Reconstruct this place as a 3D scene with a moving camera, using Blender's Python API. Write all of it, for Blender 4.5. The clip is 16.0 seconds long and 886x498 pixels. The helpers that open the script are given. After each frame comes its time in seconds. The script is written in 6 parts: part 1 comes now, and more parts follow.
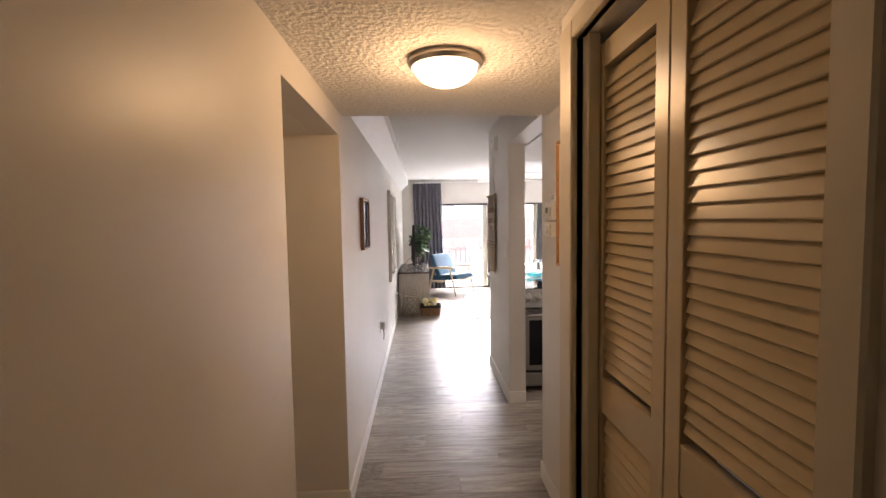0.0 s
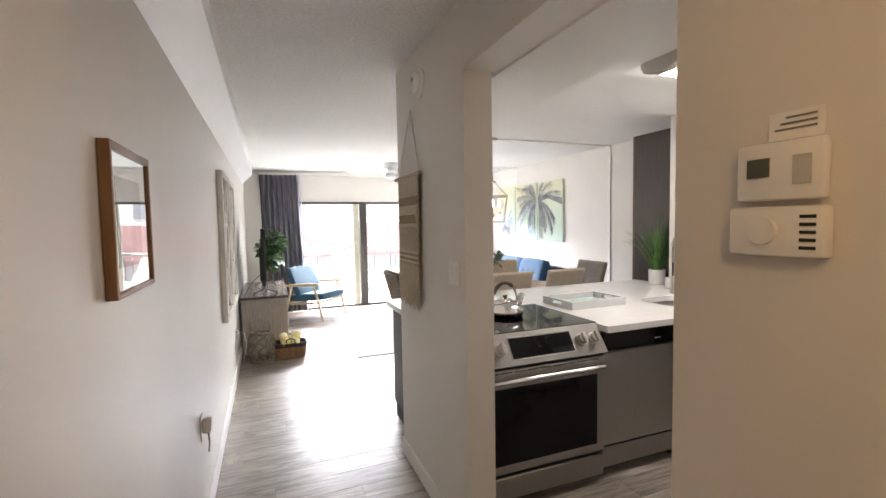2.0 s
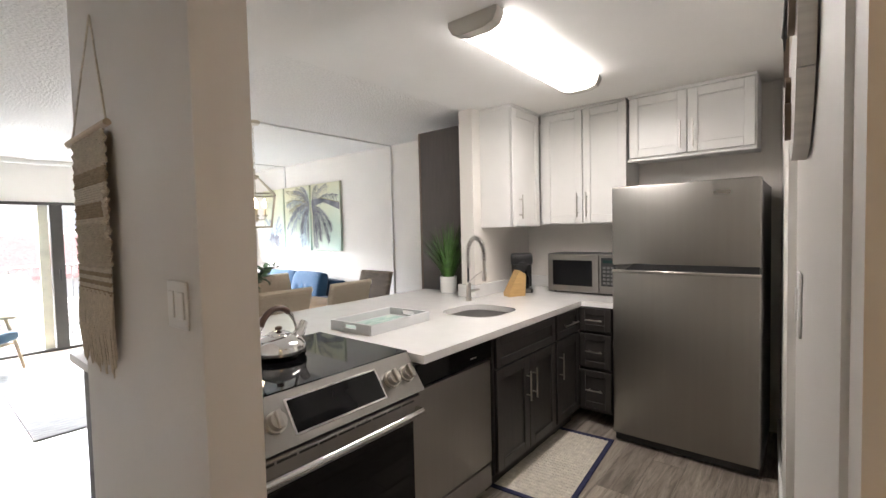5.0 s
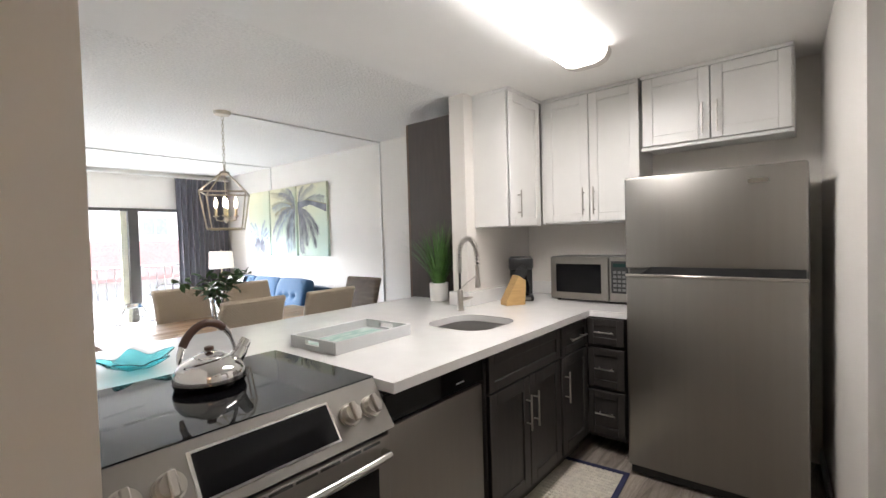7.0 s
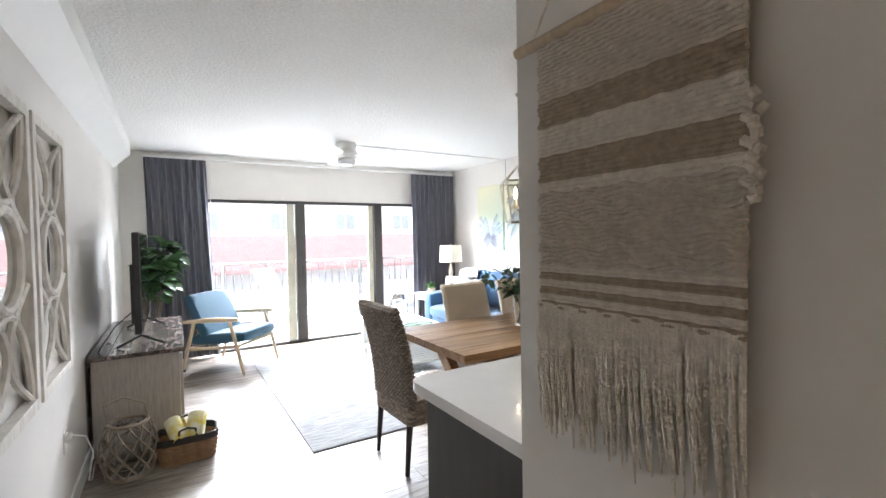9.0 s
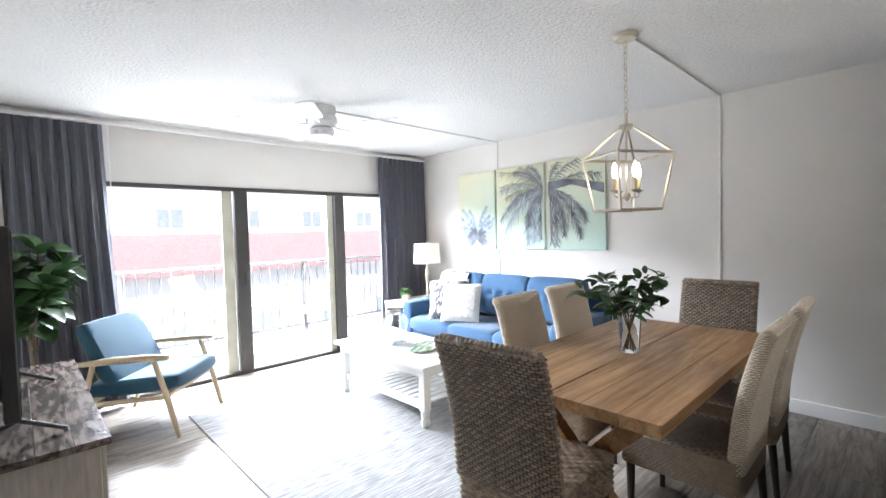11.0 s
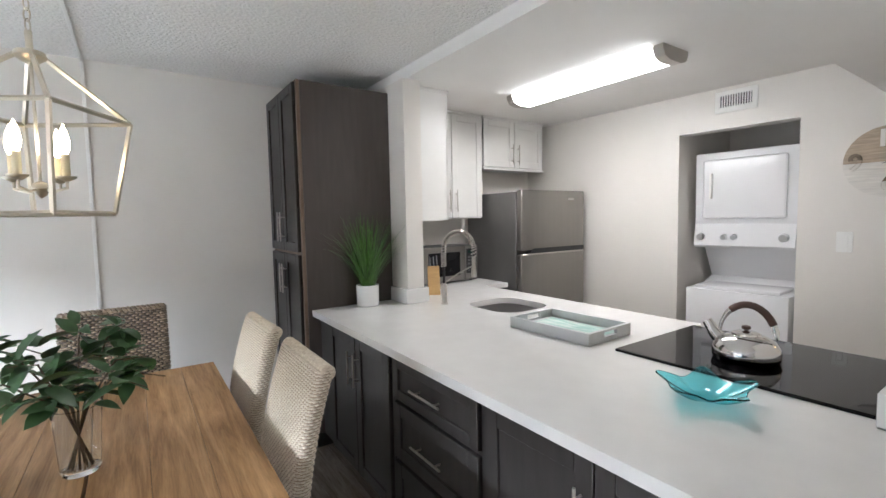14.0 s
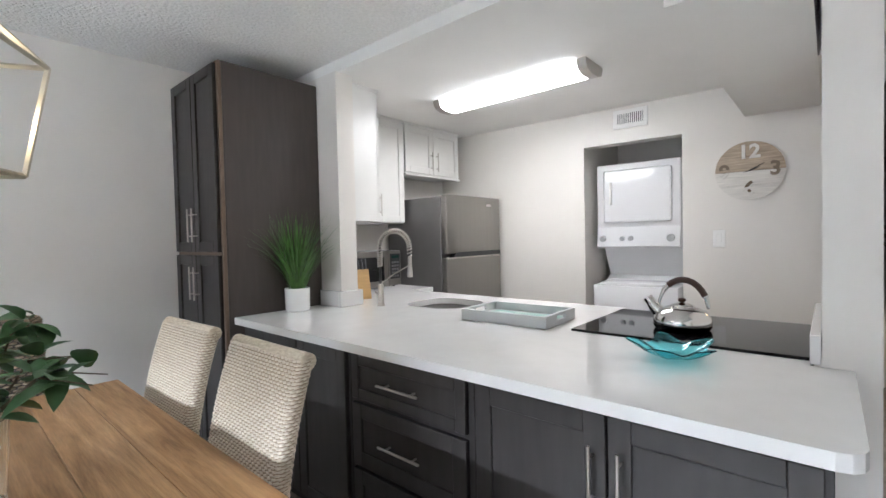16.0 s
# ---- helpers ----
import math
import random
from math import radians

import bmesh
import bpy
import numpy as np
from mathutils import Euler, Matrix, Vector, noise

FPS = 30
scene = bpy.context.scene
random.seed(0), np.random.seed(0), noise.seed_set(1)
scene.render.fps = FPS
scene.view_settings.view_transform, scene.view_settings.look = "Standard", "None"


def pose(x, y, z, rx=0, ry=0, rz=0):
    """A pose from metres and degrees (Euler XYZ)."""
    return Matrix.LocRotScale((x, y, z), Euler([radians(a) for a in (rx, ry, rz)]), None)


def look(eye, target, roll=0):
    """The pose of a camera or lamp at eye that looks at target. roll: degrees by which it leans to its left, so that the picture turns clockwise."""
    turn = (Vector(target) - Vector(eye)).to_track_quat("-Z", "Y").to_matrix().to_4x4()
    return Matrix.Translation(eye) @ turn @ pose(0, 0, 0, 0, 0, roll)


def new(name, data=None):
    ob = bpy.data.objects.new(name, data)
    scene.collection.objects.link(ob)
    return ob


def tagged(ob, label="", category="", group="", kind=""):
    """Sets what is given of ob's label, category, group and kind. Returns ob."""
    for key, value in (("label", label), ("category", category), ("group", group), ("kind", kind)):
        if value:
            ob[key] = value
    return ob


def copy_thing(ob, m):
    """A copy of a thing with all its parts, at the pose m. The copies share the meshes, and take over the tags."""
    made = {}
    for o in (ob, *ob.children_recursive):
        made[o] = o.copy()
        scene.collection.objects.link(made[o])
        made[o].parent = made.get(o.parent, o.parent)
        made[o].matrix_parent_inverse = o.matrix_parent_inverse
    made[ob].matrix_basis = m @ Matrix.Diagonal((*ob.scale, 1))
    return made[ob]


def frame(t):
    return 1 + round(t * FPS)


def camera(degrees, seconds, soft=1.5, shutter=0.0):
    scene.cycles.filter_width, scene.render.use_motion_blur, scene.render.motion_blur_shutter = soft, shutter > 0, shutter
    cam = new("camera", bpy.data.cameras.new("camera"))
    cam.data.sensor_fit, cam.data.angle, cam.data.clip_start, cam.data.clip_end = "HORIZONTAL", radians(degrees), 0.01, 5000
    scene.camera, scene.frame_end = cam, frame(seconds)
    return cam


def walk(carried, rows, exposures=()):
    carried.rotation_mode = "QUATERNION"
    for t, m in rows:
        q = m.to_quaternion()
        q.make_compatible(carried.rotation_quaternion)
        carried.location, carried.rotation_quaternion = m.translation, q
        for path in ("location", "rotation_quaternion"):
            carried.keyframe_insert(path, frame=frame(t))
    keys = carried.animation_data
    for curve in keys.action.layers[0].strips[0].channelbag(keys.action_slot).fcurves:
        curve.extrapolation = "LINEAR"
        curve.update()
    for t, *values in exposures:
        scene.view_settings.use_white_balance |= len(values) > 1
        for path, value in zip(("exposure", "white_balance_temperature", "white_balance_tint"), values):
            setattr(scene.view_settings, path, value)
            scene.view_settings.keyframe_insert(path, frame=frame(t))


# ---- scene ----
cam = camera(89.7, 16.0)
PATH = [
    (0, (0.202, 0.324, 1.558), (0.299, 2.318, 1.431), -0.9),
    (0.5, (0.162, 0.867, 1.569), (0.358, 2.853, 1.44), -0.7),
    (1, (0.15, 1.39, 1.549), (0.484, 3.358, 1.425), -0.9),
    (1.5, (0.125, 1.857, 1.534), (0.657, 3.781, 1.417), -1.1),
    (2, (0.128, 2.22, 1.525), (0.859, 4.078, 1.408), -1.0),
    (2.5, (0.122, 2.481, 1.511), (1.036, 4.257, 1.406), -1.2),
    (3, (0.099, 2.616, 1.503), (1.194, 4.286, 1.402), -1.4),
    (3.5, (0.113, 2.717, 1.5), (1.366, 4.272, 1.398), -1.5),
    (4, (0.219, 2.8, 1.501), (1.623, 4.221, 1.397), -1.4),
    (4.5, (0.367, 2.881, 1.485), (1.873, 4.193, 1.383), -1.6),
    (4.7, (0.421, 2.9, 1.475), (1.954, 4.181, 1.379), -1.3),
    (6.8, (0.888, 3.104, 1.404), (2.441, 4.364, 1.350), -1.7),
    (7, (0.882, 3.118, 1.408), (2.42, 4.396, 1.355), -1.6),
    (7.5, (0.766, 3.195, 1.416), (2.116, 4.67, 1.365), -1.7),
    (8, (0.512, 3.395, 1.45), (1.608, 5.068, 1.392), -1.5),
    (8.2, (0.437, 3.555, 1.447), (1.461, 5.271, 1.388), -1.3),
    (10.3, (0.12, 5.315, 1.398), (1.303, 6.926, 1.339), -1.1),
    (10.5, (0.089, 5.429, 1.429), (1.324, 7.001, 1.358), -1.6),
    (11, (0.113, 5.749, 1.43), (1.492, 7.195, 1.353), -1.5),
    (11.5, (0.177, 6.02, 1.443), (1.705, 7.308, 1.357), -1.7),
    (12, (0.259, 6.224, 1.449), (1.998, 7.207, 1.354), -1.8),
    (12.5, (0.341, 6.362, 1.468), (2.29, 6.795, 1.35), -1.9),
    (13, (0.5, 6.426, 1.49), (2.486, 6.246, 1.347), -1.3),
    (13.5, (0.664, 6.506, 1.489), (2.525, 5.786, 1.345), -1.4),
    (14, (0.802, 6.613, 1.491), (2.446, 5.482, 1.351), -1.1),
    (14.5, (0.881, 6.706, 1.471), (2.361, 5.366, 1.342), -1.1),
    (15, (0.937, 6.789, 1.44), (2.335, 5.363, 1.321), -1.1),
    (15.5, (0.986, 6.829, 1.397), (2.316, 5.34, 1.292), -1.2),
    (16, (1.049, 6.833, 1.343), (2.359, 5.323, 1.292), -1.3),
]
walk(cam, [(t, look(eye, target, roll)) for t, eye, target, roll in PATH], [(0, 1.05, 6700, 22), (1.5, 1.15, 6600, 18), (2.5, 1.15, 6350, 14), (4.5, 1.1, 6350, 14), (7.5, 1.05, 6150, 13), (10.5, 0.86, 5950, 13), (12.5, 0.84, 5900, 13), (13.5, 1.0, 5950, 12), (15, 1.12, 5780, 11), (16, 1.18, 5780, 11)])

# ---- world, sun, large lights ----
world = bpy.data.worlds.new("sky")
scene.world = world
world.use_nodes = True
wn = world.node_tree.nodes
sky = wn.new("ShaderNodeTexSky")
sky.sky_type, sky.sun_disc = "NISHITA", False
sky.sun_elevation, sky.sun_rotation = radians(52), radians(200)
wn["Background"].inputs["Strength"].default_value = 0.14
world.node_tree.links.new(sky.outputs[0], wn["Background"].inputs[0])


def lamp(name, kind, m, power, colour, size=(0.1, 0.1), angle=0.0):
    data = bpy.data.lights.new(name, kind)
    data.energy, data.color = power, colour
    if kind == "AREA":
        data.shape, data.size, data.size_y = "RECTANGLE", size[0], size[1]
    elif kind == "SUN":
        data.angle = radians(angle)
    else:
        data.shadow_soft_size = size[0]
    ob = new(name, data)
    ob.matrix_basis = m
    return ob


lamp("sun", "SUN", look((0, -6, 8), (1.6, 0, 0)), 5.0, (1.0, 0.95, 0.88), angle=0.6)
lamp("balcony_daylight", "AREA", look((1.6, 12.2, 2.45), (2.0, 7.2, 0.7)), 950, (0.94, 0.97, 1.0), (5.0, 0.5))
lamp("kitchen_tube_light", "AREA", look((2.76, 4.09, 2.285), (2.76, 4.09, 0)), 8, (1.0, 0.93, 0.84), (1.1, 0.24))
lamp("hall_bulb", "POINT", pose(0.30, 1.95, 1.99), 3.5, (1.0, 0.64, 0.31), (0.09, 0))
lamp("side_lamp_bulb", "POINT", pose(3.95, 10.08, 1.15), 0.4, (1.0, 0.75, 0.45), (0.04, 0))

# ---- materials ----
MATS = {}


def mat(name, col, rough=0.5, metal=0.0, var=0.12, scale=6.0, bump=0.0, bscale=80.0, stretch=(1, 1, 1), rand=0.0, coat=0.0, spec=0.5, big=1.0, second=None, emit=0.0, trans=0.0, contrast=1.0, sheen=0.0, dist=0.01):
    """A procedural surface: grain and large blotches in the colour, relief, and a variation from object to object."""
    if name in MATS:
        return MATS[name]
    m = bpy.data.materials.new(name)
    m.use_nodes = True
    nt = m.node_tree
    n, l = nt.nodes, nt.links
    b = n["Principled BSDF"]
    b.inputs["Roughness"].default_value, b.inputs["Metallic"].default_value = rough, metal
    b.inputs["Coat Weight"].default_value, b.inputs["Specular IOR Level"].default_value = coat, spec
    b.inputs["Transmission Weight"].default_value = trans
    b.inputs["Sheen Weight"].default_value = sheen
    tc, mp = n.new("ShaderNodeTexCoord"), n.new("ShaderNodeMapping")
    l.new(tc.outputs["Object"], mp.inputs["Vector"])
    mp.inputs["Scale"].default_value = stretch
    if rand:
        oi, add = n.new("ShaderNodeObjectInfo"), n.new("ShaderNodeVectorMath")
        add.operation = "MULTIPLY_ADD"
        add.inputs[1].default_value = (17, 31, 23)
        l.new(oi.outputs["Random"], add.inputs[0])
        l.new(tc.outputs["Object"], add.inputs[2])
        l.new(add.outputs[0], mp.inputs["Vector"])
    fine, large = n.new("ShaderNodeTexNoise"), n.new("ShaderNodeTexNoise")
    fine.inputs["Scale"].default_value, fine.inputs["Detail"].default_value = scale, 5
    large.inputs["Scale"].default_value, large.inputs["Detail"].default_value = big, 2
    l.new(mp.outputs[0], fine.inputs["Vector"])
    l.new(mp.outputs[0], large.inputs["Vector"])
    mix = n.new("ShaderNodeMix")
    mix.data_type = "RGBA"
    lo = second or [c * (1 - var) for c in col]
    hi = col if second else [min(1, c * (1 + var)) for c in col]
    mix.inputs[6].default_value, mix.inputs[7].default_value = (*lo, 1), (*hi, 1)
    ramp = n.new("ShaderNodeMapRange")
    ramp.inputs[1].default_value, ramp.inputs[2].default_value = 0.5 - 0.22 / contrast, 0.5 + 0.22 / contrast
    l.new(fine.outputs[0], ramp.inputs[0])
    l.new(ramp.outputs[0], mix.inputs[0])
    hsv = n.new("ShaderNodeHueSaturation")
    val = n.new("ShaderNodeMath")
    val.operation, val.inputs[1].default_value, val.inputs[2].default_value = "MULTIPLY_ADD", var * 1.2, 1 - var * 0.6
    l.new(large.outputs[0], val.inputs[0])
    last = val
    if rand:
        r2 = n.new("ShaderNodeMath")
        r2.operation, r2.inputs[1].default_value = "MULTIPLY_ADD", rand
        l.new(oi.outputs["Random"], r2.inputs[0])
        l.new(val.outputs[0], r2.inputs[2])
        r3 = n.new("ShaderNodeMath")
        r3.operation, r3.inputs[1].default_value = "SUBTRACT", rand / 2
        l.new(r2.outputs[0], r3.inputs[0])
        last = r3
    l.new(last.outputs[0], hsv.inputs["Value"])
    l.new(mix.outputs[2], hsv.inputs["Color"])
    l.new(hsv.outputs[0], b.inputs["Base Color"])
    if bump:
        bn, bp = n.new("ShaderNodeTexNoise"), n.new("ShaderNodeBump")
        bn.inputs["Scale"].default_value, bn.inputs["Detail"].default_value = bscale, 4
        l.new(mp.outputs[0], bn.inputs["Vector"])
        bp.inputs["Strength"].default_value, bp.inputs["Distance"].default_value = bump, dist
        l.new(bn.outputs[0], bp.inputs["Height"])
        l.new(bp.outputs[0], b.inputs["Normal"])
    if emit:
        b.inputs["Emission Color"].default_value, b.inputs["Emission Strength"].default_value = (*col, 1), emit
    MATS[name] = m
    return m


WALL = mat("wall_paint", (0.775, 0.741, 0.691), 0.38, var=0.02, scale=3, bump=0.06, bscale=220, dist=0.003)
CEIL = mat("popcorn_ceiling", (0.84, 0.825, 0.795), 0.9, var=0.07, scale=60, bump=0.75, bscale=56, dist=0.018)
SMOOTH = mat("smooth_ceiling", (0.84, 0.825, 0.795), 0.7, var=0.02, scale=3, bump=0.05, bscale=90)
TRIM = mat("white_trim_paint", (0.84, 0.83, 0.80), 0.35, var=0.02)
BASEFLOOR = mat("floor_joint", (0.09, 0.08, 0.07), 0.8)
DARKCAB = mat("dark_stained_cabinet", (0.034, 0.030, 0.028), 0.40, var=0.22, scale=5, stretch=(6, 6, 0.8), bump=0.05, bscale=40)
WHITECAB = mat("white_cabinet_paint", (0.78, 0.77, 0.745), 0.32, var=0.02)
STEEL = mat("brushed_steel", (0.31, 0.295, 0.275), 0.38, 1.0, var=0.025, scale=30, stretch=(1, 1, 0.03), bump=0.01, bscale=200)
CHROME = mat("polished_steel", (0.72, 0.71, 0.70), 0.10, 1.0, var=0.02)
NICKEL = mat("brushed_nickel", (0.55, 0.52, 0.48), 0.28, 1.0, var=0.05)
QUARTZ = mat("white_quartz", (0.83, 0.82, 0.80), 0.14, var=0.03, scale=9, coat=0.2)
BLACKGLASS = mat("black_glass", (0.006, 0.006, 0.007), 0.04, var=0.1, spec=0.2)
BLACK = mat("black_plastic", (0.018, 0.018, 0.019), 0.4, var=0.2)
BLACKMAT = mat("bronze_door_frame", (0.06, 0.055, 0.05), 0.45, var=0.15)
LOUVRE = mat("cream_louvre_paint", (0.58, 0.48, 0.32), 0.26, var=0.04)
CURTAIN = mat("grey_curtain_cloth", (0.105, 0.103, 0.125), 0.85, var=0.14, scale=90, stretch=(1, 1, 0.2), bump=0.15, bscale=400, sheen=0.3)
BLUE = mat("blue_upholstery", (0.017, 0.072, 0.155), 0.85, var=0.14, scale=120, bump=0.2, bscale=500, sheen=0.25)
TEAL = mat("teal_blue_upholstery", (0.012, 0.072, 0.122), 0.85, var=0.14, scale=120, bump=0.2, bscale=500, sheen=0.25)
LIGHTWOOD = mat("pale_oak", (0.52, 0.41, 0.27), 0.5, var=0.12, scale=9, stretch=(8, 8, 1))
WHITEWOOD = mat("white_painted_wood", (0.74, 0.73, 0.70), 0.4, var=0.05, scale=12, stretch=(1, 8, 8), bump=0.05)
GREYWICKER = mat("grey_brown_wicker", (0.34, 0.255, 0.175), 0.42, var=0.12, scale=24, stretch=(1, 1, 3), second=(0.11, 0.082, 0.056), contrast=1.5)
PALEWICKER = mat("pale_washed_wicker", (0.76, 0.68, 0.55), 0.6, var=0.08, scale=60, stretch=(1, 1, 4), second=(0.56, 0.47, 0.35), contrast=1.4)
SEATWICKER = mat("brown_woven_seat", (0.15, 0.115, 0.085), 0.75, var=0.25, scale=40, bump=0.3, bscale=150)
DARKLEG = mat("dark_chair_leg", (0.035, 0.025, 0.018), 0.5, var=0.2)
PLASTIC = mat("white_plastic", (0.87, 0.86, 0.83), 0.35, var=0.02)
APPLIANCE = mat("white_enamel", (0.80, 0.80, 0.81), 0.22, var=0.01, coat=0.3)
LEAF = mat("dark_green_leaf", (0.050, 0.115, 0.040), 0.4, var=0.35, scale=20)
LEAF2 = mat("bright_green_leaf", (0.060, 0.155, 0.030), 0.35, var=0.35, scale=20)
GRASSLEAF = mat("green_grass_blade", (0.075, 0.18, 0.036), 0.38, var=0.5, scale=20)
STEM = mat("plant_stem", (0.10, 0.075, 0.05), 0.8)
CERAMIC = mat("white_ceramic", (0.80, 0.79, 0.77), 0.25, var=0.02, coat=0.3)
GOLD = mat("brushed_silver_gold", (0.62, 0.56, 0.45), 0.32, 1.0, var=0.15, scale=12)
OUTWHITE = mat("white_stucco", (0.80, 0.79, 0.77), 0.9, var=0.04, bump=0.1)
ROOFTILE = mat("red_roof_tile", (0.33, 0.20, 0.19), 0.85, var=0.15, scale=8)
CONCRETE = mat("balcony_concrete", (0.70, 0.69, 0.66), 0.85, var=0.06, scale=5)


def wood(name, light, mid, dark, rough, stretch, scale=3.0, knots=0.0, rand=0.2, bump=0.15, spec=0.5):
    """Sawn wood: bent grain bands, pores, slow changes of tone, scattered knots, and each board its own cut."""
    m = bpy.data.materials.new(name)
    m.use_nodes = True
    n, l = m.node_tree.nodes, m.node_tree.links
    b = n["Principled BSDF"]
    b.inputs["Roughness"].default_value, b.inputs["Specular IOR Level"].default_value = rough, spec
    tc, oi, off, mp = n.new("ShaderNodeTexCoord"), n.new("ShaderNodeObjectInfo"), n.new("ShaderNodeVectorMath"), n.new("ShaderNodeMapping")
    off.operation, off.inputs[1].default_value = "MULTIPLY_ADD", (41, 17, 29)
    l.new(oi.outputs["Random"], off.inputs[0])
    l.new(tc.outputs["Object"], off.inputs[2])
    l.new(off.outputs[0], mp.inputs["Vector"])
    mp.inputs["Scale"].default_value = stretch

    def noise(sc, detail, bend, source):
        t = n.new("ShaderNodeTexNoise")
        t.inputs["Scale"].default_value, t.inputs["Detail"].default_value = sc, detail
        t.inputs["Distortion"].default_value, t.inputs["Roughness"].default_value = bend, 0.62
        l.new(source, t.inputs["Vector"])
        return t.outputs[0]

    def scaled(source, a, c, lo, hi):
        r = n.new("ShaderNodeMapRange")
        for k, v in enumerate((a, c, lo, hi)):
            r.inputs[k + 1].default_value = v
        l.new(source, r.inputs[0])
        return r.outputs[0]

    def times(u, v):
        t = n.new("ShaderNodeMath")
        t.operation = "MULTIPLY"
        l.new(u, t.inputs[0])
        l.new(v, t.inputs[1])
        return t.outputs[0]
    grain = noise(scale, 8, 0.9, mp.outputs[0])
    ramp = n.new("ShaderNodeValToRGB")
    ramp.color_ramp.elements[0].position, ramp.color_ramp.elements[0].color = 0.33, (*dark, 1)
    ramp.color_ramp.elements[1].position, ramp.color_ramp.elements[1].color = 0.66, (*light, 1)
    ramp.color_ramp.elements.new(0.50).color = (*mid, 1)
    l.new(grain, ramp.inputs[0])
    tone = times(scaled(noise(scale * 9, 3, 0.0, mp.outputs[0]), 0.3, 0.6, 0.80, 1.06), scaled(noise(1.3, 2, 0.4, off.outputs[0]), 0.3, 0.7, 0.84, 1.14))
    tone = times(tone, scaled(oi.outputs["Random"], 0, 1, 1 - rand / 2, 1 + rand / 2))
    if knots:
        vo, vm = n.new("ShaderNodeTexVoronoi"), n.new("ShaderNodeMapping")
        vm.inputs["Scale"].default_value = (2.2, 4.6, 4.6)
        vo.inputs["Scale"].default_value = 1.0
        l.new(off.outputs[0], vm.inputs["Vector"])
        l.new(vm.outputs[0], vo.inputs["Vector"])
        tone = times(tone, scaled(vo.outputs["Distance"], 0.02, 0.13, 1 - knots, 1.0))
    hsv = n.new("ShaderNodeHueSaturation")
    l.new(tone, hsv.inputs["Value"])
    l.new(ramp.outputs[0], hsv.inputs["Color"])
    l.new(hsv.outputs[0], b.inputs["Base Color"])
    l.new(scaled(grain, 0.3, 0.7, rough * 1.2, rough * 0.85), b.inputs["Roughness"])
    bp = n.new("ShaderNodeBump")
    bp.inputs["Strength"].default_value, bp.inputs["Distance"].default_value = bump, 0.004
    l.new(grain, bp.inputs["Height"])
    l.new(bp.outputs[0], b.inputs["Normal"])
    return m


FLOOR = wood("grey_oak_plank", (0.40, 0.345, 0.29), (0.285, 0.245, 0.205), (0.14, 0.117, 0.095), 0.34, (1.0, 11, 11), 2.6, 0.45, 0.34)
TABLEWOOD = wood("honey_pine_plank", (0.40, 0.240, 0.112), (0.305, 0.170, 0.072), (0.19, 0.098, 0.038), 0.44, (0.7, 10, 10), 2.0, 0.65, 0.40, 0.2, 0.35)
PANTRYSIDE = mat("brown_grey_laminate", (0.072, 0.059, 0.052), 0.45, var=0.10, scale=7, stretch=(5, 5, 0.6), bump=0.03)


def glassy(name, col, rough=0.0, ior=1.45):
    m = bpy.data.materials.new(name)
    m.use_nodes = True
    b = m.node_tree.nodes["Principled BSDF"]
    b.inputs["Base Color"].default_value = (*col, 1)
    b.inputs["Roughness"].default_value, b.inputs["IOR"].default_value, b.inputs["Transmission Weight"].default_value = rough, ior, 1.0
    return m


GLASS = glassy("clear_glass", (0.97, 0.99, 0.98))
PANE = glassy("window_glass", (0.97, 0.99, 0.99), ior=1.02)
AQUA = glassy("aqua_glass", (0.24, 0.82, 0.90), 0.12, 1.35)


def glow(name, col, strength):
    m = bpy.data.materials.new(name)
    m.use_nodes = True
    b = m.node_tree.nodes["Principled BSDF"]
    b.inputs["Base Color"].default_value = (*col, 1)
    b.inputs["Emission Color"].default_value, b.inputs["Emission Strength"].default_value = (*col, 1), strength
    return m


TUBE = glow("lit_acrylic_diffuser", (1.0, 0.96, 0.90), 5.5)
DOME = glow("lit_alabaster_glass", (1.0, 0.84, 0.58), 2.2)
BULB = glow("lit_candle_bulb", (1.0, 0.80, 0.52), 14.0)
SHADE = mat("linen_lamp_shade", (0.80, 0.74, 0.62), 0.9, var=0.05, scale=200, emit=0.18)


# ---- building blocks ----
def root_of(ob):
    while ob.parent:
        ob = ob.parent
    return ob


def thing(name, loc=(0, 0, 0), label="", category="", group="", rz=0.0, kind=""):
    ob = new(name)
    ob.empty_display_size = 0.1
    ob.matrix_basis = pose(*loc, 0, 0, rz)
    return tagged(ob, label, category, group, kind)


def finish(bm, smooth=40):
    bmesh.ops.remove_doubles(bm, verts=bm.verts, dist=1e-5)
    bmesh.ops.recalc_face_normals(bm, faces=bm.faces)
    if smooth:
        lim = radians(smooth)
        for f in bm.faces:
            f.smooth = True
        for e in bm.edges:
            if len(e.link_faces) != 2 or e.calc_face_angle(0) > lim:
                e.smooth = False
    return bm


def part(name, bm, material, parent=None, label="", world=False, smooth=40):
    """Links a bmesh as one mesh object under a thing or a part; world: the bmesh is in the world's coordinates."""
    if world and parent:
        bm.transform(root_of(parent).matrix_basis.inverted())
    finish(bm, smooth)
    me = bpy.data.meshes.new(name)
    bm.to_mesh(me)
    bm.free()
    me.materials.append(material)
    ob = new(name, me)
    ob.parent = parent
    return tagged(ob, label)


def setting(name, bm, material, label="", category=""):
    ob = part(name, bm, material, smooth=30)
    return tagged(ob, label, category, kind="structure")


def share(name, me, parent, m):
    ob = new(name, me)
    ob.parent = parent
    ob.matrix_basis = m
    return ob


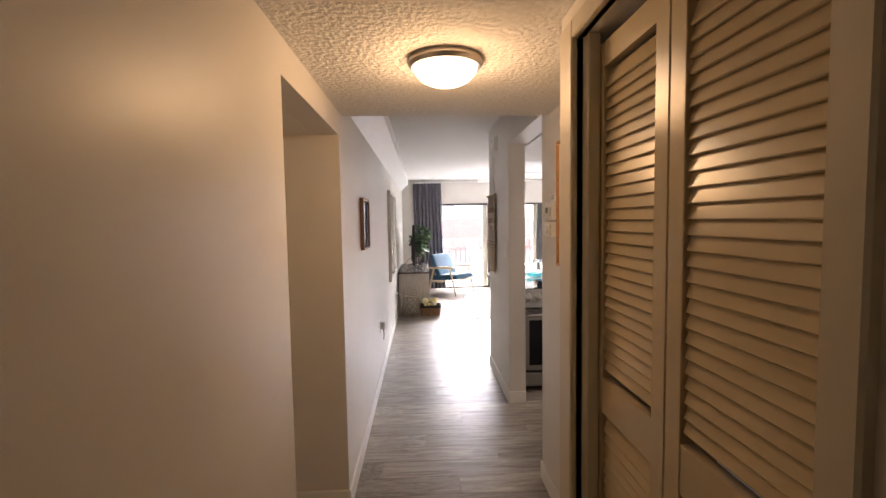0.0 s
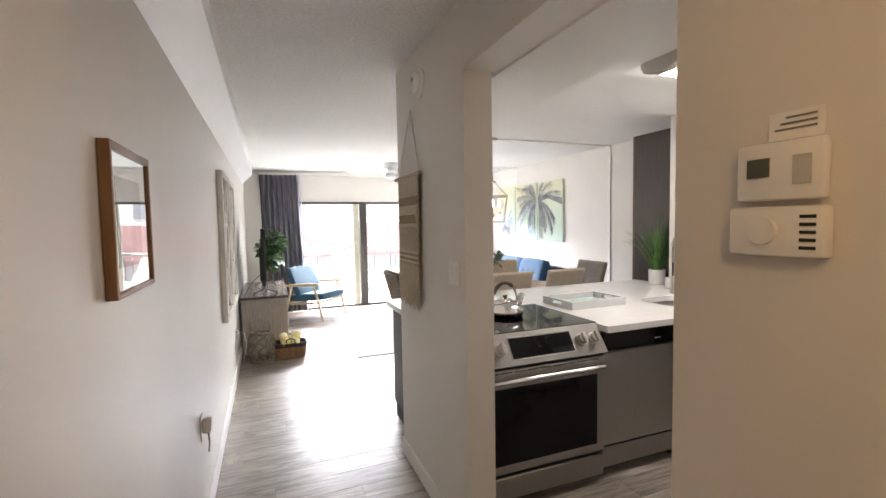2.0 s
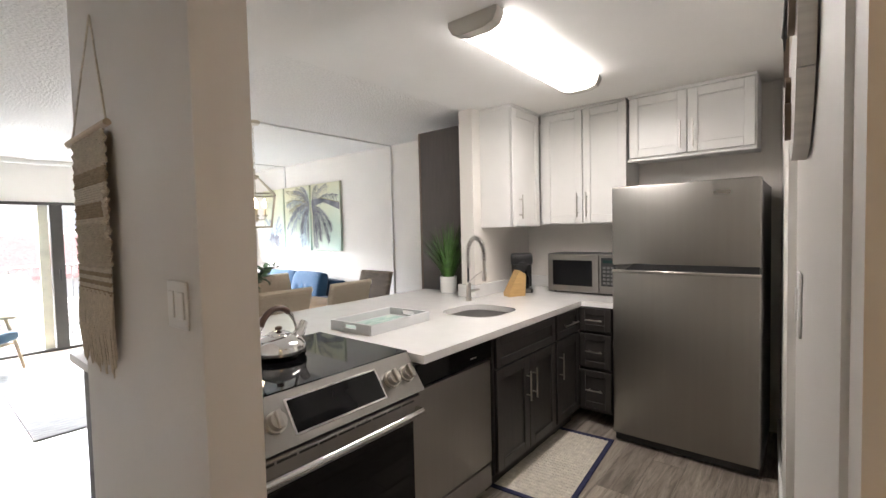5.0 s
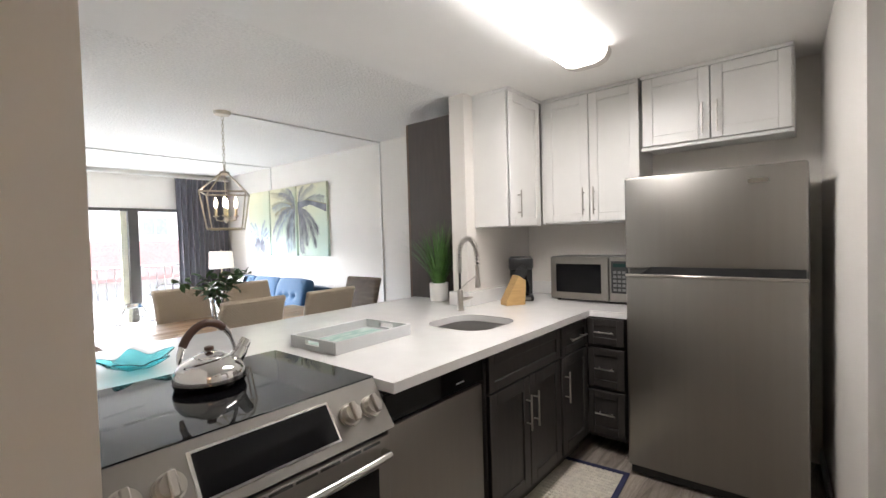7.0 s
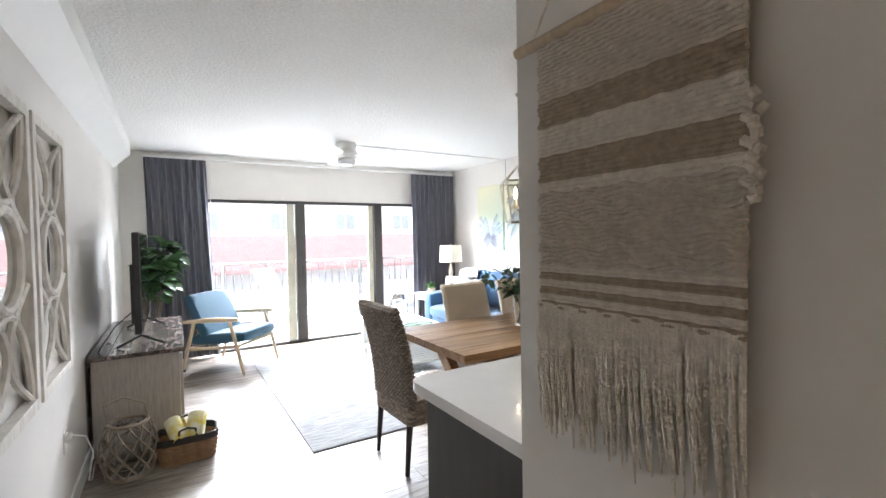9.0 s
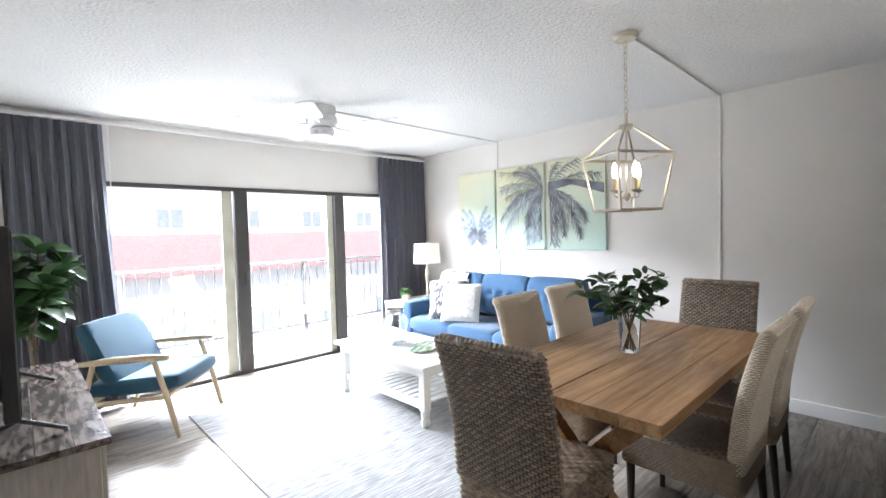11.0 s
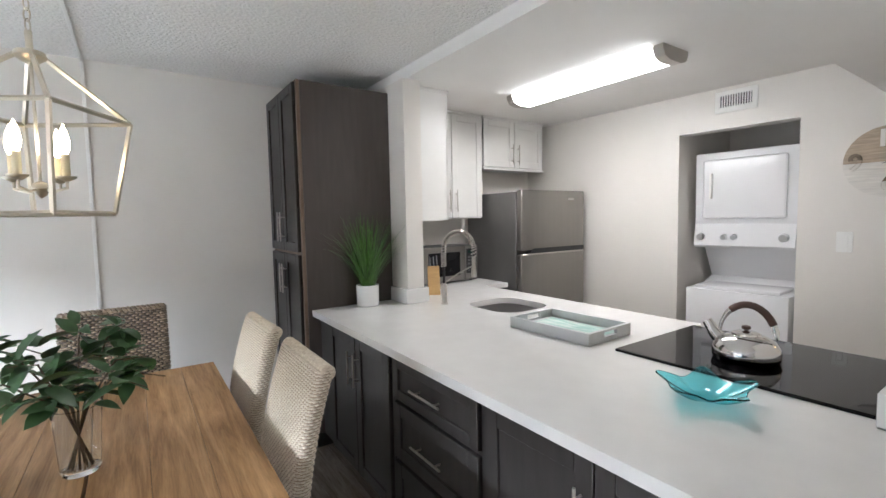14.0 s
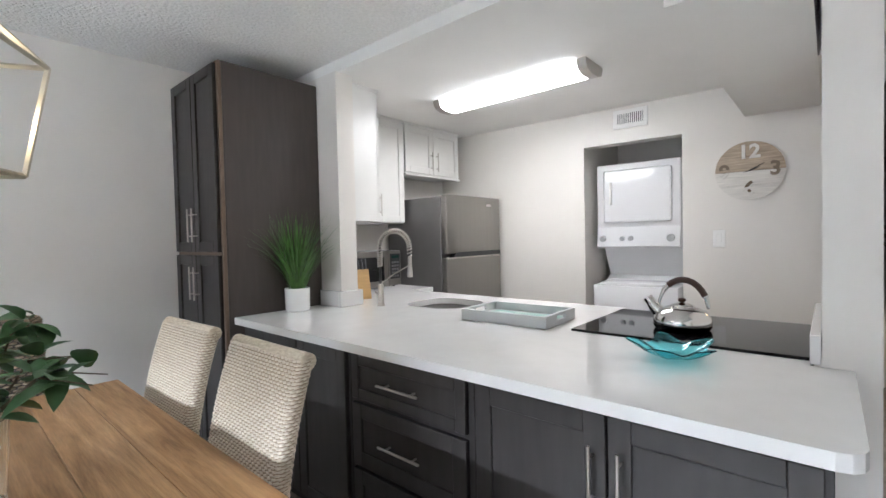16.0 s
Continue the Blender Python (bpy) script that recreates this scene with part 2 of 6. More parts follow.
def box(x0, x1, y0, y1, z0, z1, bevel=0.0, seg=1, bm=None):
    into = bm or bmesh.new()
    b = bmesh.new()
    bmesh.ops.create_cube(b, size=1.0)
    b.transform(Matrix.Translation(((x0 + x1) / 2, (y0 + y1) / 2, (z0 + z1) / 2)) @ Matrix.Diagonal((abs(x1 - x0), abs(y1 - y0), abs(z1 - z0), 1)))
    if bevel:
        bmesh.ops.bevel(b, geom=b.edges[:], offset=bevel, segments=seg, affect="EDGES", profile=0.5)
    return merge(into, b)


def merge(into, b, m=None):
    if m is not None:
        b.transform(m)
    vs = [into.verts.new(v.co) for v in b.verts]
    b.verts.index_update()
    for f in b.faces:
        try:
            into.faces.new([vs[v.index] for v in f.verts])
        except ValueError:
            pass
    b.free()
    return into


def rod(p, q, r, r2=None, seg=12, bm=None, caps=True):
    into = bm or bmesh.new()
    p, q = Vector(p), Vector(q)
    b = bmesh.new()
    bmesh.ops.create_cone(b, cap_ends=caps, segments=seg, radius1=r, radius2=r if r2 is None else r2, depth=(q - p).length)
    turn = (q - p).to_track_quat("Z", "Y").to_matrix().to_4x4()
    return merge(into, b, Matrix.Translation((p + q) / 2) @ turn)


def pipe(points, r, seg=8, bm=None, closed=False):
    """A round bar swept along points; r may be a list."""
    into = bm or bmesh.new()
    pts = [Vector(p) for p in points]
    n = len(pts)
    rings = []
    up = Vector((0, 0, 1))
    last = None
    for i, p in enumerate(pts):
        a = pts[(i - 1) % n] if closed or i else p
        b = pts[(i + 1) % n] if closed or i < n - 1 else p
        d = (b - a).normalized()
        if last is None:
            side = d.cross(up)
            if side.length < 0.05:
                side = d.cross(Vector((1, 0, 0)))
        else:
            side = last - d * last.dot(d)
        side.normalize()
        last = side
        nor = d.cross(side)
        rr = r[i] if isinstance(r, (list, tuple)) else r
        rings.append([into.verts.new(p + rr * (math.cos(2 * math.pi * k / seg) * side + math.sin(2 * math.pi * k / seg) * nor)) for k in range(seg)])
    for i in range(n if closed else n - 1):
        a, b = rings[i], rings[(i + 1) % n]
        for k in range(seg):
            into.faces.new((a[k], a[(k + 1) % seg], b[(k + 1) % seg], b[k]))
    if not closed:
        into.faces.new(rings[0][::-1])
        into.faces.new(rings[-1])
    return into


def lathe(profile, seg=28, bm=None, at=(0, 0, 0), cap=True):
    """A turned shape from (radius, height) pairs."""
    into = bm or bmesh.new()
    rings = []
    for r, z in profile:
        if r < 1e-5:
            rings.append([into.verts.new((at[0], at[1], at[2] + z))])
        else:
            rings.append([into.verts.new((at[0] + r * math.cos(2 * math.pi * k / seg), at[1] + r * math.sin(2 * math.pi * k / seg), at[2] + z)) for k in range(seg)])
    for a, b in zip(rings, rings[1:]):
        for k in range(seg):
            j = (k + 1) % seg
            if len(a) == 1 and len(b) == 1:
                continue
            if len(a) == 1:
                into.faces.new((a[0], b[j], b[k]))
            elif len(b) == 1:
                into.faces.new((a[k], a[j], b[0]))
            else:
                into.faces.new((a[k], a[j], b[j], b[k]))
    if cap:
        for ring in (rings[0], rings[-1]):
            if len(ring) > 2:
                into.faces.new(ring)
    return into


def prism(outline, y0, y1, axis="y", bm=None):
    """A plate: an outline of two coordinates, drawn out along the third."""
    into = bm or bmesh.new()

    def put(a, b, c):
        return {"y": (a, c, b), "x": (c, a, b), "z": (a, b, c)}[axis]
    lo = [into.verts.new(put(a, b, y0)) for a, b in outline]
    hi = [into.verts.new(put(a, b, y1)) for a, b in outline]
    n = len(outline)
    into.faces.new(lo)
    into.faces.new(hi[::-1])
    for i in range(n):
        into.faces.new((lo[i], lo[(i + 1) % n], hi[(i + 1) % n], hi[i]))
    return into


def ring_points(cx, cy, rx, ry, n=24, z=0.0):
    return [(cx + rx * math.cos(2 * math.pi * k / n), cy + ry * math.sin(2 * math.pi * k / n), z) for k in range(n)]


def cushion(w, d, h, puff=0.3, n=12, bm=None, tuft=()):
    """A soft box, w by d by h, rounded and domed, standing on z = 0; tuft: dimples (u, v) on its top."""
    into = bm or bmesh.new()
    b = bmesh.new()
    bmesh.ops.create_cube(b, size=1.0)
    bmesh.ops.subdivide_edges(b, edges=b.edges[:], cuts=n, use_grid_fill=True)
    for v in b.verts:
        x, y, z = v.co * 2
        k = 1 - puff * 0.5 * ((x * x) ** 2 * (y * y) ** 2 + (y * y) ** 2 * (z * z) ** 2 + (z * z) ** 2 * (x * x) ** 2) / 2
        e = 4
        s = (abs(x) ** e + abs(y) ** e) ** (1 / e)
        dome = max(0.0, 1 - max(abs(x), abs(y)) ** 3)
        zz = z * (1 - 0.35 * puff + 0.35 * puff * dome) * k
        for tu, tv in tuft:
            if z > 0:
                zz -= 1.4 * puff * math.exp(-((x - tu) ** 2 * (w / d) ** 2 + (y - tv) ** 2) / 0.02)
        f = 1 - 0.06 * puff * (z * z)
        v.co = (x * f * k * w / 2, y * f * k * d / 2, (zz + 1) * h / 2)
    return merge(into, b)


def leaf_blade(length, width, bend=0.2, n=4, fold=0.15):
    b = bmesh.new()
    rows = []
    for i in range(n + 1):
        t = i / n
        w = width * math.sin(math.pi * min(1, 0.06 + 0.94 * t)) ** 0.8 * (1.0 if t < 1 else 0)
        z = -bend * length * t * t
        rows.append([b.verts.new((length * t, -w / 2, z + fold * w)), b.verts.new((length * t, 0, z)), b.verts.new((length * t, w / 2, z + fold * w))])
    for a, c in zip(rows, rows[1:]):
        for k in (0, 1):
            b.faces.new((a[k], a[k + 1], c[k + 1], c[k]))
    return b

# ---- the large structure ----
XL, XR, YG, ZC, ZK, ZH = -0.215, 4.29, 10.54, 2.485, 2.41, 2.13

floor = setting("floor", box(-1.4, XR + 0.15, -1.2, YG + 0.12, -0.12, -0.004), BASEFLOOR, "grey-brown oak plank floor with narrow joints", "floor")

# left wall with the alcove opening
w = box(XL - 0.12, XL, -1.2, 1.73, 0, 2.6)
box(XL - 0.12, XL, 2.69, YG + 0.12, 0, 2.6, bm=w)
box(XL - 0.12, XL, 1.73, 2.69, 2.01, 2.6, bm=w)
setting("wall_west", w, WALL, "plain light greige painted wall", "wall")
w = box(-1.3, XL - 0.12, 2.69, 2.81, 0, 2.6)
box(-1.3, XL - 0.12, 1.61, 1.73, 0, 2.6, bm=w)
box(-1.42, -1.3, 1.61, 2.81, 0, 2.6, bm=w)
setting("wall_alcove", w, WALL, "greige painted wall of the side passage", "wall")
setting("ceiling_alcove", box(-1.3, XL - 0.12, 1.73, 2.69, 2.01, 2.1), SMOOTH, "smooth off-white ceiling", "ceiling")

# hall: wall with the louvred closet, and the wall with the palm picture
w = box(0.62, 0.74, -1.2, 0.755, 0, 2.6)
box(0.62, 0.74, 1.505, 1.63, 0, 2.6, bm=w)
box(0.62, 0.74, 0.755, 1.505, 2.03, 2.6, bm=w)
box(0.74, 0.91, 1.51, 1.63, 0, 2.6, bm=w)
box(0.91, 1.03, 1.51, 2.90, 0, 2.6, bm=w)
box(0.74, 1.3, 0.635, 0.755, 0, 2.6, bm=w)
setting("wall_hall", w, WALL, "light greige painted hallway wall", "wall")
setting("wall_closet_back", box(1.30, 1.42, 0.5, 1.51, 0, 2.6), WALL, "plain painted closet wall", "wall")
setting("wall_entry", box(-1.4, 1.2, -1.32, -1.2, 0, 2.6), WALL, "plain painted entry wall", "wall")
setting("ceiling_hall", box(XL, 1.42, -1.2, 2.80, ZH, 2.484), CEIL, "low popcorn-textured hallway ceiling", "ceiling")

# kitchen: laundry wall, stub wall, lintel, soffit, ceiling, header, wing wall
SKEW = Matrix.Translation((0.91, 2.90, 0)) @ Matrix.Rotation(radians(3.0), 4, "Z")


def skewed(bm):
    bm.transform(SKEW)
    return bm


w = box(0.12, 1.01, -0.12, 0, 0, 2.6)
box(1.79, 3.45, -0.12, 0, 0, 2.6, bm=w)
box(1.01, 1.79, -0.12, 0, 2.11, 2.6, bm=w)
setting("wall_laundry", skewed(w), WALL, "light greige kitchen wall with a laundry niche", "wall")
w = box(0.89, 1.01, -1.0, -0.12, 0, 2.6)
box(1.79, 1.91, -1.0, -0.12, 0, 2.6, bm=w)
box(0.89, 1.91, -1.12, -1.0, 0, 2.6, bm=w)
setting("wall_laundry_niche", skewed(w), WALL, "shaded greige walls of the laundry niche", "wall")
setting("ceiling_laundry", skewed(box(1.01, 1.79, -1.0, -0.12, 2.3, 2.4)), SMOOTH, "smooth ceiling of the laundry niche", "ceiling")
w = box(0.93, 1.066, 3.99, 5.03, 0, 2.6)
box(0.93, 1.09, 2.90, 3.99, 2.18, 2.6, bm=w)
setting("wall_kitchen_stub", w, WALL, "greige stub wall between hallway and kitchen", "wall")
setting("soffit_kitchen", box(1.09, 1.51, 2.85, 5.03, 2.17, 2.5), SMOOTH, "smooth dropped soffit", "ceiling")
setting("ceiling_kitchen", box(1.51, XR, 2.85, 5.10, ZK, 2.55), SMOOTH, "smooth off-white kitchen ceiling", "ceiling")
setting("header_stub", box(1.066, 1.51, 5.03, 5.10, ZK, 2.6), SMOOTH, "white painted ceiling header", "beam")
setting("wall_wing", box(3.40, XR, 4.99, 5.12, 0, ZK), WALL, "short greige wing wall", "wall")

# living room
setting("ceiling_living", box(XL - 0.1, XR + 0.1, 2.74, YG + 0.1, ZC, 2.7), CEIL, "off-white popcorn-textured ceiling", "ceiling")
setting("soffit_west", prism([(XL, 2.20), (-0.065, 2.35), (-0.065, ZC), (XL, ZC)], 2.80, 10.05), TRIM, "white sloped pipe casing under the ceiling", "beam")
setting("wall_east", box(XR, XR + 0.12, 2.9, YG + 0.12, 0, 2.6), WALL, "light greige painted living room wall", "wall")
w = box(XL, 0.46, YG, YG + 0.12, 0, 2.6)
box(3.72, XR, YG, YG + 0.12, 0, 2.6, bm=w)
box(0.46, 3.72, YG, YG + 0.12, 1.94, 2.6, bm=w)
setting("wall_north", w, WALL, "light greige wall above the balcony doors", "wall")
setting("roof", box(-1.6, XR + 0.3, -1.5, 12.3, 2.72, 2.95), OUTWHITE, "white slab above the apartment", "roof")

# skirting
def skirting(name, x0, x1, y0, y1):
    return setting(name, box(x0, x1, y0, y1, 0, 0.105, 0.004), TRIM, "white painted skirting board", "baseboard")


skirting("baseboard_west", XL, XL + 0.014, 2.69, YG)
skirting("baseboard_west_hall", XL, XL + 0.014, -1.2, 1.73)
skirting("baseboard_alcove", -1.3, XL + 0.014, 2.676, 2.69)
skirting("baseboard_hall", 0.896, 0.91, 1.63, 2.90)
skirting("baseboard_stub", 0.916, 0.93, 3.976, 5.03)
skirting("baseboard_stub_jamb", 0.93, 1.066, 3.976, 3.99)
skirting("baseboard_east", XR - 0.014, XR, 5.76, YG)
skirting("baseboard_north", 3.74, XR - 0.014, YG - 0.014, YG)
setting("baseboard_laundry", skewed(box(1.79, 3.38, 0, 0.014, 0, 0.105, 0.004)), TRIM, "white painted skirting board", "baseboard")

# ---- balcony doors ----
door = thing("door_balcony", (2.1, YG, 0), "dark bronze framed sliding glass balcony doors", "sliding door", kind="structure")


def bar(name, x0, x1, z0, z1, y0=YG - 0.02, y1=YG + 0.06, m=BLACKMAT, label=""):
    return part(name, box(x0, x1, y0, y1, z0, z1, 0.004), m, door, label, world=True)


bar("head_rail", 0.46, 3.72, 1.90, 1.94)
bar("sill_track", 0.46, 3.72, 0.0, 0.035)
bar("side_jamb", 0.46, 0.51, 0.035, 1.90)
bar("side_jamb", 3.67, 3.72, 0.035, 1.90)
st = bar("stile", 1.735, 1.865, 0.035, 1.90)
part("handle", box(1.80, 1.82, YG - 0.035, YG - 0.02, 0.92, 1.06, 0.003), BLACK, st, "black pull handle", world=True)
bar("stile", 2.885, 3.01, 0.035, 1.90)
bar("screen_stile", 1.62, 1.725, 0.035, 1.90, YG + 0.03, YG + 0.06, mat("pale_aluminium", (0.72, 0.68, 0.55), 0.4, 0.0), "pale cream inner stile")
bar("screen_stile", 2.80, 2.88, 0.035, 1.90, YG + 0.03, YG + 0.06, MATS["pale_aluminium"], "pale cream inner stile")
for x0, x1 in ((0.51, 1.735), (1.865, 2.885), (3.01, 3.67)):
    p = part("pane", box(x0, x1, YG + 0.012, YG + 0.018, 0.035, 1.90), PANE, door, "clear glass pane", world=True)
    p.visible_shadow = False

# ---- outside ----
setting("ground", box(-300, 300, 14.5, 600, -6.3, -6.0), mat("courtyard_paving", (0.45, 0.44, 0.42), 0.9, var=0.1, scale=0.5), "pale courtyard paving", "ground")
setting("floor_balcony", box(-1.5, 5.6, YG + 0.12, 12.25, -0.2, -0.02), CONCRETE, "pale concrete balcony floor", "balcony floor")
rail = thing("balcony_railing", (2.1, 12.15, -0.02), "grey metal balcony railing with upright bars", "railing")
RAILM = mat("grey_metal_rail", (0.17, 0.165, 0.165), 0.5)
part("top_rail", box(-1.4, 5.5, 12.12, 12.18, 1.02, 1.06, 0.006), RAILM, rail, world=True)
part("bottom_rail", box(-1.4, 5.5, 12.13, 12.17, 0.06, 0.09, 0.004), RAILM, rail, world=True)
for i in range(56):
    x = -1.36 + 0.124 * i
    part("baluster", box(x - 0.009, x + 0.009, 12.141, 12.159, 0.09, 1.02), RAILM, rail, world=True)
for x in (-1.38, 0.95, 3.27, 5.45):
    part("post", box(x - 0.02, x + 0.02, 12.13, 12.17, -0.02, 1.02), RAILM, rail, world=True)

house = thing("apartment_building", (2, 34, -6.0), "white apartment block with a red tiled roof band", "building")
part("wall", box(-45, 50, 34, 44, -6, -0.5), OUTWHITE, house, world=True)
part("roof", prism([(33.2, -0.6), (33.2, -0.4), (36.5, 1.7), (44, 1.7), (44, -0.6)], -46, 51, axis="x"), ROOFTILE, house, "red clay tile roof", world=True)
part("upper_wall", box(-45, 50, 36.5, 44, 1.7, 7.0), OUTWHITE, house, world=True)
part("upper_roof", box(-46, 51, 35.9, 45, 7.0, 7.4), OUTWHITE, house, "white flat roof edge", world=True)
DIMGLASS = mat("distant_window", (0.30, 0.33, 0.36), 0.2)
for i in range(20):
    x = -40 + 4.6 * i
    for z0, yy in ((-4.6, 34), (2.0, 36.5), (4.7, 36.5)):
        wnd = part("window", box(x, x + 1.6, yy - 0.06, yy + 0.05, z0, z0 + 1.3), OUTWHITE, house, world=True)
        part("pane", box(x + 0.1, x + 0.75, yy - 0.09, yy - 0.05, z0 + 0.1, z0 + 1.2), DIMGLASS, wnd, "dark window pane", world=True)
        part("pane", box(x + 0.85, x + 1.5, yy - 0.09, yy - 0.05, z0 + 0.1, z0 + 1.2), DIMGLASS, wnd, "dark window pane", world=True)

# ---- kitchen ----
def shaker(x0, x1, z0, z1, y, parent, m, name="door", out=-1, rail=0.06, t=0.02):
    """A flat-panel front in the plane y, facing -y (out -1) or +y (out 1), in the thing's own coordinates."""
    y1 = y + out * t
    bm = box(x0, x1, min(y, y + out * 0.010), max(y, y + out * 0.010), z0, z1)
    for a, b, c, d in ((x0, x0 + rail, z0, z1), (x1 - rail, x1, z0, z1), (x0 + rail, x1 - rail, z0, z0 + rail), (x0 + rail, x1 - rail, z1 - rail, z1)):
        box(a, b, min(y, y1), max(y, y1), c, d, 0.0025, bm=bm)
    return part(name, bm, m, parent)


def pull(p, q, out, parent, r=0.005, stand=0.03):
    """A bar handle from p to q, standing off along out."""
    p, q, o = Vector(p), Vector(q), Vector(out)
    bm = rod(p + o * stand, q + o * stand, r, seg=10)
    d = (q - p)
    for k in (0.18, 0.82):
        rod(p + d * k, p + d * k + o * stand, r * 0.8, seg=8, bm=bm)
    return part("handle", bm, NICKEL, parent, "brushed nickel bar handle")


def cabinet(name, loc, w, d, z0, z1, m, label, fronts, rz=0.0, category="cabinet", group="", kick=0.0, panel=None):
    """A cabinet whose front faces its own -y at y = 0; fronts: (kind, x0, x1, z0, z1, handle)."""
    c = thing(name, loc, label, category, group, rz)
    body = part("body", box(0, w, 0.001, d, z0 + kick, z1, 0.002), m, c)
    if kick:
        part("toe_kick", box(0.0, w, 0.06, d, z0, z0 + kick), mat("dark_toe_kick", (0.03, 0.028, 0.026), 0.6), c, "dark recessed toe kick")
    for kind, a, b, lo, hi, h in fronts:
        f = shaker(a, b, lo, hi, 0.0, c, m, kind, rail=0.045 if kind == "drawer" and hi - lo < 0.2 else 0.06)
        if h == "v_l":
            pull((a + 0.035, -0.02, h_lo(lo, hi, z0)), (a + 0.035, -0.02, h_lo(lo, hi, z0) + 0.18), (0, -1, 0), f)
        elif h == "v_r":
            pull((b - 0.035, -0.02, h_lo(lo, hi, z0)), (b - 0.035, -0.02, h_lo(lo, hi, z0) + 0.18), (0, -1, 0), f)
        elif h == "h":
            mid, zz = (a + b) / 2, (lo + hi) / 2
            hw = min(0.11, (b - a) * 0.3)
            pull((mid - hw, -0.02, zz), (mid + hw, -0.02, zz), (0, -1, 0), f)
    return c


def h_lo(lo, hi, z0):
    return lo + 0.06 if z0 > 1 else (hi - 0.26 if lo < 0.6 else lo + 0.05)


YK = 4.25   # kitchen-side fronts of the peninsula
# range
rng = thing("kitchen_range", (1.50, YK, 0), "stainless slide-in electric range with black glass cooktop", "range")
part("body", box(-0.395, 0.395, 0.082, 0.66, 0.03, 0.895, 0.003), mat("dark_steel", (0.2, 0.2, 0.2), 0.4, 1.0), rng)
part("cooktop", box(-0.405, 0.42, 0.064, 0.72, 0.908, 0.9255, 0.003), BLACKGLASS, rng, "black glass ceramic cooktop")
pan = part("control_panel", prism([(-0.045, 0.775), (0.0, 0.765), (0.075, 0.90), (0.075, 0.922), (0.06, 0.922)], -0.41, 0.41, axis="x"), STEEL, rng, "sloped steel control panel")
slope = math.degrees(math.atan2(0.105, 0.147))


def on_panel(bm, x, k):
    """Lays a flat bmesh (built in x, z about 0, facing -y) on the sloped panel at x and height share k."""
    m = Matrix.Translation((x, -0.045 + 0.105 * k, 0.775 + 0.147 * k)) @ Matrix.Rotation(-math.atan2(0.105, 0.147), 4, "X")
    bm.transform(m)
    return bm


part("display_frame", on_panel(box(-0.205, 0.205, -0.004, 0.0, -0.064, 0.064, 0.002), 0.0, 0.50), CHROME, rng, "bright steel bezel")
part("display", on_panel(box(-0.195, 0.195, -0.007, -0.003, -0.056, 0.056), 0.0, 0.50), BLACKGLASS, rng, "black touch display")
for x in (-0.345, -0.255, 0.262, 0.348):
    kb = rod((0, 0, 0), (0, -0.012, 0), 0.036, seg=28)
    rod((0, -0.012, 0), (0, -0.034, 0), 0.030, 0.027, seg=28, bm=kb)
    box(-0.009, 0.009, -0.048, -0.03, -0.030, 0.030, 0.003, bm=kb)
    part("knob", on_panel(kb, x, 0.50), NICKEL, rng, "brushed steel control knob")
od = part("oven_door", box(-0.40, 0.40, -0.03, 0.0, 0.195, 0.755, 0.006), STEEL, rng, "stainless oven door")
part("oven_window", box(-0.345, 0.345, -0.034, -0.029, 0.245, 0.655, 0.002), BLACKGLASS, od, "black glass oven window")
hb = pipe([(-0.37, -0.03, 0.70), (-0.36, -0.07, 0.705), (-0.2, -0.085, 0.71), (0, -0.09, 0.712), (0.2, -0.085, 0.71), (0.36, -0.07, 0.705), (0.37, -0.03, 0.70)], 0.013, 10)
part("oven_handle", hb, CHROME, od, "curved steel oven handle")
for i in range(9):
    x = -0.36 + i * 0.08
    part("vent_slot", box(x + 0.004, x + 0.074, -0.032, -0.029, 0.735, 0.743), BLACK, od, "dark vent slot")
part("front_frame", box(-0.395, 0.395, 0.0, 0.081, 0.03, 0.76, 0.002), BLACK, rng, "black inner frame")
part("storage_drawer", box(-0.40, 0.40, -0.028, 0.0, 0.05, 0.176, 0.006), STEEL, rng, "stainless storage drawer")

# dishwasher
dw = thing("dishwasher", (2.205, YK + 0.03, 0), "stainless dishwasher with black control panel", "dishwasher")
part("body", box(-0.297, 0.297, 0.0, 0.55, 0.09, 0.875), BLACK, dw)
part("door_gasket", box(-0.297, -0.285, -0.02, 0.0, 0.06, 0.87), BLACK, dw, "black side edge")
part("control_panel", box(-0.297, 0.297, -0.03, 0.0, 0.765, 0.870, 0.006), BLACKGLASS, dw, "black plastic control panel")
part("button_row", box(0.10, 0.15, -0.033, -0.029, 0.80, 0.804), PLASTIC, dw, "pale button marks")
part("door", box(-0.283, 0.29, -0.025, 0.0, 0.195, 0.752, 0.004), STEEL, dw, "brushed steel door")
part("kick_plate", box(-0.283, 0.29, -0.02, 0.0, 0.06, 0.182, 0.003), STEEL, dw, "steel lower panel")

# base cabinets on the kitchen side
cabinet("sink_cabinet", (2.51, YK, 0), 0.74, 0.62, 0, 0.875, DARKCAB, "dark stained shaker sink cabinet with nickel handles",
        [("drawer", 0.01, 0.73, 0.70, 0.865, ""), ("door", 0.01, 0.368, 0.12, 0.69, "v_r"), ("door", 0.374, 0.73, 0.12, 0.69, "v_l")], kick=0.1, group="kitchen base cabinets")
cabinet("narrow_base_cabinet", (3.255, YK, 0), 0.40, 0.62, 0, 0.875, DARKCAB, "narrow dark stained cabinet with drawer and door",
        [("drawer", 0.01, 0.38, 0.70, 0.865, "h"), ("door", 0.01, 0.38, 0.12, 0.69, "v_l")], kick=0.1, group="kitchen base cabinets")
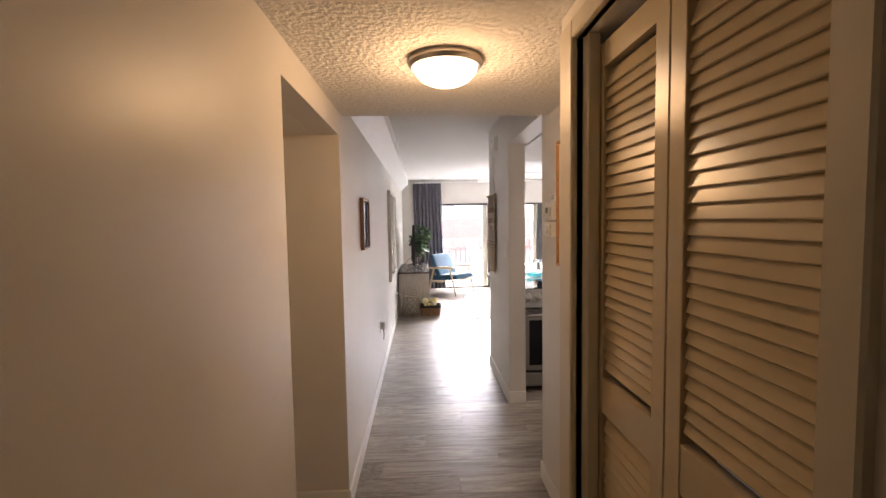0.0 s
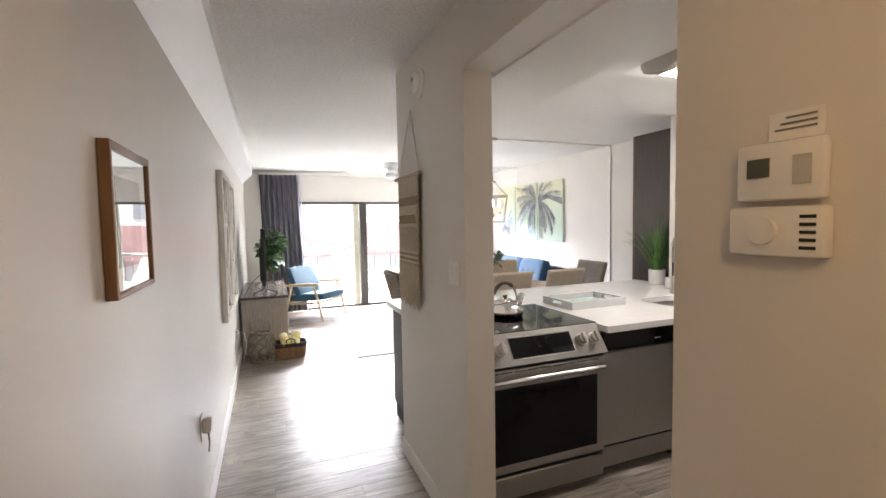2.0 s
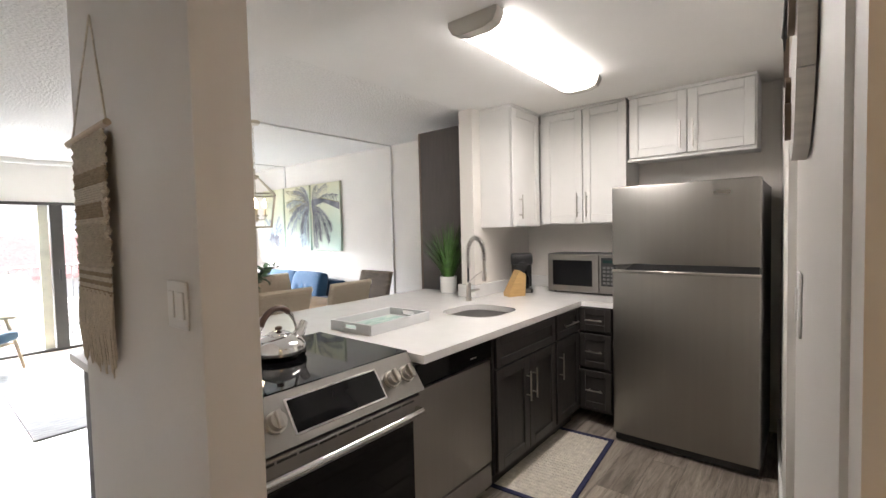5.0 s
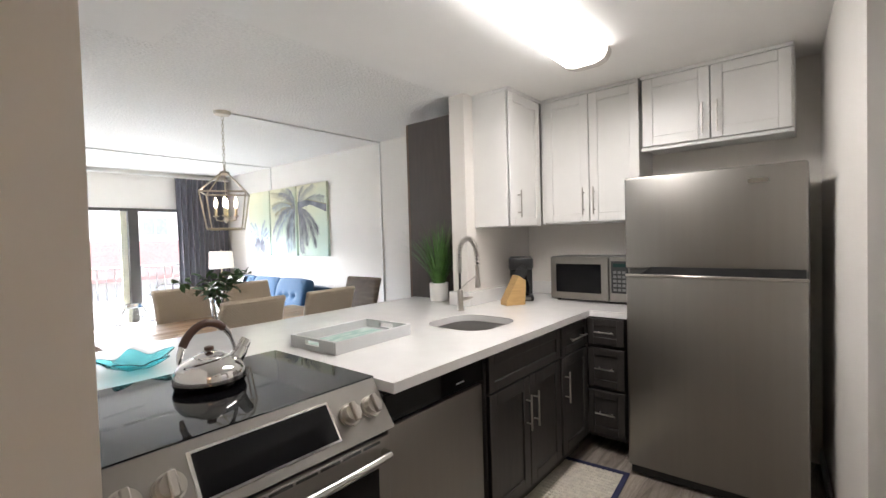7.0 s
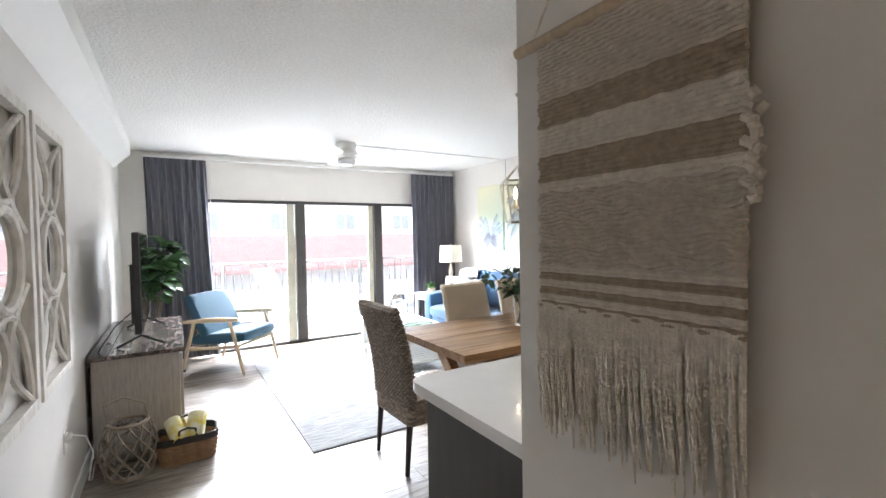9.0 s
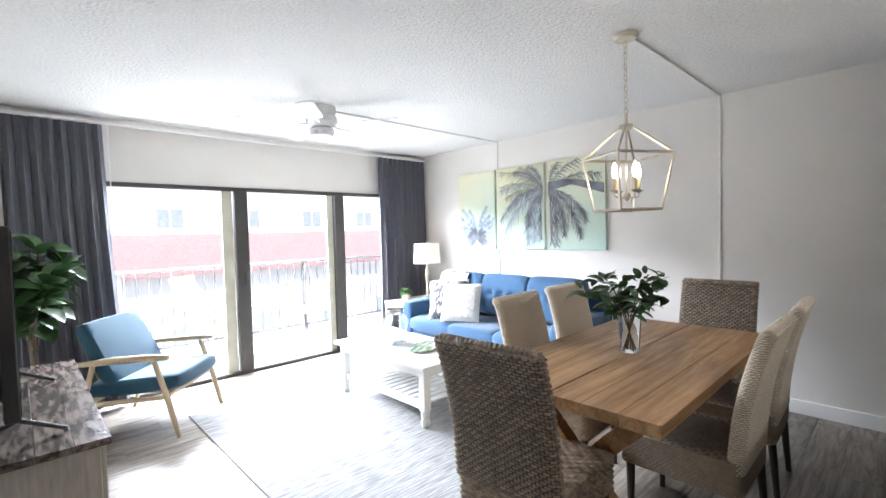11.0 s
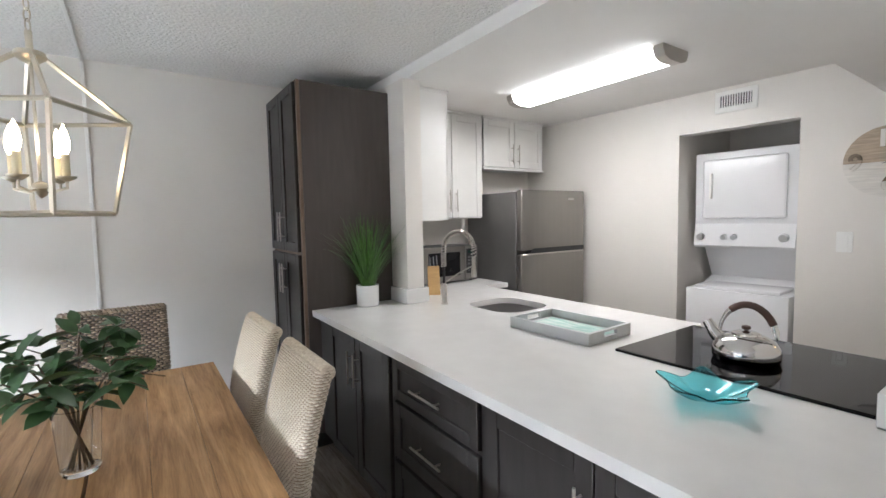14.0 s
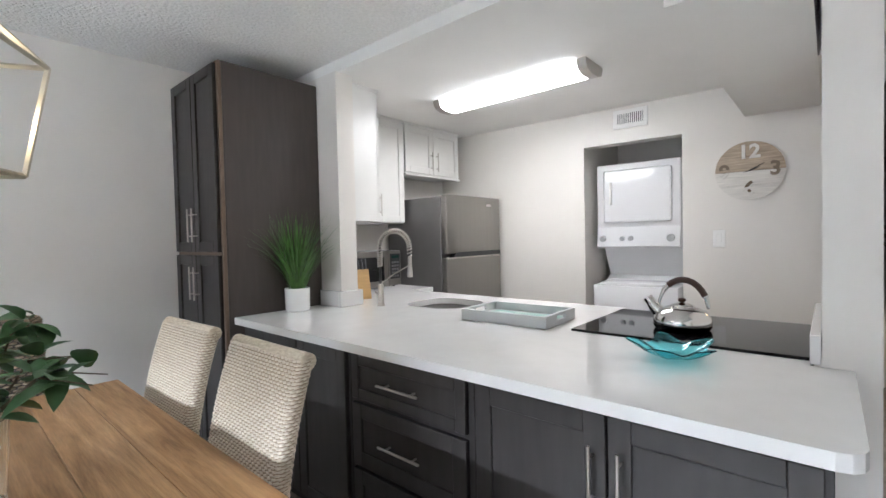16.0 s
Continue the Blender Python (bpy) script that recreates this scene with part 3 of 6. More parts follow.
dc = thing("drawer_cabinet", (3.685, 4.245, 0), "dark stained three-drawer cabinet beside the fridge", "cabinet", "kitchen base cabinets", rz=-90)
part("body", box(0.0, 0.235, -0.002, 0.58, 0.1, 0.875), DARKCAB, dc)
for lo, hi in ((0.70, 0.865), (0.43, 0.675), (0.13, 0.405)):
    f = shaker(0.0, 0.235, lo, hi, -0.002, dc, DARKCAB, "drawer", rail=0.045)
    pull((0.06, -0.022, (lo + hi) / 2), (0.18, -0.022, (lo + hi) / 2), (0, -1, 0), f)

# cabinets on the living side
cabinet("peninsula_cabinet", (1.935, 5.665, 0), 0.895, 0.60, 0, 0.875, DARKCAB, "dark stained two-door peninsula cabinet",
        [("door", 0.012, 0.440, 0.11, 0.865, "v_r"), ("door", 0.446, 0.88, 0.11, 0.865, "v_l")], rz=180, kick=0.1, group="peninsula cabinets")
cabinet("peninsula_drawer_cabinet", (2.60, 5.665, 0), 0.66, 0.60, 0, 0.875, DARKCAB, "dark stained peninsula cabinet with three drawers",
        [("drawer", 0.025, 0.635, 0.68, 0.865, "h"), ("drawer", 0.025, 0.635, 0.40, 0.66, "h"), ("drawer", 0.025, 0.635, 0.12, 0.38, "h")], rz=180, kick=0.1, group="peninsula cabinets")
cabinet("peninsula_cabinet", (3.585, 5.665, 0), 0.98, 0.60, 0, 0.875, DARKCAB, "dark stained two-door peninsula cabinet beside the pantry",
        [("door", 0.20, 0.58, 0.11, 0.865, "v_r"), ("door", 0.586, 0.965, 0.11, 0.865, "v_l")], rz=180, kick=0.1, group="peninsula cabinets")

# pantry
pn = thing("pantry_cabinet", (3.61, 5.757, 0), "tall dark stained pantry cabinet with shaker doors", "pantry")
part("body", box(0, 0.675, -0.635, -0.022, 0.09, 2.36, 0.003), PANTRYSIDE, pn)
part("face_frame", box(0, 0.675, -0.022, 0.0, 0.09, 2.36, 0.003), mat("brown_cabinet_edge", (0.17, 0.115, 0.08), 0.45, var=0.15, scale=8, stretch=(6, 6, 1)), pn, "brown front edge")
part("toe_kick", box(0, 0.675, -0.6, -0.05, 0.0, 0.09), MATS["dark_toe_kick"], pn, "dark toe kick")
for a, b, side in ((0.02, 0.335, 1), (0.341, 0.66, 0)):
    for lo, hi, hz in ((0.11, 1.27, 1.00), (1.29, 2.345, 1.35)):
        f = shaker(a, b, lo, hi, 0.0, pn, DARKCAB, "door", out=1)
        hx = b - 0.03 if side else a + 0.03
        pull((hx, 0.02, hz), (hx, 0.02, hz + 0.2), (0, 1, 0), f)

# worktop with the sink cut-out
Z0, Z1 = 0.877, 0.915
SX0, SX1, SY0, SY1 = 2.72, 3.17, 4.42, 4.85
ct = thing("worktop", (2.6, 4.9, Z0), "white quartz worktop of the kitchen peninsula", "countertop")
main = bmesh.new()
for x0, x1, y0, y1 in ((1.925, SX0, 4.22, 5.71), (SX0, SX1, 4.22, SY0), (SX0, SX1, SY1, 5.71), (SX1, 3.605, 4.22, 5.71)):
    box(x0, x1, y0, y1, Z0, Z1, bm=main)
part("main_slab", main, QUARTZ, ct, "slab with the sink cut-out", world=True, smooth=0)
side = box(3.605, 4.285, 4.22, 4.985, Z0, Z1)
box(3.66, 4.285, 3.965, 4.22, Z0, Z1, bm=side)
part("side_slab", side, QUARTZ, ct, world=True, smooth=0)
end = box(1.095, 1.925, 4.925, 5.71, Z0, Z1)
cr = [(0.99, 5.035), (1.095, 5.035), (1.095, 5.71), (1.04, 5.71), (1.015, 5.703), (0.997, 5.685), (0.99, 5.66)]
prism(cr, Z0, Z1, axis="z", bm=end)
part("end_slab", end, QUARTZ, ct, "slab end with rounded corner", world=True, smooth=0)
bs = thing("backsplash", (3.9, 4.98, 0.915), "low white quartz backsplash on the worktop", "backsplash")
part("strip", box(3.40, 4.27, 4.965, 4.987, 0.916, 1.015, 0.002), QUARTZ, bs, world=True)
part("strip", box(4.268, 4.288, 3.965, 4.965, 0.916, 1.015, 0.002), QUARTZ, bs, world=True)
part("end_block", box(3.375, 3.40, 4.965, 5.145, 0.916, 1.015, 0.003), QUARTZ, bs, world=True)
part("end_block", box(3.40, 3.60, 5.122, 5.145, 0.916, 1.015, 0.003), QUARTZ, bs, world=True)
bs2 = thing("backsplash", (1.10, 4.6, 0.92), "low white backsplash beside the cooktop", "backsplash")
part("strip", box(1.068, 1.095, 4.26, 5.05, 0.924, 1.015, 0.002), QUARTZ, bs2, world=True)

# sink and tap
sk = thing("kitchen_sink", (2.945, 4.635, 0.70), "undermount stainless steel sink", "sink")
bowl = bmesh.new()


def rrect(w, d, r, z, n=6):
    pts = []
    for cx, cy, a0 in ((w / 2 - r, d / 2 - r, 0), (-w / 2 + r, d / 2 - r, 90), (-w / 2 + r, -d / 2 + r, 180), (w / 2 - r, -d / 2 + r, 270)):
        for k in range(n + 1):
            a = radians(a0 + 90 * k / n)
            pts.append((cx + r * math.cos(a), cy + r * math.sin(a), z))
    return pts


loops = [[bowl.verts.new(p) for p in rrect(w, d, r, z)] for w, d, r, z in ((0.52, 0.50, 0.06, 0.176), (0.435, 0.415, 0.13, 0.176), (0.425, 0.405, 0.125, 0.05), (0.36, 0.34, 0.11, 0.02), (0.05, 0.05, 0.02, 0.012))]
for a, b in zip(loops, loops[1:]):
    for k in range(len(a)):
        bowl.faces.new((a[k], a[(k + 1) % len(a)], b[(k + 1) % len(b)], b[k]))
bowl.faces.new(loops[-1])
part("bowl", bowl, mat("satin_sink_steel", (0.50, 0.48, 0.45), 0.30, 1.0, var=0.05, scale=20), sk)
part("drain", lathe([(0.0, 0.013), (0.036, 0.013), (0.04, 0.018), (0.04, 0.012)], 20), CHROME, sk, "round steel drain")
rim = bmesh.new()
outer = [rim.verts.new((x, y, 0.2151)) for x, y, z in rrect(0.46, 0.44, 0.004, 0)]
inner = [rim.verts.new((x, y, 0.2151)) for x, y, z in rrect(0.435, 0.415, 0.13, 0)]
inl = [rim.verts.new((x, y, 0.177)) for x, y, z in rrect(0.435, 0.415, 0.13, 0)]
for k in range(len(outer)):
    j = (k + 1) % len(outer)
    rim.faces.new((outer[k], outer[j], inner[j], inner[k]))
    rim.faces.new((inner[k], inner[j], inl[j], inl[k]))
part("cutout_edge", rim, QUARTZ, sk, "rounded quartz cut-out edge")
tap = thing("kitchen_faucet", (3.235, 4.935, 0.915), "brushed nickel spring-neck kitchen faucet", "faucet", rz=-110)
part("base", lathe([(0.026, 0), (0.026, 0.006), (0.02, 0.01), (0.02, 0.13), (0.014, 0.14), (0.0, 0.14)], 20), NICKEL, tap)
arc = [(0, 0, 0.13 + 0.03 * i) for i in range(8)] + [(0.105 - 0.105 * math.cos(radians(a)), 0, 0.365 + 0.115 * math.sin(radians(a))) for a in range(10, 181, 17)] + [(0.21, 0, 0.31)]
part("neck", pipe(arc, 0.008, 10), BLACK, tap)
coil = []
path = arc[4:]
for i in range(330):
    t = i / 329 * (len(path) - 1)
    k = min(int(t), len(path) - 2)
    p = Vector(path[k]).lerp(Vector(path[k + 1]), t - k)
    d = (Vector(path[k + 1]) - Vector(path[k])).normalized()
    s = Vector((0, 1, 0))
    nn = d.cross(s)
    a = i * 2 * math.pi / 9
    coil.append(p + 0.0155 * (math.cos(a) * s + math.sin(a) * nn))
part("spring", pipe(coil, 0.0040, 5), NICKEL, tap, "coiled spring")
part("spray_head", lathe([(0.0, 0.17), (0.017, 0.17), (0.019, 0.19), (0.014, 0.25), (0.013, 0.31), (0.0, 0.31)], 16, at=(0.21, 0, 0)), NICKEL, tap)
part("support_arm", pipe([(0, 0, 0.14), (0.10, 0, 0.20), (0.21, 0, 0.25)], 0.0045, 8), NICKEL, tap)
part("lever", pipe([(0.0, 0.02, 0.075), (0, 0.05, 0.075), (0, 0.10, 0.08)], [0.013, 0.012, 0.006], 10), NICKEL, tap)

# fridge
fr = thing("refrigerator", (3.51, 3.538, 0), "stainless steel top-freezer refrigerator", "refrigerator", rz=-90)
W2 = 0.408
part("body", box(-W2, W2, 0.065, 0.74, 0.05, 1.70, 0.006), mat("grey_fridge_side", (0.17, 0.165, 0.16), 0.45, 0.3, var=0.06), fr)
part("freezer_door", box(-W2, W2, 0.0, 0.06, 1.20, 1.715, 0.012, 3), STEEL, fr, "stainless freezer door")
part("fridge_door", box(-W2, W2, 0.0, 0.06, 0.065, 1.165, 0.012, 3), STEEL, fr, "stainless lower door")
part("handle_recess", prism([(-W2 + 0.08, 1.168), (W2 - 0.01, 1.168), (W2 - 0.01, 1.212), (-W2 + 0.14, 1.212)], -0.004, 0.05), BLACK, fr, "dark recessed grip")
part("grip", box(-W2, W2, -0.008, 0.012, 1.155, 1.170, 0.004), NICKEL, fr, "steel grip edge")
part("badge", box(0.18, 0.26, -0.003, 0.001, 1.63, 1.65), CHROME, fr, "small bright badge")
part("kick_grille", box(-W2 + 0.01, W2 - 0.01, 0.03, 0.1, 0.015, 0.06), BLACK, fr, "black base grille")
for x in (-0.3, 0.3):
    part("foot", rod((x, 0.1, 0), (x, 0.1, 0.05), 0.02), BLACK, fr)
    part("foot", rod((x, 0.68, 0), (x, 0.68, 0.05), 0.02), BLACK, fr)

# wall cabinets
ua = thing("wall_cabinet", (3.50, 4.69, 0), "white shaker wall cabinet beside the wing wall", "cabinet", "white wall cabinets")
part("body", box(0, 0.47, 0.021, 0.298, 1.47, 2.395, 0.002), WHITECAB, ua)
part("crown", box(-0.006, 0.47, -0.004, 0.297, 2.388, 2.4095, 0.003), WHITECAB, ua, "thin white crown strip")
f = shaker(0.004, 0.44, 1.475, 2.385, 0.02, ua, WHITECAB)
pull((0.10, 0.0, 1.53), (0.10, 0.0, 1.72), (0, -1, 0), f)
ub = thing("wall_cabinet", (3.965, 4.665, 0), "white two-door shaker wall cabinet above the microwave", "cabinet", "white wall cabinets", rz=-90)
part("body", box(0, 0.675, 0.021, 0.32, 1.48, 2.395, 0.002), WHITECAB, ub)
part("crown", box(0, 0.675, -0.004, 0.32, 2.388, 2.4095, 0.003), WHITECAB, ub, "thin white crown strip")
part("filler", box(-0.0245, -0.0005, 0.004, 0.32, 1.48, 2.4095), WHITECAB, ub)
for a, b, hx in ((0.0, 0.335, 0.30), (0.341, 0.675, 0.375)):
    f = shaker(a, b, 1.49, 2.385, 0.02, ub, WHITECAB)
    pull((hx, 0.0, 1.54), (hx, 0.0, 1.73), (0, -1, 0), f)
uc = thing("wall_cabinet", (3.965, 3.975, 0), "white two-door wall cabinet above the refrigerator", "cabinet", "white wall cabinets", rz=-90)
part("body", box(0, 0.785, 0.021, 0.32, 1.945, 2.395, 0.002), WHITECAB, uc)
part("crown", box(0, 0.785, -0.004, 0.32, 2.388, 2.4095, 0.003), WHITECAB, uc, "thin white crown strip")
part("valance", box(0, 0.785, -0.012, 0.03, 1.925, 1.944, 0.003), WHITECAB, uc)
for a, b, hx in ((0.01, 0.388, 0.352), (0.394, 0.775, 0.43)):
    f = shaker(a, b, 1.955, 2.385, 0.02, uc, WHITECAB)
    pull((hx, 0.0, 1.985), (hx, 0.0, 2.17), (0, -1, 0), f)

# ceiling light of the kitchen
kl = thing("kitchen_ceiling_light", (2.70, 4.09, ZK), "long fluorescent ceiling light with lit acrylic cover", "ceiling light")
prof = [(-0.125, 0.0), (-0.125, -0.022), (-0.105, -0.056), (-0.055, -0.072), (0.055, -0.072), (0.105, -0.056), (0.125, -0.022), (0.125, 0.0)]
part("diffuser", prism(prof, -0.49, 0.62, axis="x"), TUBE, kl, "glowing white acrylic cover")
for e0, e1 in ((-0.55, -0.49), (0.62, 0.68)):
    part("end_cap", prism([(a * 1.05, b * 1.06) for a, b in prof], e0, e1, axis="x"), NICKEL, kl, "brushed nickel end cap")

# ---- hallway things ----
CASING = mat("cream_casing_paint", (0.66, 0.60, 0.49), 0.35, var=0.03)
bf = thing("bifold_closet_door", (0.665, 1.10, 0), "cream louvred bifold closet doors, closed", "closet door")
for y0, y1 in ((0.76, 1.148), (1.152, 1.503)):
    pnl = part("door_panel", box(0.67, 0.70, y0, y0 + 0.05, 0.02, 2.0, 0.002), LOUVRE, bf, world=True)
    part("stile", box(0.67, 0.70, y1 - 0.05, y1, 0.02, 2.0, 0.002), LOUVRE, pnl, world=True)
    for z0, z1 in ((0.02, 0.12), (1.045, 1.14), (1.94, 2.0)):
        part("rail", box(0.672, 0.698, y0 + 0.05, y1 - 0.05, z0, z1), LOUVRE, pnl, world=True)
    slat = box(-0.0215, 0.0215, 0, y1 - y0 - 0.10, -0.0035, 0.0035, 0.0015)
    finish(slat, 30)
    sme = bpy.data.meshes.new("slat")
    slat.to_mesh(sme)
    slat.free()
    sme.materials.append(LOUVRE)
    z = 0.145
    while z < 1.93:
        if not 1.03 < z < 1.155:
            share("slat", sme, pnl, Matrix.Translation((0.02, y0 + 0.05 - 1.10, z)) @ Matrix.Rotation(radians(-73), 4, "Y"))
        z += 0.028
cs = bmesh.new()
box(0.604, 0.64, 1.505, 1.60, 0, 2.08, 0.004, bm=cs)
box(0.636, 0.668, 1.465, 1.5045, 0, 2.03, 0.003, bm=cs)
box(0.604, 0.64, 0.705, 0.755, 0, 2.08, 0.004, bm=cs)
box(0.604, 0.64, 0.755, 1.505, 2.03, 2.08, 0.004, bm=cs)
setting("trim_closet", cs, CASING, "cream painted door casing", "casing")

hl = thing("hall_ceiling_light", (0.30, 1.95, ZH), "flush dome ceiling light with brushed nickel rim, lit", "ceiling light")
part("rim", lathe([(0.0, 0.0), (0.132, 0.0), (0.134, -0.016), (0.124, -0.030), (0.114, -0.028), (0.11, -0.016)], 40, cap=False), NICKEL, hl, "brushed nickel rim")
part("shade", lathe([(0.114, -0.024), (0.110, -0.044), (0.090, -0.068), (0.058, -0.084), (0.025, -0.090), (0.0, -0.091)], 40, cap=False), DOME, hl, "glowing alabaster glass bowl").visible_shadow = False

ART_CREAM = mat("cream_print", (0.72, 0.72, 0.58), 0.5, var=0.06, scale=1.5)
ORANGEWOOD = mat("orange_oak_frame", (0.50, 0.25, 0.09), 0.4, var=0.15, scale=8, stretch=(1, 8, 8))
INKDARK = mat("dark_palm_ink", (0.07, 0.055, 0.035), 0.6, var=0.5, scale=30)
pp = thing("palm_picture", (0.88, 2.275, 1.33), "framed print of four palm trees in an orange oak frame", "picture")
fm = bmesh.new()
for y0, y1, z0, z1 in ((2.0, 2.012, 1.33, 1.93), (2.464, 2.476, 1.33, 1.93), (2.012, 2.464, 1.33, 1.342), (2.012, 2.464, 1.918, 1.93)):
    box(0.862, 0.908, y0, y1, z0, z1, 0.001, bm=fm)
part("frame", fm, ORANGEWOOD, pp, "orange oak frame", world=True)
part("print", box(0.874, 0.89, 2.012, 2.464, 1.342, 1.918), ART_CREAM, pp, "pale cream sky print", world=True)
rnd = random.Random(4)
for u, f in ((0.20, 0.45), (0.40, 0.36), (0.575, 0.28), (0.74, 0.27)):
    yy, zt = 2.464 - 0.452 * u, 1.918 - 0.576 * f
    tr = prism([(yy - 0.0035, 1.343), (yy + 0.0035, 1.343), (yy + 0.002, zt), (yy - 0.002, zt)], 0.8715, 0.8735, axis="x")
    part("palm_trunk", tr, INKDARK, pp, "thin dark printed trunk", world=True)
    cr = bmesh.new()
    for k in range(120):
        a = rnd.uniform(-30, 210) if k < 80 else rnd.uniform(225, 315)
        L = rnd.uniform(0.020, 0.042) * (1.0 if k < 80 else 1.35)
        ca, sa = math.cos(radians(a)), math.sin(radians(a))
        w2 = 0.0022
        o = (yy + rnd.uniform(-0.008, 0.008), zt + rnd.uniform(-0.008, 0.008))
        prism([(o[0] - sa * w2 * 0.4, o[1] + ca * w2 * 0.4), (o[0] + ca * L * 0.6 - sa * w2, o[1] + sa * L * 0.6 + ca * w2), (o[0] + ca * L, o[1] + sa * L - 0.004), (o[0] + ca * L * 0.6 + sa * w2, o[1] + sa * L * 0.6 - ca * w2)], 0.870 - 0.00003 * k, 0.8735, axis="x", bm=cr)
    part("palm_crown", cr, INKDARK, pp, "dark printed palm crown", world=True, smooth=0)

th = thing("thermostat", (0.90, 2.69, 1.55), "white wall thermostat with small display", "thermostat")
part("body", box(0.885, 0.909, 2.625, 2.755, 1.552, 1.645, 0.006, 2), PLASTIC, th, world=True)
part("display", box(0.8825, 0.886, 2.70, 2.735, 1.59, 1.62), mat("grey_display", (0.10, 0.11, 0.10), 0.3), th, "small grey display", world=True)
part("sensor", box(0.8825, 0.886, 2.64, 2.665, 1.575, 1.62), mat("pale_grey_plastic", (0.55, 0.54, 0.5), 0.5), th, world=True)
th = thing("humidistat", (0.90, 2.69, 1.46), "white humidity control with a round dial", "humidistat")
part("body", box(0.882, 0.909, 2.62, 2.765, 1.462, 1.542, 0.006, 2), PLASTIC, th, world=True)
part("dial", rod((0.883, 2.705, 1.503), (0.874, 2.705, 1.503), 0.022, seg=24), PLASTIC, th, "round white dial", world=True)
for k in range(5):
    part("vent_slot", box(0.8805, 0.883, 2.630, 2.652, 1.475 + 0.012 * k, 1.480 + 0.012 * k), BLACK, th, "dark vent slot", world=True)
cd = thing("notice_card", (0.905, 2.67, 1.65), "small white printed notice card", "card")
part("card", box(0.905, 0.909, 2.635, 2.715, 1.648, 1.692), PLASTIC, cd, world=True)
for k in range(3):
    part("text_line", box(0.9035, 0.9048, 2.645, 2.705 - 0.008 * k, 1.663 + 0.009 * k, 1.666 + 0.009 * k), mat("grey_ink", (0.25, 0.24, 0.22), 0.7), cd, "grey printed line", world=True)


def switch_plate(y0, y1, z0, z1, x, label, n=2):
    s = thing("light_switch", (x, (y0 + y1) / 2, z0), label, "light switch")
    part("plate", box(x - 0.006, x - 0.0005, y0, y1, z0, z1, 0.002), PLASTIC, s, world=True)
    for k in range(n):
        c = y0 + (y1 - y0) * (k + 0.5) / n
        part("rocker", box(x - 0.010, x - 0.005, c - 0.016, c + 0.016, (z0 + z1) / 2 - 0.033, (z0 + z1) / 2 + 0.033, 0.002), PLASTIC, s, world=True)
    return s


switch_plate(4.055, 4.175, 1.235, 1.352, 0.93, "white double rocker switch on the stub wall")
sd = thing("smoke_detector", (0.92, 4.55, 2.28), "round white smoke detector on the wall", "smoke detector")
b = lathe([(0.075, 0.0), (0.075, 0.012), (0.06, 0.016), (0.058, 0.035), (0.048, 0.042), (0.0, 0.044)], 32)
b.transform(Matrix.Translation((0.929, 4.55, 2.28)) @ Matrix.Rotation(radians(-90), 4, "Y"))
part("body", b, PLASTIC, sd, world=True)
b = lathe([(0.014, 0.0), (0.014, 0.004), (0.0, 0.004)], 16)
b.transform(Matrix.Translation((0.886, 4.56, 2.30)) @ Matrix.Rotation(radians(-90), 4, "Y"))
part("button", b, mat("pale_grey_plastic", (0.55, 0.54, 0.5), 0.5), sd, world=True)

mc = thing("macrame_wall_hanging", (0.92, 4.77, 1.04), "woven macrame wall hanging in cream and tan stripes", "wall hanging")
CREAMY = mat("cream_yarn", (0.80, 0.74, 0.64), 0.95, var=0.12, scale=60, bump=0.6, bscale=220)
BEIGE = mat("beige_yarn", (0.68, 0.61, 0.51), 0.95, var=0.12, scale=60, bump=0.6, bscale=220)
TAN = mat("tan_yarn", (0.46, 0.37, 0.26), 0.95, var=0.18, scale=60, bump=0.6, bscale=220)
part("rod", rod((0.905, 4.52, 1.80), (0.905, 5.0, 1.80), 0.011), LIGHTWOOD, mc, "pale wooden rod", world=True)
part("cord", pipe([(0.91, 4.55, 1.81), (0.925, 4.73, 2.18), (0.91, 4.96, 1.81)], 0.003, 6), CREAMY, mc, world=True)
zc = 1.79
for k, (hh, mm) in enumerate(((0.11, BEIGE), (0.05, TAN), (0.055, CREAMY), (0.05, TAN), (0.02, CREAMY), (0.14, BEIGE), (0.014, CREAMY), (0.014, TAN), (0.014, CREAMY), (0.014, TAN), (0.014, CREAMY), (0.014, TAN))):
    rows = max(2, int(hh / 0.0075))
    for r in range(rows):
        z = zc - hh * (r + 0.5) / rows
        amp = 0.004 if k not in (5,) else 0.006
        pts = [(0.906 - amp * math.sin(i * 1.7 + r * 1.5), 4.565 + 0.0265 * i / 1.0 * 0.54, z + (0.004 * math.sin(i * 1.1 + r * 0.4) if k == 5 else 0)) for i in range(27)]
        part("woven_strand", pipe(pts, hh / rows * 0.58, 6), mm, mc, "tan woven strand" if mm is TAN else "pale woven strand", world=True)
    zc -= hh
fr_ = bmesh.new()
rnd = random.Random(9)
for i in range(80):
    y = 4.57 + 0.375 * i / 79
    L = rnd.uniform(0.19, 0.26)
    o = rnd.uniform(-0.008, 0.008)
    pipe([(0.905, y, zc + 0.01), (0.902 + o, y + o, zc - L * 0.5), (0.908 + o, y + 1.6 * o, zc - L)], [0.005, 0.0045, 0.002], 5, bm=fr_)
part("fringe", fr_, CREAMY, mc, "long cream fringe", world=True)
tm = bmesh.new()
for i in range(14):
    a = i * 2.4
    pipe([(0.905 - 0.012 * abs(math.cos(a)), 4.557 + 0.012 * math.sin(a), 1.60 - 0.01 * i), (0.898, 4.552, 1.59 - 0.01 * i)], 0.007, 5, bm=tm)
part("tassel", tm, CREAMY, mc, "cream knotted edge", world=True)

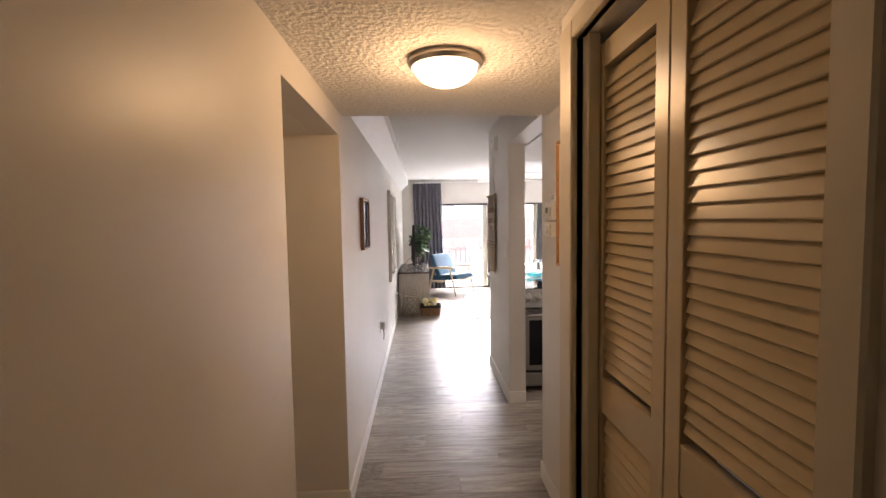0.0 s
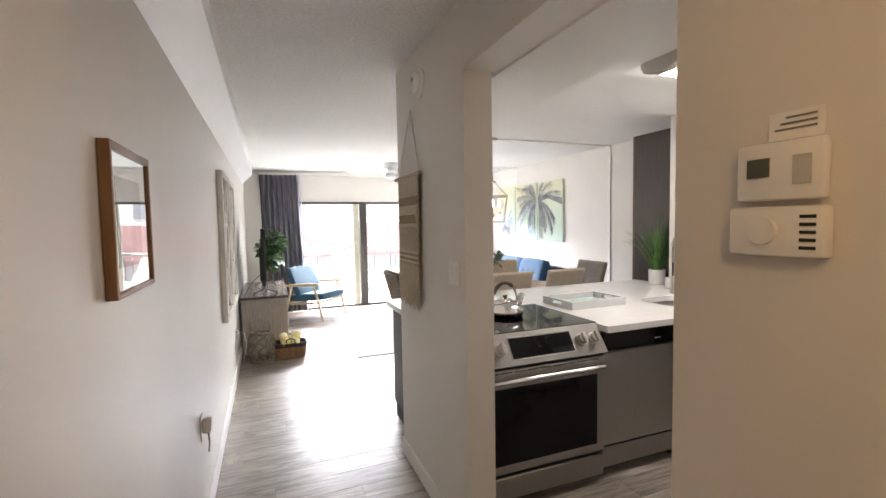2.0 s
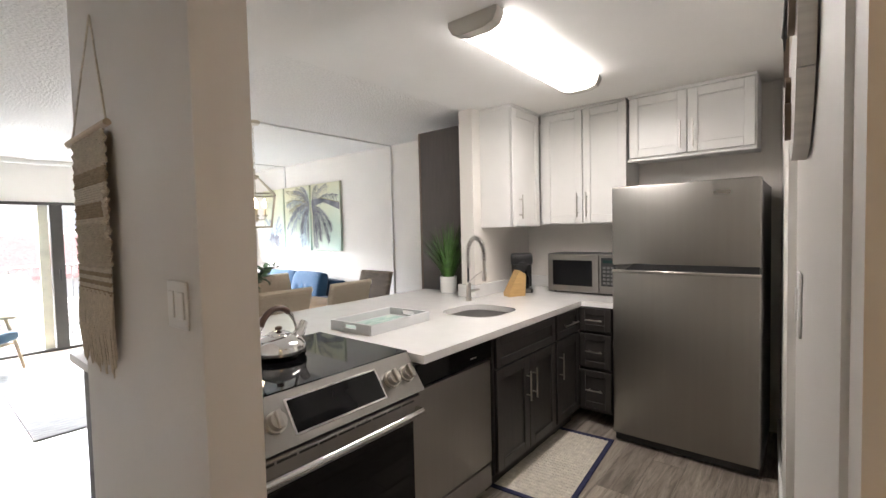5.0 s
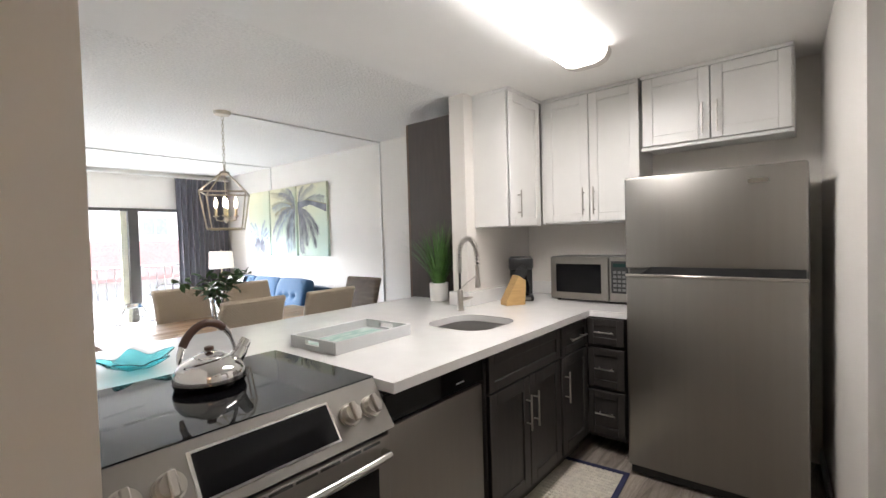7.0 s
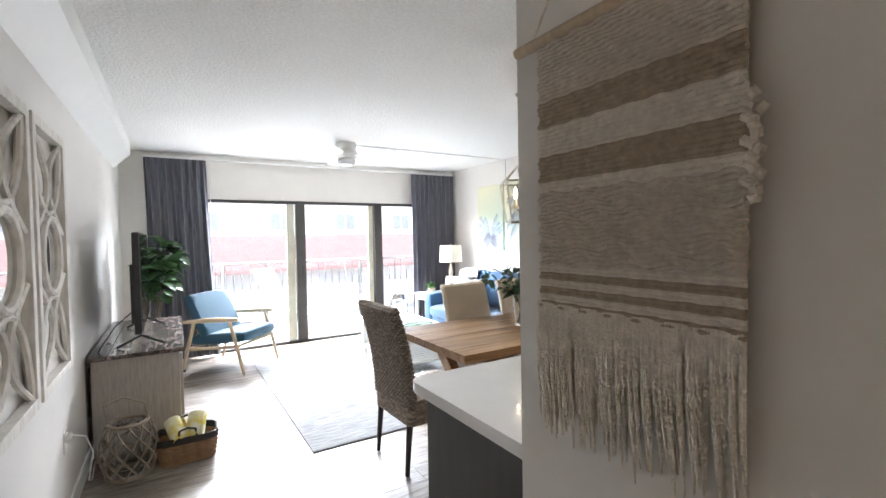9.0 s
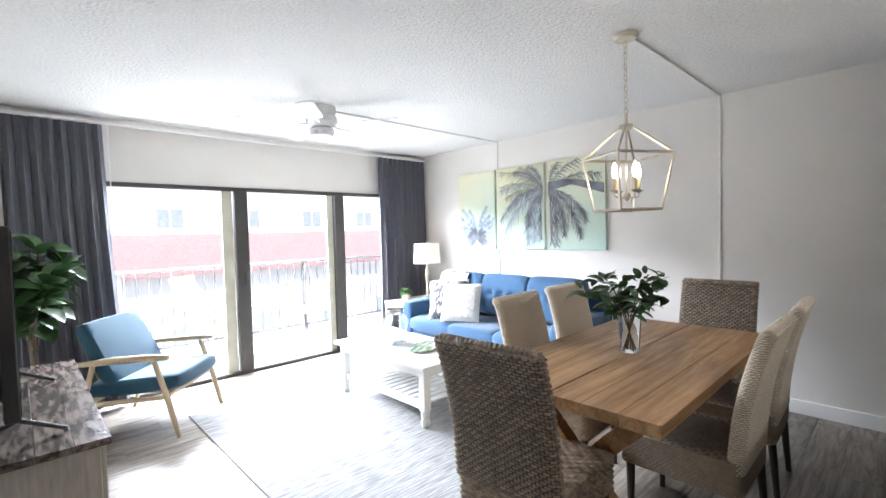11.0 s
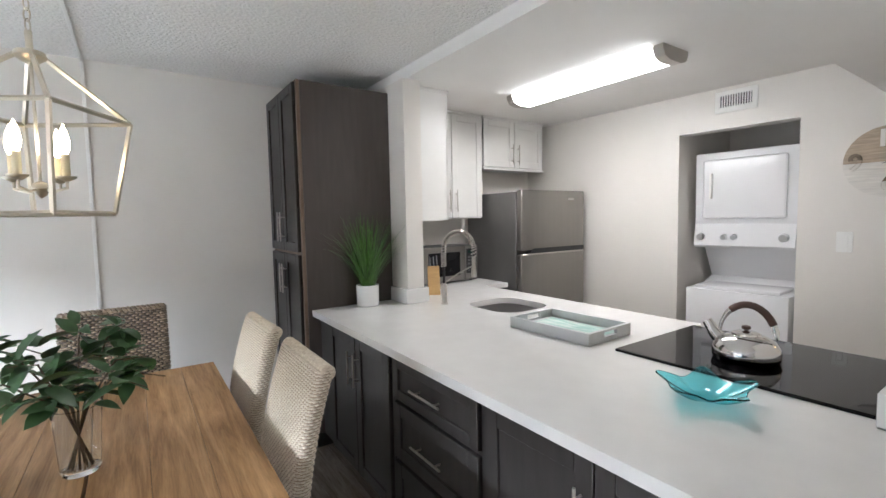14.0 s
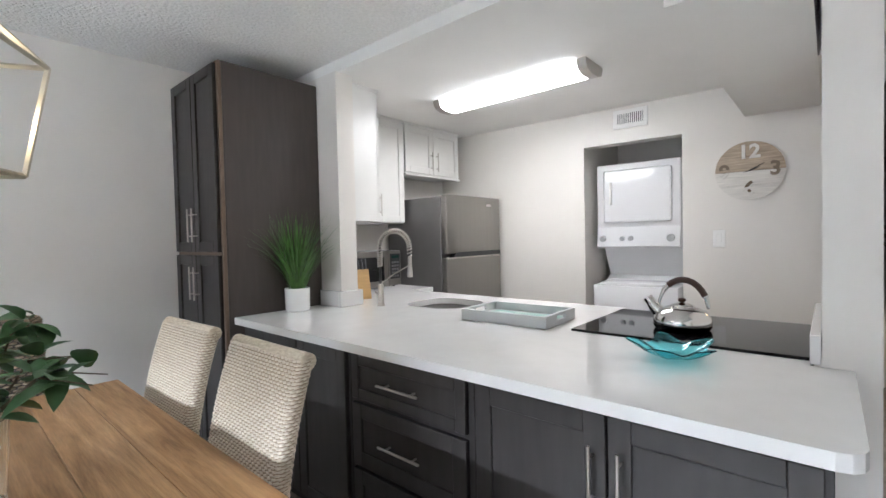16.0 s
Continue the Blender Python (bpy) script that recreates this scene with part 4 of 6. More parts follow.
# framed picture and carved mirror panels on the long wall
WALNUT = mat("brown_wood_frame", (0.22, 0.115, 0.05), 0.4, var=0.2, scale=8, stretch=(4, 1, 1))
pf = thing("framed_picture", (-0.2, 3.58, 1.362), "small framed picture under glass in brown wood", "picture")
fm = bmesh.new()
for y0, y1, z0, z1 in ((3.415, 3.428, 1.362, 1.725), (3.752, 3.765, 1.362, 1.725), (3.428, 3.752, 1.362, 1.375), (3.428, 3.752, 1.705, 1.725)):
    box(XL + 0.001, XL + 0.026, y0, y1, z0, z1, 0.0015, bm=fm)
part("frame", fm, WALNUT, pf, "brown wooden frame", world=True)
part("mat_board", box(XL + 0.002, XL + 0.012, 3.428, 3.752, 1.375, 1.705), mat("white_mat_board", (0.75, 0.74, 0.71), 0.8), pf, world=True)
part("print", box(XL + 0.012, XL + 0.014, 3.48, 3.69, 1.43, 1.65), mat("sandy_print", (0.45, 0.40, 0.34), 0.7, var=0.5, scale=14, second=(0.16, 0.17, 0.16)), pf, "sandy toned print", world=True)
part("glass", box(XL + 0.018, XL + 0.020, 3.428, 3.752, 1.375, 1.705), glassy("picture_glass", (1, 1, 1)), pf, "clear reflective glass", world=True)

PANELW = mat("whitewashed_panel_wood", (0.74, 0.70, 0.63), 0.6, var=0.15, scale=10, stretch=(4, 4, 1), bump=0.1)
MIRROR = mat("mirror_glass", (0.85, 0.86, 0.86), 0.02, 1.0, var=0.0)


def carved_panel(yc, w=0.61, z0=0.79, z1=1.95):
    p = thing("carved_mirror_panel", (XL, yc, z0), "whitewashed fretwork wall panel with round mirror", "wall decor", "carved panels")
    H = z1 - z0
    x0, x1 = 0.002, 0.042
    for a, b, c, d in ((-w / 2, -w / 2 + 0.045, 0, H), (w / 2 - 0.045, w / 2, 0, H), (-w / 2 + 0.045, w / 2 - 0.045, 0, 0.045), (-w / 2 + 0.045, w / 2 - 0.045, H - 0.045, H)):
        part("frame_bar", box(x0, x1, a, b, c, d, 0.002), PANELW, p)
    rm = 0.168

    def circle(r, x):
        return [(x, r * math.cos(t * math.pi / 24), H / 2 + r * math.sin(t * math.pi / 24)) for t in range(48)]
    part("mirror_ring", pipe(circle(rm, 0.024), 0.019, 8, closed=True), PANELW, p)
    part("mirror", prism([(y, z) for _, y, z in circle(rm, 0)], 0.012, 0.018, axis="x"), MIRROR, p, "round mirror glass")
    hw = w / 2 - 0.045
    for s in (1, -1):
        end = H / 2 - 0.045
        for side in (1, -1):
            bow = [(0.022, side * (hw - hw * math.sin(math.pi * k / 14) * 0.98), H / 2 + s * (0.10 + (end - 0.10) * k / 14)) for k in range(15)]
            part("fretwork", pipe(bow, 0.013, 6), PANELW, p)
            arm = [(0.022, side * hw * math.sin(math.pi / 2 * k / 12), H / 2 + s * (rm + 0.02 + (end - rm - 0.02) * (1 - math.cos(math.pi / 2 * k / 12)))) for k in range(13)]
            part("fretwork", pipe(arm, 0.013, 6), PANELW, p)
    return p


for yc in (6.265, 6.925):
    carved_panel(yc)

ol = thing("wall_outlet", (XL, 4.68, 0.47), "white wall outlet with a plug-in night light", "outlet")
part("plate", box(XL + 0.0005, XL + 0.006, 4.64, 4.715, 0.47, 0.59, 0.002), PLASTIC, ol, world=True)
part("night_light", box(XL + 0.006, XL + 0.045, 4.66, 4.70, 0.50, 0.57, 0.008, 2), PLASTIC, ol, "white plug-in night light", world=True)
part("key_tag", pipe([(XL + 0.03, 4.68, 0.50), (XL + 0.035, 4.68, 0.45), (XL + 0.03, 4.682, 0.40)], 0.005, 6), STEEL, ol, "small metal hanger", world=True)
ol = thing("wall_outlet", (XL, 7.20, 0.40), "white wall outlet beside the console", "outlet")
part("plate", box(XL + 0.0005, XL + 0.006, 7.16, 7.235, 0.36, 0.48, 0.002), PLASTIC, ol, world=True)
part("plug", box(XL + 0.006, XL + 0.03, 7.18, 7.215, 0.43, 0.46, 0.005), PLASTIC, ol, world=True)
part("cable", pipe([(XL + 0.03, 7.2, 0.445), (XL + 0.08, 7.22, 0.42), (XL + 0.10, 7.30, 0.30), (XL + 0.06, 7.42, 0.10), (XL + 0.05, 7.6, 0.02), (XL + 0.03, 7.9, 0.015)], 0.004, 6), PLASTIC, ol, "white power cord", world=True)

# ---- kitchen things ----
kt = thing("kettle", (1.53, 4.71, 0.922), "polished steel whistling kettle with brown handle", "kettle", rz=5)
kt.scale = (0.94, 0.94, 0.94)
BROWNH = mat("brown_handle", (0.07, 0.03, 0.018), 0.35, var=0.2)
part("body", lathe([(0.0, 0.0), (0.100, 0.0), (0.116, 0.012), (0.121, 0.035), (0.117, 0.06), (0.099, 0.088), (0.062, 0.106), (0.05, 0.108)], 40), CHROME, kt)
part("base_band", lathe([(0.101, 0.0), (0.1175, 0.012), (0.1225, 0.030), (0.119, 0.030)], 40, cap=False), mat("dark_kettle_base", (0.05, 0.048, 0.045), 0.15, 1.0), kt, "dark base band")
ld = part("lid", lathe([(0.052, 0.106), (0.05, 0.114), (0.03, 0.122), (0.0, 0.124)], 28), CHROME, kt)
part("lid_knob", lathe([(0.006, 0.116), (0.007, 0.125), (0.017, 0.132), (0.016, 0.143), (0.0, 0.148)], 16), BROWNH, ld, "brown lid knob")
part("spout", pipe([(0.085, 0, 0.065), (0.12, 0, 0.10), (0.135, 0, 0.125)], [0.032, 0.025, 0.019], 14), CHROME, kt)
part("whistle", pipe([(0.130, 0, 0.118), (0.147, 0, 0.142)], [0.022, 0.02], 14), CHROME, kt)
hp = [(-0.004 + 0.102 * math.cos(radians(a)), 0, 0.088 + 0.142 * math.sin(radians(a))) for a in range(6, 179, 12)]
part("handle", pipe(hp, [0.007] * 3 + [0.011] * 11 + [0.007], 10), CHROME, kt, "curved steel handle")
part("grip", pipe(hp[4:13], 0.0145, 12), BROWNH, kt, "brown grip")

sdh = thing("starfish_dish", (1.45, 5.19, 0.916), "aqua glass starfish-shaped dish", "dish", rz=12)
b = bmesh.new()
rings = []
for j in range(9):
    t = j / 8
    ring = []
    for k in range(100):
        a = 2 * math.pi * k / 100
        star = 0.70 + 0.30 * abs(math.cos(2.5 * a)) ** 5
        r = t * 0.150 * (star if t > 0.35 else 1 - (1 - star) * t / 0.35)
        z = 0.004 + 0.050 * max(0, (t - 0.3) / 0.7) ** 1.4 * (0.55 + 0.45 * abs(math.cos(2.5 * a)) ** 2)
        ring.append(b.verts.new((r * math.cos(a), r * math.sin(a), z)) if j else None)
    rings.append(ring)
c0 = b.verts.new((0, 0, 0.004))
for k in range(100):
    b.faces.new((c0, rings[1][k], rings[1][(k + 1) % 100]))
    for j in range(1, 8):
        b.faces.new((rings[j][k], rings[j + 1][k], rings[j + 1][(k + 1) % 100], rings[j][(k + 1) % 100]))
bmesh.ops.recalc_face_normals(b, faces=b.faces)
bmesh.ops.solidify(b, geom=b.faces[:], thickness=0.005)
part("bowl", b, AQUA, sdh)

GREYP = mat("grey_painted_tray", (0.58, 0.59, 0.59), 0.45, var=0.05)
ty = thing("serving_tray", (2.265, 4.855, 0.916), "grey rectangular tray with leaf-print bottom", "tray", rz=2)
part("bottom", box(-0.225, 0.225, -0.15, 0.15, 0.0, 0.012), GREYP, ty)
part("leaf_print", box(-0.20, 0.20, -0.125, 0.125, 0.012, 0.0135), mat("aqua_leaf_print", (0.62, 0.72, 0.66), 0.4, var=0.3, scale=9, second=(0.30, 0.52, 0.47), stretch=(1, 4, 1), contrast=2), ty, "pale aqua leaf print")
for y0, y1 in ((-0.165, -0.15), (0.15, 0.165)):
    part("long_side", box(-0.24, 0.24, y0, y1, 0, 0.055, 0.002), GREYP, ty)
for x0, x1 in ((-0.24, -0.225), (0.225, 0.24)):
    e = box(x0, x1, -0.15, -0.05, 0, 0.055)
    box(x0, x1, 0.05, 0.15, 0, 0.055, bm=e)
    box(x0, x1, -0.05, 0.05, 0, 0.022, bm=e)
    box(x0, x1, -0.05, 0.05, 0.044, 0.055, bm=e)
    part("end_side", e, GREYP, ty)

gp = thing("potted_grass", (3.52, 5.36, 0.916), "artificial green grass in a white ceramic pot", "potted plant")
part("pot", lathe([(0.0, 0.0), (0.066, 0.0), (0.072, 0.006), (0.075, 0.14), (0.069, 0.14), (0.067, 0.12), (0.0, 0.12)], 32), CERAMIC, gp, "smooth white pot")
gr = bmesh.new()
rnd = random.Random(2)
for i in range(240):
    a, sp = rnd.uniform(0, 2 * math.pi), rnd.uniform(0, 1) ** 0.8
    L = rnd.uniform(0.36, 0.54) * (1 - 0.08 * sp)
    r0 = 0.045 * rnd.random()
    tilt = 0.08 + 0.80 * sp
    w = rnd.uniform(0.003, 0.0055)
    ca, sa = math.cos(a), math.sin(a)
    prev = None
    for k in range(6):
        t = k / 5
        out = r0 + L * t * math.sin(tilt * (0.5 + 0.5 * t))
        z = 0.12 + L * t * math.cos(tilt * (0.3 + 0.7 * t))
        ww = w * (1 - t * 0.9)
        if ca * out > 0.085:
            out = 0.085 / ca
        c = Vector((ca * out, sa * out, z))
        s = Vector((-sa, ca, 0)) * ww
        cur = (gr.verts.new(c - s), gr.verts.new(c + s))
        if prev:
            gr.faces.new((prev[0], prev[1], cur[1], cur[0]))
        prev = cur
gob = part("grass_blades", gr, GRASSLEAF, gp, "thin green blades")

KWOOD = mat("beech_block", (0.50, 0.32, 0.13), 0.45, var=0.12, scale=8, stretch=(1, 1, 6))
kb_ = thing("knife_block", (3.62, 4.765, 0.916), "beech knife block with black-handled knives", "knife block", rz=150)
kb_.scale = (0.88, 0.88, 0.92)
part("block", prism([(-0.09, 0.0), (0.08, 0.0), (0.08, 0.03), (-0.035, 0.225), (-0.10, 0.185)], -0.05, 0.05), KWOOD, kb_)
for i in range(4):
    for j in range(3):
        px, pz = -0.088 + 0.016 * i + 0.0, 0.196 + 0.009 * i
        d = Vector((-0.5, 0, 0.86))
        base = Vector((px, -0.03 + 0.03 * j, pz))
        part("knife_handle", rod(base, base + d * (0.075 + 0.012 * ((i + j) % 3)), 0.008, 0.007, 8), BLACK, kb_, "black knife handle")
cm = thing("coffee_maker", (3.90, 4.85, 0.916), "black drip coffee maker with glass carafe", "coffee maker", rz=-60)
part("base", box(-0.09, 0.09, -0.13, 0.10, 0.0, 0.035, 0.008, 2), BLACK, cm)
part("control_strip", box(-0.07, 0.07, -0.138, -0.128, 0.006, 0.03, 0.003), STEEL, cm, "steel control strip")
part("column", box(-0.085, 0.085, 0.02, 0.10, 0.035, 0.25, 0.008, 2), BLACK, cm)
part("brew_head", box(-0.09, 0.09, -0.12, 0.10, 0.235, 0.325, 0.014, 2), BLACK, cm)
cf = part("carafe", lathe([(0.0, 0.037), (0.06, 0.037), (0.068, 0.06), (0.066, 0.12), (0.045, 0.165), (0.047, 0.18), (0.04, 0.18)], 28, at=(0, -0.05, 0), cap=False), BLACKGLASS, cm, "dark glass carafe")
part("carafe_handle", pipe([(0.0, -0.11, 0.16), (0.0, -0.145, 0.15), (0, -0.145, 0.08), (0, -0.115, 0.06)], 0.009, 8), BLACK, cf, "black carafe handle")
mw = thing("microwave", (3.975, 4.345, 0.916), "stainless steel countertop microwave", "microwave", rz=-90)
part("body", box(-0.29, 0.29, 0.012, 0.285, 0.012, 0.325, 0.004), mat("dark_steel", (0.2, 0.2, 0.2), 0.4, 1.0), mw)
d_ = part("door", box(-0.29, 0.14, -0.01, 0.012, 0.015, 0.322, 0.004), STEEL, mw, "steel framed door")
part("window", box(-0.245, 0.09, -0.013, -0.009, 0.065, 0.272, 0.002), BLACKGLASS, d_, "dark glass window")
part("control_panel", box(0.145, 0.29, -0.01, 0.012, 0.015, 0.322, 0.004), STEEL, mw)
part("keypad", box(0.16, 0.275, -0.013, -0.009, 0.075, 0.295, 0.002), BLACK, mw, "black keypad")
part("clock_display", box(0.175, 0.26, -0.0145, -0.012, 0.255, 0.28), mat("green_dark_display", (0.02, 0.05, 0.045), 0.2), mw)
for i in range(5):
    for j in range(3):
        part("key", box(0.175 + 0.03 * j, 0.197 + 0.03 * j, -0.0145, -0.0125, 0.09 + 0.03 * i, 0.108 + 0.03 * i), mat("grey_key", (0.16, 0.16, 0.16), 0.5), mw)
for x in (-0.25, 0.25):
    for yy in (0.05, 0.25):
        part("foot", rod((x, yy, 0), (x, yy, 0.014), 0.012), BLACK, mw)

mt = thing("kitchen_mat", (3.03, 4.15, 0.0), "cream basket-weave mat with navy border", "mat", rz=4.5)
NAVY = mat("navy_binding", (0.022, 0.026, 0.075), 0.85, var=0.2, scale=50)
MATW = mat("cream_weave", (0.58, 0.54, 0.46), 0.9, var=0.15, scale=30)
mb = bmesh.new()
nx, ny = 120, 60
grid = [[mb.verts.new((-0.435 + 0.87 * i / nx, -0.22 + 0.44 * j / ny, 0.005 + 0.005 * ((i // 2 + j // 2) % 2) - (0.004 if i % 4 == 0 or j % 4 == 0 else 0))) for j in range(ny + 1)] for i in range(nx + 1)]
for i in range(nx):
    for j in range(ny):
        mb.faces.new((grid[i][j], grid[i + 1][j], grid[i + 1][j + 1], grid[i][j + 1]))
part("woven_field", mb, MATW, mt, smooth=0)
bb = bmesh.new()
for x0, x1, y0, y1 in ((-0.462, -0.434, -0.247, 0.247), (0.434, 0.462, -0.247, 0.247), (-0.434, 0.434, -0.247, -0.219), (-0.434, 0.434, 0.219, 0.247)):
    box(x0, x1, y0, y1, 0.0005, 0.0115, 0.002, bm=bb)
part("border", bb, NAVY, mt, "navy cloth border")


# things on the laundry wall: u along it, out from it along v
def on_wall(bm):
    bm.transform(SKEW)
    return bm


CLOCKU, CLOCKZ, CR = 0.575, 1.775, 0.21
ck = thing("wall_clock", (1.48, 2.93, CLOCKZ - CR), "round whitewashed wooden wall clock with large numerals", "clock")
CW1 = mat("clock_white_plank", (0.72, 0.69, 0.64), 0.6, var=0.12, scale=8, stretch=(1, 1, 12))
CW2 = mat("clock_tan_plank", (0.46, 0.37, 0.27), 0.6, var=0.25, scale=8, stretch=(1, 1, 12))


def clock_slice(z0, z1):
    pts = []
    for k in range(13):
        z = z0 + (z1 - z0) * k / 12
        pts.append((math.sqrt(max(0, CR * CR - z * z)), z))
    out = [(CLOCKU + a, CLOCKZ + z) for a, z in pts] + [(CLOCKU - a, CLOCKZ + z) for a, z in pts[::-1]]
    return on_wall(prism(out, 0.003, 0.024))


for z0, z1, mm in ((-CR + 0.001, -0.105, CW1), (-0.103, -0.003, CW1), (-0.001, 0.10, CW2), (0.102, CR - 0.001, CW2)):
    part("plank", clock_slice(z0, z1), mm, ck, "tan wooden plank" if mm is CW2 else "whitewashed plank", world=True)


def letters(text, size, m, material, parent, depth=0.004, name="numeral"):
    cu = bpy.data.curves.new(name, "FONT")
    cu.offset = 0.004
    cu.body, cu.size, cu.extrude, cu.align_x, cu.align_y = text, size, depth, "CENTER", "CENTER"
    tmp = bpy.data.objects.new(name, cu)
    scene.collection.objects.link(tmp)
    me = bpy.data.meshes.new_from_object(tmp.evaluated_get(bpy.context.evaluated_depsgraph_get()))
    bpy.data.objects.remove(tmp)
    me.transform(root_of(parent).matrix_basis.inverted() @ m)
    me.materials.clear()
    me.materials.append(material)
    ob = new(name, me)
    ob.parent = parent
    return ob


CW0 = mat("white_numeral", (0.82, 0.80, 0.76), 0.5)
CW3 = mat("grey_washed_numeral", (0.22, 0.17, 0.12), 0.6, var=0.2, scale=12)
BRZ = mat("brown_numeral", (0.16, 0.11, 0.065), 0.5)
for tx, du, dz, mm in (("12", 0.0, 0.132, CW0), ("3", -0.152, 0.0, CW3), ("6", 0.0, -0.13, BRZ), ("9", 0.152, 0.0, CW3)):
    letters(tx, 0.135, SKEW @ Matrix.Translation((CLOCKU + du, 0.029, CLOCKZ + dz)) @ Matrix.Rotation(radians(180), 4, "Z") @ Matrix.Rotation(radians(90), 4, "X"), mm, ck)
for ang, L, r in ((62, 0.10, 0.004), (72, 0.065, 0.005), (250, 0.035, 0.003)):
    a = radians(ang)
    p0 = (CLOCKU, 0.034, CLOCKZ)
    p1 = (CLOCKU - L * math.sin(a), 0.034, CLOCKZ + L * math.cos(a))
    part("clock_hand", on_wall(rod(p0, p1, r, r * 0.5, 8)), BLACK, ck, "thin black hand", world=True)

vt = thing("wall_vent", (2.3, 2.97, 2.22), "white air vent grille above the laundry", "vent")
part("frame", on_wall(box(1.255, 1.53, 0.001, 0.012, 2.225, 2.38, 0.002)), PLASTIC, vt, world=True)
part("backing", on_wall(box(1.29, 1.495, 0.012, 0.0135, 2.265, 2.345)), BLACK, vt, "dark duct opening", world=True)
for k in range(13):
    u = 1.293 + 0.0165 * k
    part("slat", on_wall(box(u, u + 0.008, 0.0125, 0.020, 2.262, 2.348)), PLASTIC, vt, world=True)
sw = thing("light_switch", (1.67, 2.94, 1.23), "white rocker switch below the clock", "light switch")
part("plate", on_wall(box(0.725, 0.805, 0.001, 0.007, 1.225, 1.355, 0.002)), PLASTIC, sw, world=True)
part("rocker", on_wall(box(0.749, 0.781, 0.006, 0.011, 1.257, 1.323, 0.002)), PLASTIC, sw, world=True)

wd = thing("stacked_washer_dryer", (2.31, 2.75, 0), "white stacked washer and dryer in the laundry niche", "washer dryer", rz=3)
wd.matrix_basis = SKEW @ Matrix.Translation((1.40, -0.06, 0))
part("washer_body", box(-0.345, 0.345, -0.68, 0.0, 0.02, 0.89, 0.01, 2), APPLIANCE, wd)
part("washer_lid", box(-0.29, 0.29, -0.42, -0.02, 0.89, 0.915, 0.008, 2), APPLIANCE, wd)
part("support_panel", prism([(-0.30, 0.90), (-0.46, 0.95), (-0.30, 1.21), (-0.2, 1.21), (-0.6, 1.21), (-0.6, 0.90)][:3] + [(-0.66, 1.21), (-0.66, 0.90)], -0.33, 0.33, axis="x"), APPLIANCE, wd)
part("dryer_body", box(-0.345, 0.345, -0.68, -0.14, 1.21, 1.965, 0.012, 2), APPLIANCE, wd)
part("control_panel", prism([(-0.14, 1.40), (-0.115, 1.23), (-0.14, 1.21)], -0.34, 0.34, axis="x"), APPLIANCE, wd)
dd = part("dryer_door", box(-0.28, 0.28, -0.14, -0.118, 1.44, 1.91, 0.02, 3), APPLIANCE, wd)
part("door_handle", box(0.205, 0.225, -0.12, -0.095, 1.60, 1.80, 0.006, 2), PLASTIC, dd, "white vertical handle")
for x, r in ((-0.27, 0.034), (0.29, 0.030), (0.12, 0.024), (0.05, 0.024)):
    part("knob", rod((x, -0.130, 1.30), (x, -0.10, 1.295), r, r * 0.8, 20), mat("grey_dial", (0.55, 0.56, 0.57), 0.3, 0.5), wd, "grey control dial")
for x in (-0.3, 0.3):
    for yy in (-0.62, -0.06):
        part("foot", rod((x, yy, 0), (x, yy, 0.03), 0.02), BLACK, wd)

# ---- living room things ----
def curtain(name, x0, x1, label, flare=0.0):
    c = thing(name, ((x0 + x1) / 2, 10.43, 0.02), label, "curtain")
    b = bmesh.new()
    n, rows = int((x1 - x0) * 150), 14
    g = []
    rnd = random.Random(int(x0 * 10))
    ph = [rnd.uniform(-0.6, 0.6) for _ in range(60)]
    for j in range(rows + 1):
        t = j / rows
        z = 0.02 + (2.40 - 0.02) * t
        row = []
        for i in range(n + 1):
            u = i / n
            folds = (x1 - x0) / 0.078
            a = 2 * math.pi * folds * u + ph[int(u * folds) % 60] * (1 - t)
            amp = 0.050 * (1 - 0.45 * t ** 3) * (0.8 + 0.2 * math.sin(3 * a / 7 + 2 * t))
            if t > 0.94:
                amp *= 0.7
            row.append(b.verts.new((x0 + (x1 - x0) * u + flare * (1 - t) * u + 0.012 * math.sin(2 * a) * (1 - t * 0.5) + 0.03 * (0.5 - u) * math.sin(math.pi * t) , 10.43 + amp * math.sin(a), z)))
        g.append(row)
    for j in range(rows):
        for i in range(n):
            b.faces.new((g[j][i], g[j][i + 1], g[j + 1][i + 1], g[j + 1][i]))
    bmesh.ops.solidify(b, geom=b.faces[:], thickness=0.002)
    part("cloth", b, CURTAIN, c, world=True, smooth=80)
    return c


curtain("curtain", 0.03, 0.66, "grey pleated floor-length curtain, drawn open", 0.10)
curtain("curtain", 3.47, 4.24, "grey pleated floor-length curtain, drawn open")
ctk = thing("curtain_track", (2.1, 10.43, 2.41), "thin white ceiling curtain track", "curtain track")
part("track", box(0.02, 4.27, 10.415, 10.445, 2.405, 2.43, 0.003), TRIM, ctk, world=True)
part("bracket", box(0.1, 0.13, 10.42, 10.54, 2.43, 2.45), TRIM, ctk, world=True)
part("bracket", box(2.1, 2.13, 10.42, 10.54, 2.43, 2.45), TRIM, ctk, world=True)
part("bracket", box(4.1, 4.13, 10.42, 10.54, 2.43, 2.45), TRIM, ctk, world=True)
part("pull_wand", rod((0.70, 10.39, 1.55), (0.70, 10.395, 2.40), 0.005), PLASTIC, ctk, "clear pull wand", world=True)

